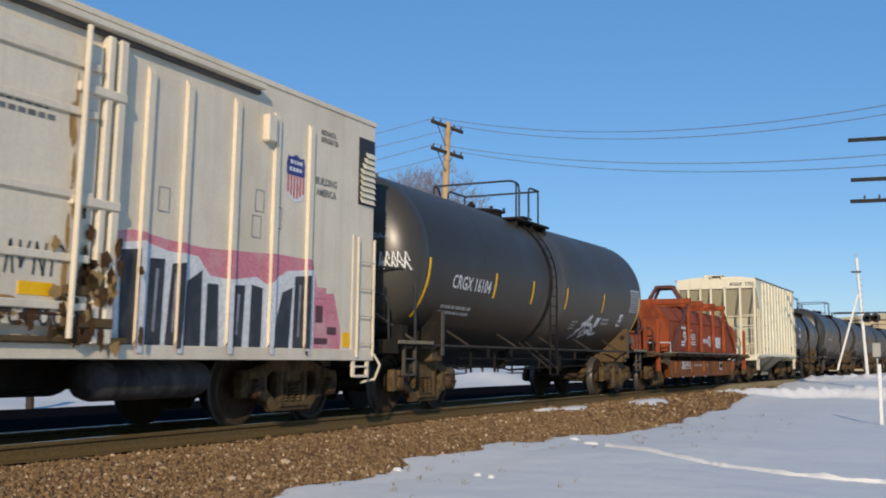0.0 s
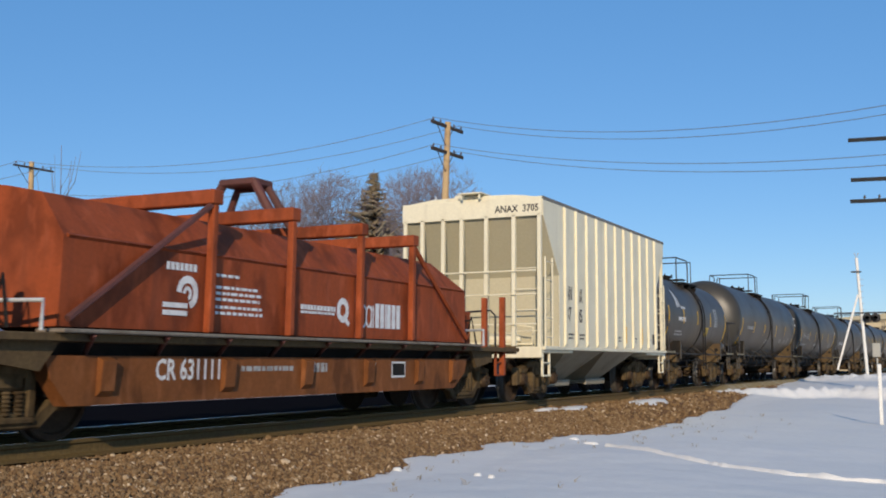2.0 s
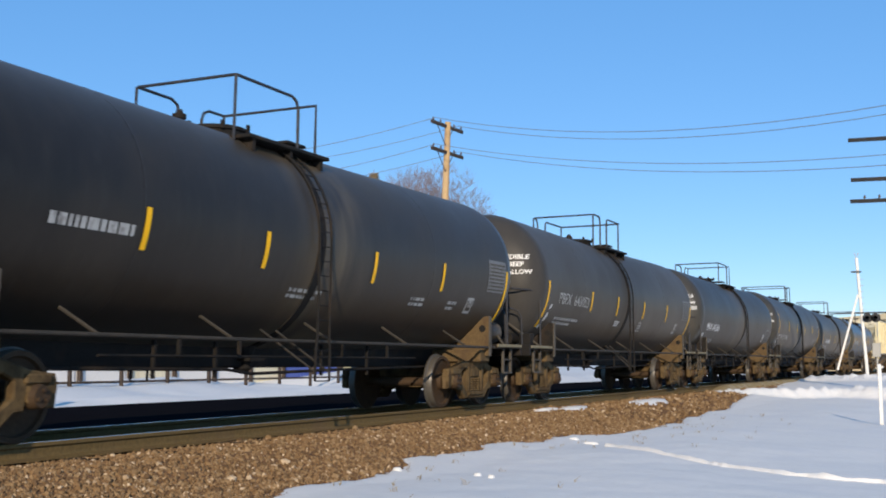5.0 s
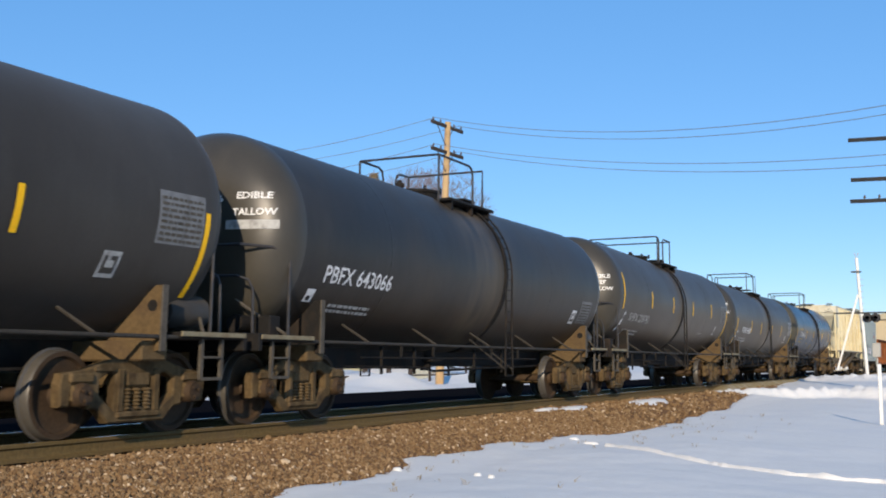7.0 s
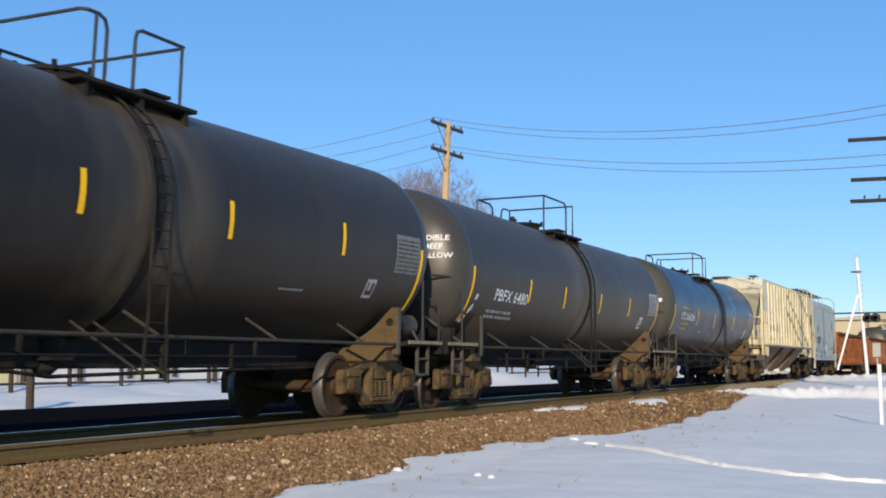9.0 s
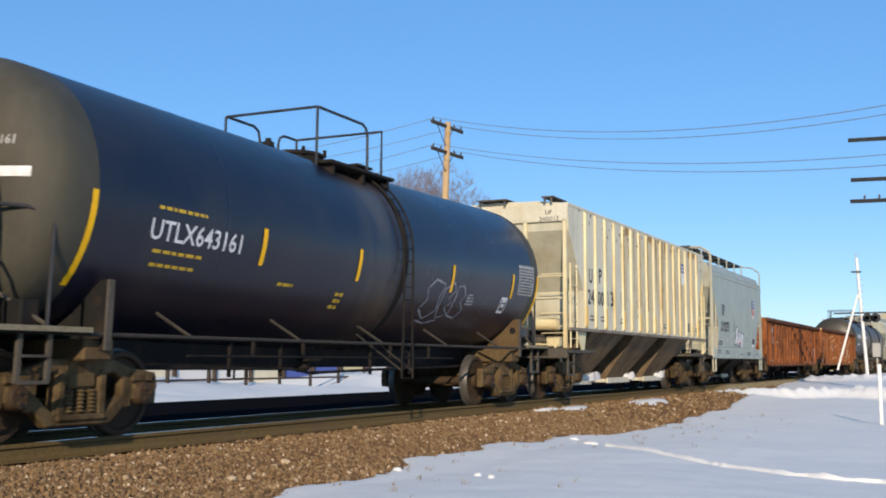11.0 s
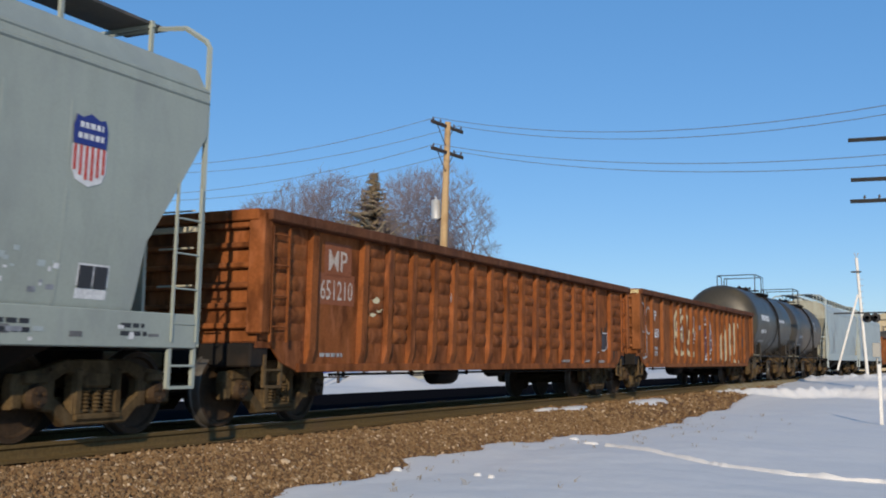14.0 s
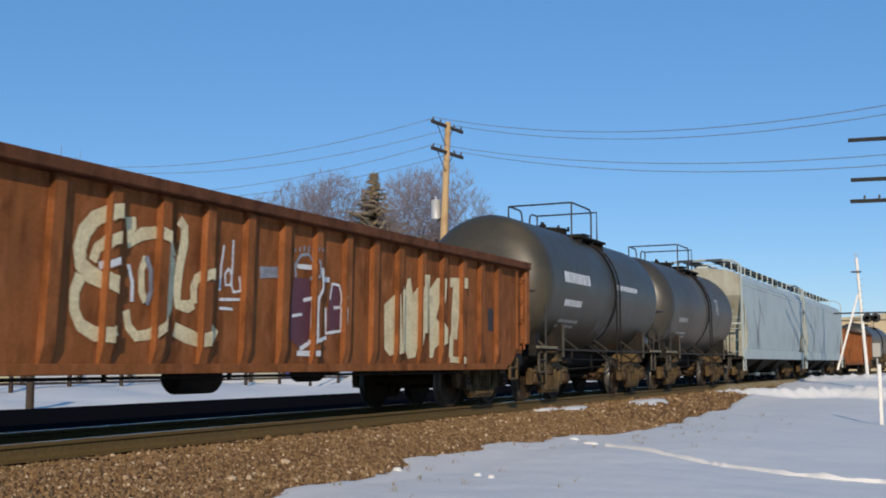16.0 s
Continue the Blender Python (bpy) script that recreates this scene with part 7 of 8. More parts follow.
# ---- buildings beyond the track ----
def long_house(label, x0, x1, y0, y1, z0, z1, roof_h, wall_m, roof_m, windows, doors=()):
    """A low building. Its long side faces the track; windows and doors: (along 0..1, width, sill, head)."""
    h = thing("building", label, "building", "buildings beyond the track")
    part("wall", Shape().box(x0, x1, y0, y1, z0, z1, 0.02), wall_m, h)
    mx = (x0 + x1) / 2
    o = [(x0 - 0.4, z1), (mx, z1 + roof_h), (x1 + 0.4, z1), (x1 + 0.4, z1 - 0.15), (x0 - 0.4, z1 - 0.15)]
    part("roof", Shape().prism(o, y0 - 0.4, y1 + 0.4, "y"), roof_m, h)
    for t_, w, a, b in windows:
        y = y0 + (y1 - y0) * t_
        wn = part("window", Shape().box(x1 + 0.0, x1 + 0.05, y - w / 2 - 0.08, y + w / 2 + 0.08, a - 0.08, b + 0.08, 0.01), WALL_WHITE, h)
        part("pane", Shape().box(x1 + 0.045, x1 + 0.06, y - w / 2, y + w / 2, a, b), WINDOW, wn)
    for t_, w, a, b in doors:
        y = y0 + (y1 - y0) * t_
        part("door", Shape().box(x1 + 0.0, x1 + 0.07, y - w / 2, y + w / 2, a, b, 0.01), WALL_TAN, h)
    return h


def sapling(x, y, height, seed):
    """A thin young tree with a few upright shoots."""
    r_ = random.Random(seed)
    tree = thing("sapling", "thin leafless young tree beyond the track", "tree", "young trees")
    part("trunk", Shape().tube([(x, y, -0.8), (x + 0.1, y, height * 0.5), (x, y, height)], [0.07, 0.05, 0.012], 6), TWIG, tree)
    for i in range(9):
        z = height * r_.uniform(0.45, 0.85)
        a = r_.uniform(0, 6.283)
        l = (height - z) * r_.uniform(0.5, 0.9) + 0.3
        p = [(x, y, z), (x + 0.3 * l * math.cos(a), y + 0.3 * l * math.sin(a), z + 0.45 * l), (x + 0.42 * l * math.cos(a), y + 0.42 * l * math.sin(a), z + l)]
        part("shoot", Shape().tube(p, [0.025, 0.018, 0.008], 5), TWIG, tree)


sapling(-36.0, 48.0, 13.1, 1)
sapling(-34.2, 48.5, 9.6, 2)
sapling(-36.9, 47.0, 8.6, 3)


def storage_row(label, x, y0, n, bay, h, tints):
    """A long low row of storage units with a door in each bay and posts between."""
    s_ = thing("storage_building", label, "building", "buildings beyond the track")
    y1 = y0 + n * bay
    part("wall", Shape().box(x - 3.0, x, y0, y1, -0.6, h, 0.02), WALL_WHITE, s_)
    o = [(x - 3.2, h), (x - 1.5, h + 0.35), (x + 0.35, h), (x + 0.35, h - 0.07), (x - 3.2, h - 0.07)]
    part("roof", Shape().prism(o, y0 - 0.2, y1 + 0.2, "y"), SNOW, s_)
    for k in range(n):
        y = y0 + k * bay
        part("door", Shape().box(x, x + 0.05, y + 0.22, y + bay - 0.22, -0.4, h - 0.3, 0.01), tints[(k * 5 + k // 3) % len(tints)], s_)
        part("post", Shape().box(x + 0.02, x + 0.16, y - 0.07, y + 0.07, -0.6, h - 0.05, 0.01), ARM_WOOD, s_)


storage_row("long low row of white and cream storage units", -18.6, 15.0, 17, 2.6, 1.95, (WALL_WHITE, CREAM, WALL_WHITE, DOOR_YELLOW, BLUE_TARP, CREAM))


long_house("low white-sided building beyond the track", -30, -24, 22, 40, -0.6, 2.6, 0.8, WALL_WHITE, SNOW, [(t_, 1.3, 0.6, 1.7) for t_ in (0.12, 0.3, 0.85)], [(0.5, 1.0, -0.5, 1.6)])
long_house("brick and tan shop building beyond the track", -31, -25, 44, 56, -0.6, 3.0, 0.6, WALL_BRICK, SNOW, [(t_, 1.6, 0.3, 1.8) for t_ in (0.2, 0.5, 0.8)])
long_house("low white building beyond the track", -33, -27, 60, 72, -0.6, 2.8, 0.7, WALL_WHITE, SNOW, [(t_, 1.2, 0.6, 1.7) for t_ in (0.25, 0.75)])
long_house("long tan warehouse with a pale metal roof", -6, 26, 150, 195, -0.5, 6.3, 1.3, WALL_TAN, ROOF_TAN, [])

# a rail fence along the far yard
fence = thing("fence", "dark post and rail fence beyond the track", "fence")
for i in range(26):
    y = 12 + i * 2.2
    part("post", Shape().box(-14.05, -13.95, y - 0.05, y + 0.05, -0.8, 0.95, 0.01), ARM_WOOD, fence)
for z in (0.30, 0.82):
    part("rail", Shape().box(-14.03, -13.98, 12, 67, z - 0.035, z + 0.035), ARM_WOOD, fence)
fp = thing("wooden_post", "short weathered wooden post beyond the track", "post")
part("post", Shape().tube([(-9.9, 19.5, -0.7), (-9.9, 19.5, 0.75)], 0.09, 10), ARM_WOOD, fp)


# ---- the train, from its head to its tail ----
gear_meshes()
rng = random.Random(77)
reefer_car("dirty white ribbed refrigerator car with sprayed lettering", -92.84)

TANK = dict(tc=11.6, half=6.42, R=1.45, zc=2.46)
data = [("panel", 9, 5.50, 2.06, 0.80, 0.58, WHITE_OLD), ("frame", "", 4.80, 1.70, 0.30, 0.32, WHITE)]
faded = [("panel", 8, 5.50, 2.06, 0.80, 0.58, FADED), ("frame", "", 4.80, 1.66, 0.28, 0.30, WHITE_OLD)]
tank_car("black tank car with yellow strips and white tags", -74.73, 11.15, 6.38, 1.46, 2.48, TANK_BLACK, (-3.5, -1.56, 0.52, 3.2), ladder_y=-0.55, ladder_w=0.20, dome_y=-0.44, rails=(-1.12, -0.82, -0.65, -0.09, -0.40, 0.56, -0.95),
         marks=data + [("text", "CRGX 16104", -5.35, 2.04, 1.65, 0.24, WHITE), ("bars", 2, -5.5, 1.62, 1.3, 0.22, WHITE_OLD), ("scrawl", "", 1.9, 1.38, 1.6, 0.66, SPRAY_WHITE), ("bars", 3, 1.36, 1.58, 0.42, 0.26, WHITE_OLD), ("bars", 2, 3.45, 1.72, 0.6, 0.2, WHITE_OLD),
                       ("head_tag", "", 0.86, 2.22, 0.46, 0.30, SPRAY_WHITE), ("head_tag", "", 0.60, 2.72, 0.42, 0.10, SPRAY_SILVER), ("bars", 1, -4.1 + 0.5, 2.1, 0.2, 0.2, WHITE_OLD), ], rng_seed=2, brake_end=1)
coil_car("rusty red coil car with a ribbed steel hood", -59.7)
c = ribbed_hopper("clean cream two-bay covered hopper with upright ribs", -46.75, 7.75, -4.97, 4.86, 4.09, 1.10,
                  [-3.62 + i * 0.744 for i in range(11)], (1.0, 0.36, 1.15), [(-3.3, -0.75), (-0.55, 2.0)],
                  (CREAM, CREAM, CREAM_END_SHADE, CREAM_SHADE_DIRT, CREAM_SHADE_DIRT, CREAM), (-1.5, -1.1, -0.62, -0.2, 0.35, 0.95, 1.5))
for txt, y, z, w, h in (("AN", -3.52, 2.10, 0.34, 0.30), ("AX", -2.78, 2.08, 0.32, 0.30), ("37", -3.53, 1.66, 0.32, 0.30), ("05", -2.79, 1.64, 0.32, 0.30)):
    uv, f = letters(txt, w, h)
    decal("lettering", uv, f, side_flat(1.578, y, z), LETTER_BLACK, c)
uv, f = letters("ANAX  3705", 0.95, 0.15)
decal("lettering", uv, f, end_flat(-5.005, 0.55, 3.82), LETTER_BLACK, c)
for y in (-3.4, -2.65, 0.2, 1.6, 3.0):
    decal("lettering", *bars([(0, 0.3, 0, 0.04), (0, 0.34, 0.08, 0.12)], rng), side_flat(1.578, y, 1.28), LETTER_BLACK, c)
for y in (0.844, 2.332):
    decal("reflective_strip", *rect(0, 0, 0.07, 0.42), side_flat(1.626, y - 0.035, 1.24), YELLOW, c, "yellow reflective strip")
decal("data_panel", *rect(0, 0, 0.2, 0.28), side_flat(1.578, 3.5, 1.25), LETTER_BLACK, c)

tank_car("short black tank car with a white emblem", -36.2, 5.8, 4.1, 1.30, 2.20, TANK_BLACK, (-2.2, -0.3, 1.6),
         marks=[("arrow", "", -3.0, 2.45, 0, 0, WHITE), ("bars", 1, -2.5, 2.42, 0.75, 0.14, WHITE), ("bars", 1, -2.9, 2.05, 1.0, 0.22, WHITE), ("bars", 2, -3.1, 1.62, 1.1, 0.2, WHITE_OLD), ("panel", 4, 0.9, 1.65, 0.5, 0.3, LETTER_YELLOW), ("panel", 6, 2.2, 2.0, 0.5, 0.6, WHITE_OLD)], rng_seed=4)
tank_car("long black weathered tank car with faded lettering", -23.18, shell=TANK_BLACK, ladder_y=-0.35, dome_y=-0.54, stripes=(-3.9, -1.63, 1.2, 3.58),
         marks=faded + [("bars", 1, -5.3, 2.1, 1.3, 0.22, WHITE_OLD), ("bars", 2, -0.9, 1.68, 0.9, 0.18, WHITE_OLD), ("bars", 2, 2.6, 1.72, 0.7, 0.18, WHITE_OLD), ("bars", 2, 4.0, 1.7, 0.4, 0.2, WHITE_OLD)], rng_seed=5, **TANK)
beef = [("head", "EDIBLE", 0.74, 2.88, 0.44, 0.095, WHITE), ("head", "BEEF", 0.80, 2.73, 0.29, 0.095, WHITE), ("head", "TALLOW", 0.70, 2.57, 0.55, 0.095, WHITE)]
tank_car("grey weathered tank car with faded white lettering", -8.06, shell=TANK_GREY, ladder_y=-0.40, dome_y=-0.05, rails=(-1.25, -1.30, -0.71, -0.16, -0.38, 0.97, -0.80), stripes=(-3.43, -1.35, 1.08, 3.53),
         marks=faded + beef + [("text", "PBFX  643053", -5.64, 2.04, 2.0, 0.24, WHITE_OLD), ("bars", 2, -5.6, 1.62, 1.6, 0.22, WHITE_OLD), ("bars", 3, -1.3, 1.74, 0.45, 0.16, WHITE), ("bars", 4, 0.85, 1.66, 0.4, 0.3, WHITE_OLD), ("blots", "", -6.15, 1.55, 0, 0, SPRAY_WHITE)], rng_seed=6, **TANK)
tank_car("black weathered tank car with white lettering", 6.87, shell=TANK_SATIN, ladder_y=0.62, stripes=(), arcs=(False, False),
         marks=[("head", "643066", -0.02, 2.84, 0.58, 0.10, WHITE), ("head", "EDIBLE", 0.74, 2.88, 0.44, 0.09, WHITE), ("head", "TALLOW", 0.70, 2.66, 0.55, 0.095, WHITE), ("head_bar", "", 0.62, 2.48, 0.66, 0.12, WHITE_OLD), ("text", "PBFX 643066", -5.80, 1.87, 1.95, 0.25, WHITE), ("bars", 2, -5.4, 1.50, 1.7, 0.18, WHITE_OLD),
                ("panel", 7, 5.33, 1.68, 0.70, 0.52, FADED), ("frame", "", 4.83, 1.66, 0.30, 0.32, WHITE), ("panel", 1, -6.07, 1.60, 0.2, 0.2, WHITE)], rng_seed=7, **TANK)
tank_car("dark tank car with yellow strips and faded lettering", 21.88, shell=TANK_BLACK, ladder_y=-0.10, rails=(-0.72, -0.52, -0.34, 0.13, -0.15, 1.04, -1.25), stripes=(-3.66, -1.27, 1.22, 3.89), stripe_z=(2.2, 2.65), arc_z=(2.05, 2.95), fall=(0.0, 0.09),
         marks=faded + [("head", t_, x_ + 0.04, z_ - 0.10, w_, h_, m_) for _, t_, x_, z_, w_, h_, m_ in beef] + [("head", "208741", -0.04, 2.70, 0.60, 0.10, LETTER_CREAM), ("text", "SHPX 208741", -5.58, 1.79, 1.88, 0.22, WHITE_OLD), ("bars", 2, -5.6, 1.46, 1.7, 0.20, WHITE_OLD), ("bars", 1, 2.6, 1.68, 0.8, 0.05, WHITE_OLD), ("blots", "", -6.15, 1.55, 0, 0, SPRAY_WHITE)], rng_seed=8, **TANK)
tank_car("black tank car with yellow strips and white lettering", 36.73, shell=TANK_BLACK, stripes=(-3.54, -1.43, 1.13, 3.6),
         marks=data + beef + [("text", "PBFX 6480", -5.25, 1.93, 1.65, 0.23, WHITE), ("bars", 2, -5.4, 1.62, 1.5, 0.22, WHITE_OLD), ("blots", "", -6.15, 1.55, 0, 0, SPRAY_WHITE)], rng_seed=9, **TANK)
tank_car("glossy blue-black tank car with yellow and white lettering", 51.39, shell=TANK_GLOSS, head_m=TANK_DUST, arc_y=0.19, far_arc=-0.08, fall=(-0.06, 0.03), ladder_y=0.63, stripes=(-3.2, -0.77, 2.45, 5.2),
         marks=data + [("text", "UTLX643161", -5.33, 2.07, 1.66, 0.23, WHITE), ("bars", 1, -5.28, 2.40, 1.05, 0.07, LETTER_YELLOW), ("bars", 1, -5.25, 1.94, 1.1, 0.07, LETTER_YELLOW), ("bars", 1, -5.22, 1.80, 1.1, 0.07, LETTER_YELLOW),
                       ("bars", 1, -2.7, 1.78, 0.5, 0.08, LETTER_YELLOW), ("bars", 3, -1.2, 1.58, 0.3, 0.3, LETTER_YELLOW), ("bubble", "", 1.5, 1.50, 1.7, 0.75, SPRAY_SILVER), ("bars", 4, 3.2, 1.8, 0.36, 0.22, WHITE_OLD), ("head_bar", "", 0.62, 2.50, 0.60, 0.10, WHITE), ("head", "UTLX 643161", 0.42, 2.82, 0.62, 0.10, WHITE_OLD)], rng_seed=10, **TANK)
c = ribbed_hopper("weathered cream three-bay covered hopper with rust runs", 66.34, 11.27, -6.88, 6.52, 4.16, 1.52,
                  [-5.72 + i * 0.74 for i in range(16)], (1.05, 0.55, 1.25), [(-5.0, -2.35), (-1.5, 0.95), (1.95, 4.5)],
                  (HOPPER_TAN, HOPPER_RIB, END_CREAM, HOPPER_FUNNEL, GATE_PALE, FRAME_GREY), (-1.5, -0.6, 0.61, 1.5), boards=((-0.45, 0.25), (1.05, 1.32)), board_m=ROOF_DARK, lean=-0.45)
for txt, y, z, w, h in (("U", -5.45, 2.55, 0.26, 0.34), ("P", -4.70, 2.60, 0.22, 0.33), ("24", -5.55, 2.08, 0.48, 0.34), ("00", -4.80, 2.08, 0.46, 0.34), ("1", -4.08, 2.10, 0.09, 0.36), ("3", -3.80, 2.10, 0.24, 0.36)):
    uv, f = letters(txt, w, h)
    decal("lettering", uv, f, side_flat(1.578, y, z), LETTER_BLACK, c)
uv, f = letters("UP", 0.15, 0.10, 0.0)
decal("lettering", uv, f, end_flat(-6.915, 1.08, 3.95), LETTER_BLACK, c)
uv, f = letters("240013", 0.44, 0.10, 0.0)
decal("lettering", uv, f, end_flat(-6.915, 0.94, 3.81), LETTER_BLACK, c)
for y, z, w in ((-3.3, 0.40, 0.30), (-3.0, 0.42, 0.34), (0.25, 0.40, 0.22), (3.4, 0.40, 0.22)):
    top_ = [(0.86 + 0.11 * math.cos(a), y + w * math.cos(a + 0.6), z + 0.16 * abs(math.sin(a * 1.5 + 0.3))) for a in [i * 0.785 for i in range(8)]]
    part("gate_snow", Shape().loft([[(px_ * 0.98, y + (py_ - y) * 1.25, z - 0.05) for px_, py_, _ in top_], top_]), SNOW, c, "snow caught on the outlet gate", smooth=60)
for x in (1.50, -1.50):
    part("corner_gusset", Shape().prism([(-6.1, 1.46), (-5.5, 1.46), (-5.5, 1.40), (-5.62, 1.06), (-5.78, 1.06)], x - 0.015, x + 0.015), HOPPER_RIB, c)
part("brake_cylinder", Shape().lathe([(-0.28, 0.10), (-0.25, 0.14), (0.2, 0.14), (0.26, 0.05)], "x", 16, (1.0, -6.55, 1.62)).box(1.0, 1.3, -6.7, -6.4, 1.12, 1.34, 0.03).tube([(0.4, -6.6, 1.2), (1.2, -6.7, 1.15), (1.35, -6.7, 0.8)], 0.03, 6), HOPPER_RIB, c, "cream brake cylinder", smooth=40)
for y in [-5.72 + i * 0.74 for i in (0, 2, 4, 6, 8, 10, 12, 15)]:
    decal("reflective_strip", *rect(0, 0, 0.075, 0.47), side_flat(1.626, y - 0.037, 1.56), YELLOW, c, "yellow reflective strip")
shield(c, side_flat(1.578, 3.36, 3.05), 0.44, 0.66, faded=True)
for k in range(60):
    y, z = rng.uniform(-6.5, 6.3), 4.12 - abs(rng.gauss(0, 0.28))
    r0 = rng.uniform(0.012, 0.045)
    o = [(r0 * rng.uniform(0.6, 1.2) * math.cos(a), r0 * rng.uniform(0.7, 1.5) * math.sin(a)) for a in [i * 0.7 for i in range(9)]]
    decal("rust_spot", o, [tuple(range(9))], side_flat(1.576, y, z), RUST_SPOT, c)
decal("data_panel", *rect(0, 0, 0.22, 0.26), side_flat(1.578, 4.12, 1.69), LETTER_BLACK, c)
for i in range(4, 16):
    # tan weathering that fills the panels between the posts towards one end
    y, n_ = -5.72 + i * 0.74 + 0.08, 9
    left = [(rng.uniform(0.0, 0.07), 2.5 * k / n_) for k in range(n_ + 1)]
    right = [(0.58 - rng.uniform(0.0, 0.09 if i > 6 else 0.30), 2.5 * k / n_) for k in range(n_, -1, -1)]
    quads = [(k, 2 * n_ + 1 - k, 2 * n_ - k, k + 1) for k in range(n_)]
    if i < 15:
        decal("tan_stain", left + right, quads, side_flat(1.5745, y, 1.58), STAIN_TAN, c)
for i, (a, l, w) in enumerate(((0.3, 0.30, 0.45), (1.0, 0.7, 0.10), (1.3, 0.22, 0.5), (2.05, 0.4, 0.22), (2.8, 0.25, 0.4), (3.55, 0.3, 0.2), (-2.05, 1.7, 0.09), (-1.9, 0.3, 0.35), (4.9, 0.3, 0.3), (-2.9, 0.35, 0.2), (5.5, 0.25, 0.4))):
    # ragged brown along the eave
    o = [(0, 0), (w, 0)] + [(w * (1 - k / 6), -l * rng.uniform(0.25, 1.0)) for k in range(7)]
    decal("rust_stain", o, [tuple(range(9))], side_flat(1.5757, a - 0.6, 4.13), RUST_RUN, c)
for y in (-2.76, -1.28, -0.54, 0.94, 2.42, 3.16):
    decal("rust_stain", *rect(-0.055, 2.0 + 0.25 * (y % 1.0), rng.uniform(-0.02, 0.03), 4.05), side_flat(1.6262, y, 0), RUST_RUN, c)
for y0_, y1_ in ((-5.0, -2.35), (-1.5, 0.95), (1.95, 4.5)):
    # rusty strip up the corner of each outlet
    m_ = (y0_ + y1_) / 2 - 0.45
    low, out = Vector((0.708, m_ - 0.32 * (y1_ - y0_), 0.40)), Vector((1.508, y0_, 1.47))
    rows_ = [(low.lerp(out, k / 8), rng.uniform(0.14, 0.22) + 0.5 * (1 - k / 8) ** 2) for k in range(8)]
    verts_ = [tuple(p) for p, _ in rows_] + [(p.x, p.y + w, p.z) for p, w in rows_]
    part("rust_stain", Shape().add(verts_, [(k, k + 8, k + 9, k + 1) for k in range(7)]), FUNNEL_RUST, c)
for i in range(16):
    # rust that has run down beside and over the posts
    y0_ = -5.72 + i * 0.74
    if i < 5 or rng.random() < 0.15:
        continue
    y, l, w = y0_ + rng.choice((-0.07, 0.09, 0.3)), rng.uniform(0.9, 2.2), rng.uniform(0.05, 0.12)
    run_ = [(0, 0), (w, 0), (w * 0.8, -0.45 * l), (w * 0.55, -l), (w * 0.25, -0.9 * l), (w * 0.1, -0.4 * l)]
    decal("rust_stain", run_, [tuple(range(6))], side_flat(1.5755, y, 4.12), RUST_RUN, c)
    if i % 3 == 0:
        decal("rust_stain", *rect(-0.04, 2.6 + 0.3 * (i % 4), 0.02, 4.05), side_flat(1.6265, y0_, 0), RUST_RUN, c)
for pts, y, z in (([(0, 0), (0.02, 0.55), (0.25, 0.58)], -3.62, 2.0), ([(0, 0.5), (0.12, 0), (0.28, 0.55)], -2.9, 1.95), ([(0.3, 0.55), (0, 0.4), (0.28, 0.2), (0, 0.0)], -1.5, 1.9), ([(0, 0), (0.05, 0.6), (0.3, 0.5)], -0.7, 1.85), ([(0.28, 0.5), (0.02, 0.3), (0.3, 0)], 0.05, 1.9)):
    decal("spray_tag", *stroke(pts, 0.05), side_flat(1.5765, y, z), GHOST, c)
for y in (-5.4, -4.6, -3.0, 1.2, 5.1):
    decal("lettering", *bars([(0, 0.32, 0, 0.04), (0.03, 0.3, 0.08, 0.12)], rng), side_flat(1.577, y, 1.72), LETTER_BLACK, c)
uv, f = stroke([(0, 0), (0.02, 0.5), (0.22, 0.52), (0.3, 0.1), (0.42, 0.5)], 0.035)
decal("spray_tag", uv, f, side_flat(1.577, -3.0, 1.95), SPRAY_SILVER, c)

c = smooth_hopper("smooth grey two-bay covered hopper with painted patches", 78.75, 7.2, 4.55, (HOPPER_GREY, END_CREAM, FRAME_DARK), 2)
XS = 1.562


def bulge(y0, z0, lift=0.005):
    """The curved side of the smooth hopper."""
    return lambda u, v: (float(np.interp(z0 + v, (1.05, 1.5, 2.0, 2.5, 3.1), (1.44, 1.50, 1.545, 1.56, 1.555))) + lift, y0 + u, z0 + v)


for txt, y, z, w, h in (("UP", -3.16, 2.38, 0.50, 0.40), ("219273", -3.25, 1.83, 1.38, 0.37)):
    uv, f = letters(txt, w, h, 0.045)
    decal("lettering", uv, f, bulge(y, z), LETTER_BLACK, c, bend=0.1)
uv, f = letters("UP 219273", 0.75, 0.10)
decal("lettering", uv, f, end_flat(-4.565, 0.22, 4.02), LETTER_BLACK, c)
shield(c, side_flat(XS + 0.004, 2.44, 2.46), 0.48, 0.72)
for y in (-1.75, -0.35, 0.55, 1.55, 2.42):
    ridge = [[bulge(y - 0.03, z, 0.0)(0, 0), bulge(y, z, 0.004)(0, 0), bulge(y + 0.03, z, 0.0)(0, 0)] for z in (1.19, 1.5, 1.8, 2.1, 2.4, 2.7, 3.1, 3.29)]
    part("side_seam", Shape().loft(ridge, closed=False, caps=False), HOPPER_GREY, c, smooth=60)
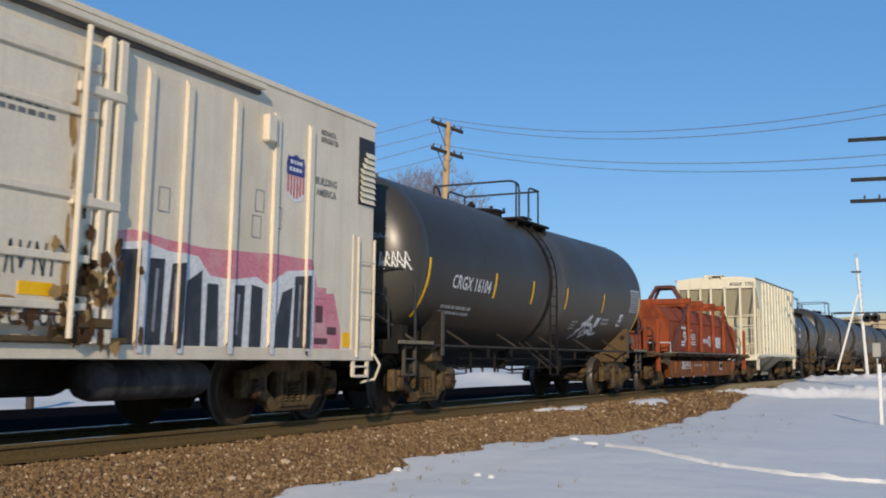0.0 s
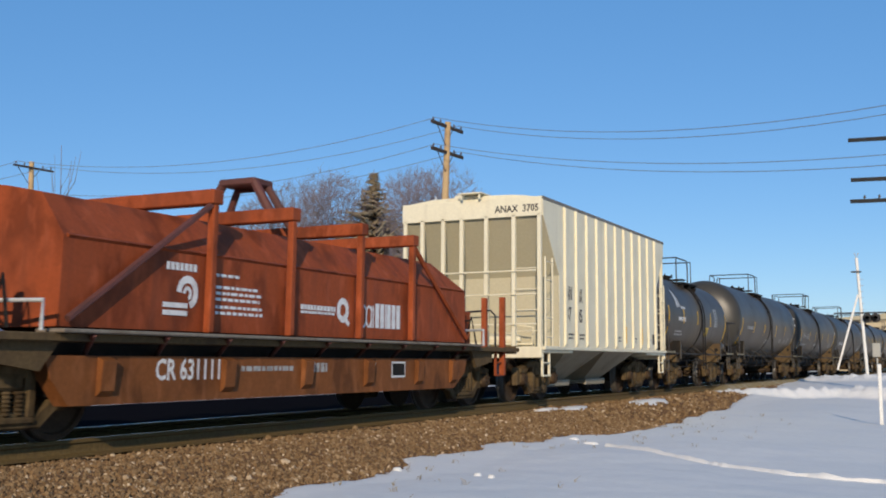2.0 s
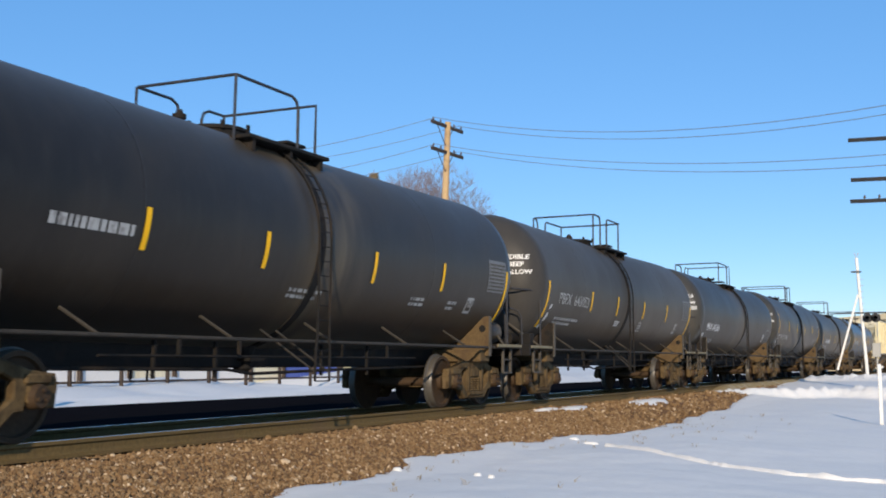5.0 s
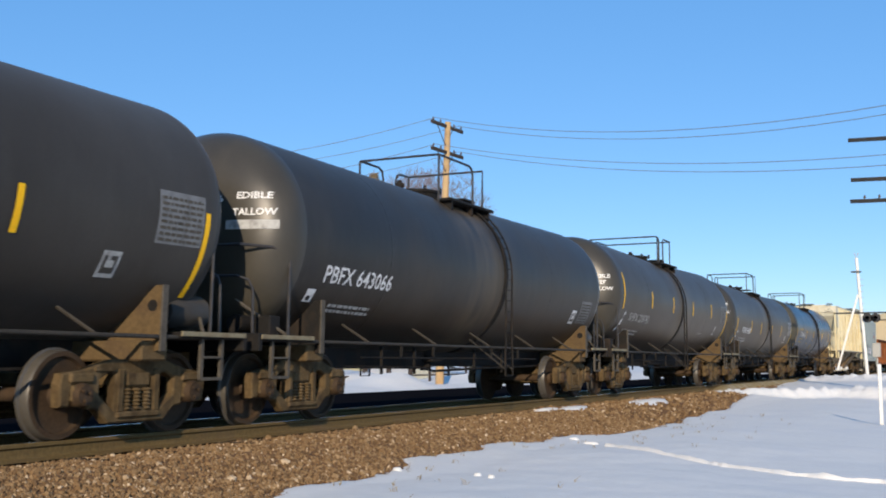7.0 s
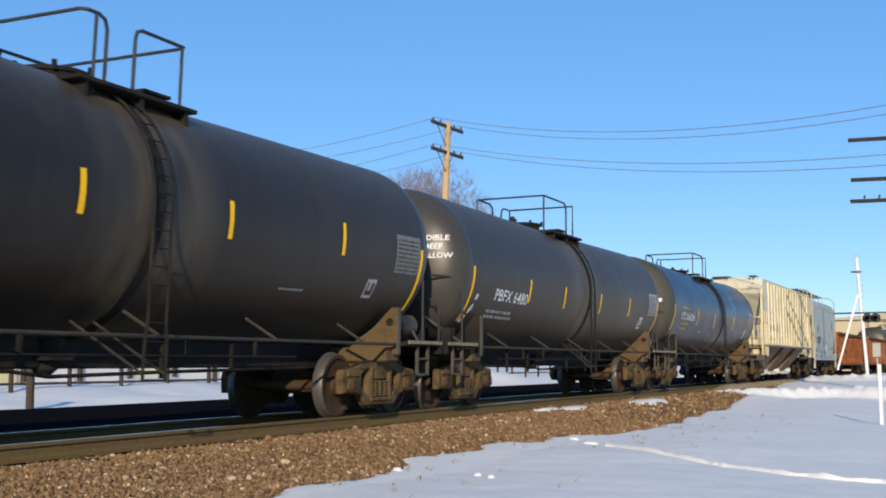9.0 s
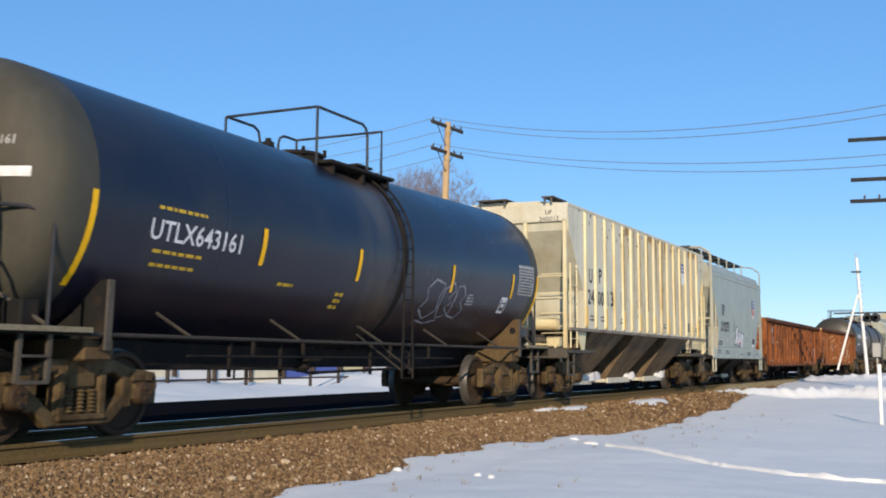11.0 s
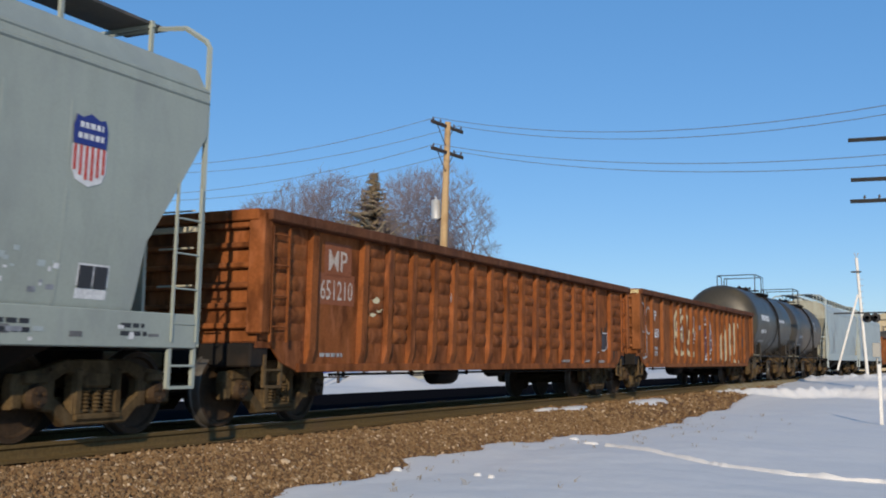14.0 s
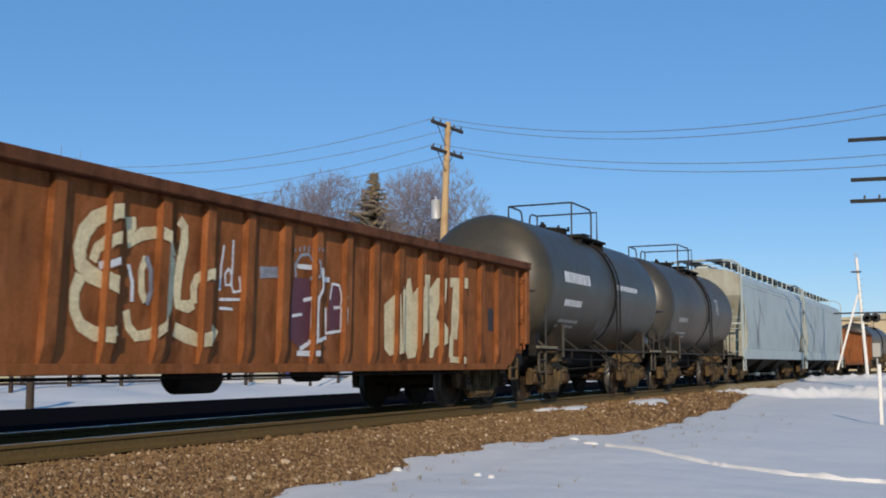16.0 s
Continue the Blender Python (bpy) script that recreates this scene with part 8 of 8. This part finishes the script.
for k in range(150):
    # paint-out marks in rows, and grime on the sill
    y = -3.55 + rng.gauss(0, 0.2) if k < 14 else (rng.uniform(-3.1, -0.8) if k % 4 else rng.uniform(0.7, 2.5))
    z = 1.62 + rng.gauss(0, 0.13) - 0.05 * (y > 1)
    q = rng.uniform(0.015, 0.06)
    decal("paint_patch", *rect(0, 0, q * rng.uniform(1.0, 2.2), q), bulge(y, max(1.36, z), 0.003 + 0.0001 * (k % 20)), (SPRAY_WHITE, SPRAY_SILVER, HOPPER_PALE)[k % 3], c)
for k in range(34):
    y = rng.uniform(-4.3, 4.2)
    w, h = rng.uniform(0.04, 0.22), rng.uniform(0.02, 0.09)
    decal("paint_patch", *rect(0, 0, w, h), side_flat(1.5525 + 0.0002 * (k % 20), y, rng.uniform(0.97, 1.12)), (FADED, HOPPER_PALE, SPRAY_SILVER, SPRAY_WHITE)[k % 4 if w < 0.2 else k % 2], c)
decal("stencil_frame", *stroke([(0, 0), (0.16, 0), (0.16, 0.34), (0, 0.34), (0, 0)], 0.02), bulge(-1.15, 2.12), FADED, c)
def throw(y0, z0, lift):
    """The curved side again, for letters drawn a quarter wider."""
    return lambda u, v: bulge(y0, z0, lift)(1.27 * u, v)


# a throw-up of swollen letters: dark edge, white body, a few dark cuts
swell = (((0.02, 0.62), (0.10, 0.74), (0.26, 0.70), (0.24, 0.58), (0.16, 0.52), (0.28, 0.40), (0.26, 0.20), (0.10, 0.10), (-0.04, 0.16), (-0.02, 0.30), (0.08, 0.32), (-0.02, 0.46)),
         ((0.28, 0.58), (0.40, 0.60), (0.44, 0.36), (0.54, 0.30), (0.52, 0.12), (0.34, 0.10), (0.28, 0.26)),
         ((0.52, 0.52), (0.62, 0.56), (0.66, 0.30), (0.74, 0.50), (0.86, 0.50), (0.84, 0.24), (0.74, 0.06), (0.58, 0.08)),
         ((0.86, 0.42), (0.96, 0.54), (1.14, 0.48), (1.20, 0.26), (1.10, 0.02), (0.96, -0.08), (0.88, 0.10)))
for o in swell:
    mu, mv = sum(p[0] for p in o) / len(o), sum(p[1] for p in o) / len(o)
    big = [(mu + (u - mu) * 1.0 + (0.035 if u > mu else -0.035), mv + (v - mv) * 1.0 + (0.035 if v > mv else -0.035)) for u, v in o]
    fan = [(i_, (i_ + 1) % len(o), len(o)) for i_ in range(len(o))]
    decal("spray_paint", big + [(mu, mv)], fan, throw(-0.67, 1.33, 0.006), SPRAY_BLACK, c)
    decal("spray_paint", list(o) + [(mu, mv)], fan, throw(-0.67, 1.33, 0.009), SPRAY_WHITE, c)
    decal("spray_paint", *stroke([(mu - 0.03, mv - 0.10), (mu + 0.02, mv + 0.08)], 0.03), throw(-0.67, 1.33, 0.012), SPRAY_BLACK, c)
decal("spray_paint", *stroke([(0.50, 0.22), (0.66, 0.14), (0.78, 0.22)], 0.08), throw(-0.67, 1.33, 0.012), SPRAY_PINK, c)
uv, f = stroke([(0, 0.3), (0.2, 0.1), (0.15, 0.45), (0.3, 0.0)], 0.03)
decal("spray_tag", uv, f, bulge(-1.15, 1.80), SPRAY_BLACK, c)
for y, z, w, n in ((-3.5, 1.40, 0.7, 2), (-3.9, 1.1, 0.5, 2), (-2.6, 1.08, 0.6, 2), (1.4, 1.05, 0.7, 2), (3.3, 1.05, 0.4, 2)):
    decal("lettering", *bars([(0, w, 0.08 * i, 0.08 * i + 0.045) for i in range(n)], rng), side_flat(1.554, y, z) if z < 1.2 else bulge(y, z), LETTER_BLACK, c)
decal("panel_frame", *rect(0, 0, 0.44, 0.34), bulge(2.68, 1.39, 0.003), SPRAY_WHITE, c)
for y in (2.70, 2.91):
    decal("data_panel", *rect(0, 0, 0.19, 0.22), bulge(y, 1.49, 0.006), LETTER_BLACK, c)

rr = [-6.87] + [-5.48 + i * 0.783 for i in range(15)] + [6.66]
c = gondola("rusty red-brown gondola with pressed side panels", 92.70, 13.95, -8.05, 8.0, 0.68, 2.61, rr, GOND_RED, True, random.Random(31))
for y, z, w, h in ((-6.52, 1.94, 0.72, 0.46), (-6.66, 1.56, 0.96, 0.42)):
    decal("paint_panel", *rect(0, 0, w, h), side_flat(1.436, y, z), PAINT_PATCH, c, "paler red patch under the lettering")
for txt, y, z, w, h in (("MP", -6.42, 2.02, 0.50, 0.28), ("651210", -6.62, 1.62, 0.86, 0.27)):
    uv, f = letters(txt, w, h, 0.004)
    decal("lettering", uv, f, side_flat(1.441, y, z), LETTER_DIRTY, c)
decal("lettering", *bars([(0, 0.6, 0, 0.05)], rng), side_flat(1.441, -6.6, 0.86), WHITE_OLD, c)

def smudge(car, y, z, w, h, x, mat_, name="rust_stain"):
    """An uneven stain with a ragged edge."""
    o = [(w * rng.uniform(0.55, 1.1) * math.cos(a), h * rng.uniform(0.55, 1.1) * math.sin(a)) for a in [i * 2 * math.pi / 15 for i in range(15)]]
    decal(name, o + [(0, 0)], [(i, (i + 1) % 15, 15) for i in range(15)], side_flat(x, y, z), mat_, car)


for y, z, w, h in ((6.28, 1.55, 0.26, 0.42), (5.72, 1.62, 0.10, 0.14), (7.15, 1.55, 0.22, 0.55), (7.5, 1.25, 0.22, 0.28)):
    for k in range(7):
        smudge(c, y + rng.gauss(0, 0.5 * w), z + rng.gauss(0, 0.5 * h), w * rng.uniform(0.2, 0.5), h * rng.uniform(0.2, 0.5), 1.4331 + 0.0004 * k, SMUDGE)
for y, z, w, h in ((-5.12, 1.66, 0.13, 0.07), (-5.02, 1.55, 0.10, 0.06), (-5.2, 1.46, 0.12, 0.035), (-2.5, 1.85, 0.03, 0.10), (-0.9, 1.0, 0.05, 0.04), (2.3, 1.95, 0.04, 0.05), (3.9, 1.1, 0.06, 0.03)):
    smudge(c, y, z, w, h, 1.472, WHITE_OLD if w < 0.1 else SPRAY_CREAM, "spray_tag")
decal("spray_paint", *rect(6.10, 1.08, 6.50, 1.46), side_flat(1.436, 0, 0), SPRAY_BLACK, c)
decal("spray_paint", *stroke([(6.08, 1.08), (6.30, 1.06), (6.52, 1.16), (6.52, 1.47), (6.14, 1.47)], 0.025), side_flat(1.439, 0, 0), SPRAY_WHITE, c)
decal("spray_paint", *stroke([(5.86, 1.02), (5.62, 1.02), (5.62, 1.46), (5.78, 1.47)], 0.025), side_flat(1.439, 0, 0), SPRAY_WHITE, c)
decal("lettering", *bars([(5.7, 6.15, 0.78, 0.84), (4.6, 5.0, 0.80, 0.85), (3.1, 3.6, 0.80, 0.85)], rng, (0.05, 0.1), 0.03), side_flat(1.484, 0, 0), WHITE_OLD, c)

rr = [-6.66, -5.55] + [-4.44 + i * 0.795 for i in range(15)]
c = gondola("rusty brown gondola with large sprayed letters", 109.94, 14.0, -8.05, 8.06, 0.68, 2.66, rr, GOND_BROWN, False, random.Random(32))
XP = 1.439
for txt, y, z, w, h in (("SP", -6.42, 1.94, 0.34, 0.26), ("3650", -6.45, 1.46, 0.62, 0.26), ("8", -5.42, 1.46, 0.14, 0.24)):
    uv, f = letters(txt, w, h)
    decal("lettering", uv, f, side_flat(XP, y, z), WHITE, c)
uv, f = letters("SP 365008", 0.70, 0.10, 0.035)
decal("lettering", uv, f, end_flat(-8.176, 0.84, 2.575), LETTER_CREAM, c)
decal("lettering", *bars([(0, 0.5, 0.0, 0.12), (0, 0.5, 0.16, 0.24)], rng, (0.1, 0.16), 0.05), side_flat(XP, -6.5, 0.98), WHITE_OLD, c)
def graf(points, width, mat_, x=XP, label=""):
    uv_, f_ = stroke(points, width, rough=0.12, rng=rng)
    over_ribs(c, uv_, f_, x, rr, RIB, 0.075, mat_, label)
graf([(-3.45, 2.32), (-3.66, 2.29), (-3.88, 2.19), (-4.01, 2.05), (-4.06, 1.88), (-4.03, 1.73), (-3.89, 1.64), (-3.68, 1.58), (-3.5, 1.54)], 0.17, SPRAY_CREAM, 1.442, "cream sprayed letters")
graf([(-4.02, 1.62), (-4.09, 1.46), (-4.08, 1.29), (-3.98, 1.14), (-3.77, 1.06), (-3.59, 1.05), (-3.46, 1.12)], 0.15, SPRAY_CREAM, 1.443)
graf([(-3.87, 1.77), (-3.82, 1.9), (-3.68, 2.0), (-3.48, 2.06)], 0.13, SPRAY_CREAM, 1.444)
graf([(-3.78, 1.73), (-3.59, 1.79), (-3.46, 1.81)], 0.07, SPRAY_WHITE, 1.445)
graf([(-3.35, 2.27), (-3.33, 2.15), (-3.35, 2.01), (-3.17, 2.11), (-2.95, 2.15), (-2.73, 2.1), (-2.65, 1.91)], 0.14, SPRAY_CREAM, 1.442)
graf([(-2.65, 1.91), (-2.65, 1.64), (-2.66, 1.35), (-2.78, 1.17), (-2.97, 1.07), (-3.16, 1.05), (-3.29, 1.15), (-3.34, 1.31)], 0.11, SPRAY_CREAM, 1.443)
graf([(-3.35, 1.78), (-3.27, 1.6), (-3.26, 1.4)], 0.05, SPRAY_WHITE, 1.444)
graf([(-3.08, 1.88), (-3.14, 1.73), (-3.12, 1.52), (-3.05, 1.41)], 0.09, SPRAY_CREAM, 1.444)
graf([(-3.08, 1.88), (-2.99, 1.74), (-2.97, 1.53), (-3.03, 1.38)], 0.07, SPRAY_SILVER, 1.445)
graf([(-2.56, 2.33), (-2.46, 2.26), (-2.45, 2.09), (-2.51, 1.83), (-2.54, 1.58), (-2.51, 1.41), (-2.33, 1.39), (-2.23, 1.43)], 0.13, SPRAY_CREAM, 1.442)
graf([(-2.23, 1.43), (-2.25, 1.6), (-2.2, 1.71), (-2.06, 1.77), (-1.85, 1.78)], 0.13, SPRAY_CREAM, 1.443)
graf([(-2.55, 1.14), (-2.35, 1.08), (-2.12, 1.03), (-1.9, 1.06), (-1.82, 1.18)], 0.17, SPRAY_CREAM, 1.442)
graf([(-1.71, 2.13), (-1.75, 1.89), (-1.76, 1.6)], 0.035, SPRAY_WHITE, 1.441)
graf([(-1.53, 2.21), (-1.53, 1.91), (-1.54, 1.68), (-1.49, 1.6), (-1.35, 1.62), (-1.38, 1.79)], 0.035, SPRAY_WHITE, 1.441)
graf([(-1.6, 1.87), (-1.67, 1.8), (-1.65, 1.67), (-1.56, 1.68), (-1.53, 1.78), (-1.6, 1.87)], 0.035, SPRAY_WHITE, 1.441)
graf([(-1.76, 1.5), (-1.35, 1.52)], 0.035, SPRAY_WHITE, 1.441)
graf([(-1.75, 1.4), (-1.49, 1.4)], 0.035, SPRAY_WHITE, 1.441)
graf([(-0.96, 1.87), (-0.56, 1.9)], 0.14, SPRAY_SILVER, 1.441)
over_ribs(c, [(-0.24, 1.47), (-0.19, 1.86), (0.2, 1.87), (0.27, 1.38), (0.2, 1.06), (0.0, 0.96), (-0.25, 1.08)], [tuple(range(7))], 1.441, rr, RIB, 0.075, SPRAY_PURPLE)
graf([(-0.14, 1.87), (-0.17, 2.03), (-0.04, 2.16), (0.15, 2.19), (0.3, 2.08), (0.32, 1.91), (0.2, 1.87)], 0.05, SPRAY_SILVER, 1.443)
graf([(-0.12, 2.01), (0.24, 2.02)], 0.06, SPRAY_WHITE, 1.443)
graf([(-0.18, 2.19), (-0.17, 2.23)], 0.04, SPRAY_SILVER, 1.442)
graf([(-0.07, 2.2), (-0.06, 2.26)], 0.04, SPRAY_SILVER, 1.442)
graf([(0.04, 2.21), (0.05, 2.29)], 0.04, SPRAY_SILVER, 1.442)
graf([(0.15, 2.22), (0.16, 2.3)], 0.04, SPRAY_SILVER, 1.442)
graf([(0.26, 2.23), (0.27, 2.29)], 0.04, SPRAY_SILVER, 1.442)
graf([(0.35, 2.24), (0.36, 2.28)], 0.04, SPRAY_SILVER, 1.442)
graf([(0.36, 2.02), (0.4, 1.76), (0.28, 1.61), (0.27, 1.35), (0.29, 1.06), (0.0, 0.95)], 0.06, SPRAY_WHITE, 1.444)
graf([(0.05, 1.58), (0.27, 1.62)], 0.05, SPRAY_WHITE, 1.444)
graf([(-0.2, 1.37), (0.03, 1.4)], 0.04, SPRAY_WHITE, 1.444)
graf([(0.2, 1.05), (0.66, 1.11)], 0.05, SPRAY_WHITE, 1.443)
graf([(-0.06, 0.9), (0.37, 0.9)], 0.07, SPRAY_WHITE, 1.443)
over_ribs(c, [(0.7, 1.74), (0.78, 1.86), (0.97, 1.83), (1.04, 1.26), (0.7, 1.19)], [tuple(range(5))], 1.441, rr, RIB, 0.075, SPRAY_PURPLE)
graf([(0.73, 1.63), (0.78, 1.84), (0.97, 1.83), (1.04, 1.68), (1.01, 1.53), (0.83, 1.52)], 0.045, SPRAY_WHITE, 1.443)
graf([(0.62, 1.51), (0.64, 1.17), (1.03, 1.21), (1.04, 1.53)], 0.045, SPRAY_WHITE, 1.443)
graf([(0.4, 1.87), (0.7, 1.89)], 0.06, SPRAY_WHITE, 1.442)
over_ribs(c, [(2.3, 1.63), (2.66, 1.81), (2.75, 0.92), (2.51, 0.88), (2.33, 0.98)], [tuple(range(5))], 1.442, rr, RIB, 0.075, SPRAY_CREAM)
over_ribs(c, [(2.72, 1.87), (2.96, 1.95), (3.0, 0.95), (2.75, 0.92)], [tuple(range(4))], 1.443, rr, RIB, 0.075, SPRAY_CREAM)
over_ribs(c, [(2.97, 1.79), (3.05, 2.06), (3.17, 2.08), (3.24, 1.84), (3.47, 1.98), (3.5, 1.2), (3.37, 0.87), (3.11, 0.84), (2.99, 0.99)], [tuple(range(9))], 1.442, rr, RIB, 0.075, SPRAY_CREAM)
over_ribs(c, [(3.47, 2.15), (3.86, 2.18), (3.82, 1.25), (3.5, 1.24)], [tuple(range(4))], 1.443, rr, RIB, 0.075, SPRAY_CREAM)
over_ribs(c, [(3.85, 1.95), (4.14, 2.15), (4.32, 2.14), (4.28, 1.81), (4.11, 1.51), (3.86, 1.34)], [tuple(range(6))], 1.442, rr, RIB, 0.075, SPRAY_CREAM)
over_ribs(c, [(3.86, 1.34), (4.11, 1.51), (4.49, 1.26), (4.41, 1.11), (4.08, 1.02), (4.0, 0.86), (3.88, 0.86)], [tuple(range(7))], 1.441, rr, RIB, 0.075, SPRAY_CREAM)
graf([(4.65, 2.11), (5.17, 2.12)], 0.16, SPRAY_CREAM, 1.442)
graf([(4.89, 2.08), (4.87, 1.65), (4.81, 1.18)], 0.28, SPRAY_CREAM, 1.443)
graf([(4.72, 1.22), (4.7, 0.86)], 0.16, SPRAY_CREAM, 1.442)
graf([(4.66, 0.84), (5.12, 0.82)], 0.1, SPRAY_CREAM, 1.443)
graf(arc(-6.9, 1.9, 0.3, 0.35, 0, 300), 0.05, WHITE_OLD)
graf([(-7.6, 2.4), (-7.3, 2.3), (-7.25, 1.0)], 0.05, WHITE_OLD)
graf([(-7.5, 1.6), (-7.1, 1.6), (-7.1, 0.95), (-7.5, 0.9)], 0.05, WHITE_OLD)
decal("data_panel", *rect(0, 0, 0.25, 0.4), side_flat(XP, 6.3, 1.35), LETTER_BLACK, c)
for k in range(8):
    y = -7.2 + k * 2.0
    decal("rail_mark", *rect(0, 0, 0.06, 0.13), side_flat(1.584, y, 2.57), WHITE_OLD, c)

reefer = CARS[0][0]
for k in range(70):
    # rust and grime worked into the door post and the door's lower edge
    smudge(reefer, 9.75 + rng.gauss(-6.0, 0.28), 0.92 + abs(rng.gauss(0, 0.55)), rng.uniform(0.03, 0.11), rng.uniform(0.04, 0.16), (1.536, 1.641, 1.664)[k % 3], RUST_SPOT if k % 4 else RUST_RUN)
for k in range(40):
    smudge(reefer, 9.75 + rng.uniform(-8.9, -6.2), 1.10 + abs(rng.gauss(0, 0.10)), rng.uniform(0.05, 0.22), rng.uniform(0.015, 0.05), 1.6225 + 0.0003 * (k % 5), RUST_SPOT if k % 3 else RUST_RUN)
for k in range(14):
    smudge(reefer, 9.75 - 6.24 + rng.gauss(0, 0.03), rng.uniform(1.1, 3.6), rng.uniform(0.015, 0.035), rng.uniform(0.1, 0.3), 1.6228 + 0.0002 * k, RUST_RUN)

ACID = dict(tc=6.5, half=4.12, R=1.48, zc=2.46)
tank_car("short black tank car with white lettering and a tan head", 123.9, shell=TANK_OLD, stripes=(), arcs=(False, False), webs=FRAME_DARK,
         marks=[("bars", 1, -3.5, 2.5, 2.0, 0.42, WHITE), ("bars", 1, -3.4, 2.0, 1.5, 0.26, WHITE), ("bars", 2, -3.4, 1.55, 1.6, 0.26, WHITE_OLD), ("bars", 1, 0.4, 2.55, 2.4, 0.22, WHITE), ("tag", 3, -0.6, 1.4, 1.0, 0.5, SPRAY_SILVER)], rng_seed=14, **ACID)
tank_car("short black tank car with faded white lettering", 134.5, shell=TANK_BLACK, stripes=(), arcs=(False, False), webs=FRAME_DARK,
         marks=[("bars", 1, -3.6, 2.0, 1.6, 0.24, WHITE_OLD), ("bars", 2, -3.4, 1.55, 1.6, 0.26, WHITE_OLD), ("panel", 5, 1.4, 2.4, 0.5, 0.5, WHITE_OLD)], rng_seed=15, **ACID)
for s_, lab in ((148.1, "pale blue-grey smooth covered hopper with dark tags"), (164.2, "pale blue-grey three-bay covered hopper")):
    c = smooth_hopper(lab, s_, 11.6, 7.65, (HOPPER_PALE, HOPPER_PALE, FRAME_RUST), 3)
    for y, z, pts in ((-5.6, 1.6, [(0, 1.2), (1.4, -0.2)]), (-5.0, 1.7, [(0.1, -0.3), (0.9, 1.2)]), (-4.4, 2.4, [(0, 0.9), (1.2, -0.1)]), (4.6, 1.4, [(0, 0), (0.5, 1.2)]), (5.4, 1.5, [(0, 0.9), (0.7, 0)])):
        decal("spray_tag", *stroke(pts, 0.10), side_flat(1.565, y, z), SPRAY_SILVER, c)
gondola("rusty brown gondola at the end of the train", 181.5, 14.0, -8.05, 8.06, 0.68, 2.9, [-6.6 + i * 0.94 for i in range(15)], GOND_BROWN, False, random.Random(33))
tank_car("black tank car at the end of the train", 198.0, shell=TANK_BLACK, stripes=(), marks=[], rng_seed=16, **TANK)


# ---- movement ----
def motions():
    for car, s_ in CARS:
        rows = []
        for k in range(33):
            t_ = k * 0.5
            y = s_ - SPEED * (t_ - 8.0)
            rows.append((t_, pose(bend_x(y), y, 0, 0, 0, -math.degrees(math.atan(2 * CURVE * y)))))
        walk(car, rows)
    turn = math.degrees(SPEED / FPS / WHEEL_R)
    first = {}
    for w, a in WHEELSETS:
        if a not in first:
            walk(w, [(k / FPS, pose(0, a, WHEEL_R, k * turn, 0, 0)) for k in range(16 * FPS + 1)])
            first[a] = w
        else:
            # the other axles turn in step with the first one
            keys = first[a].animation_data
            w.rotation_mode = "QUATERNION"
            w.animation_data_create()
            w.animation_data.action = keys.action
            w.animation_data.action_slot = keys.action_slot


motions()
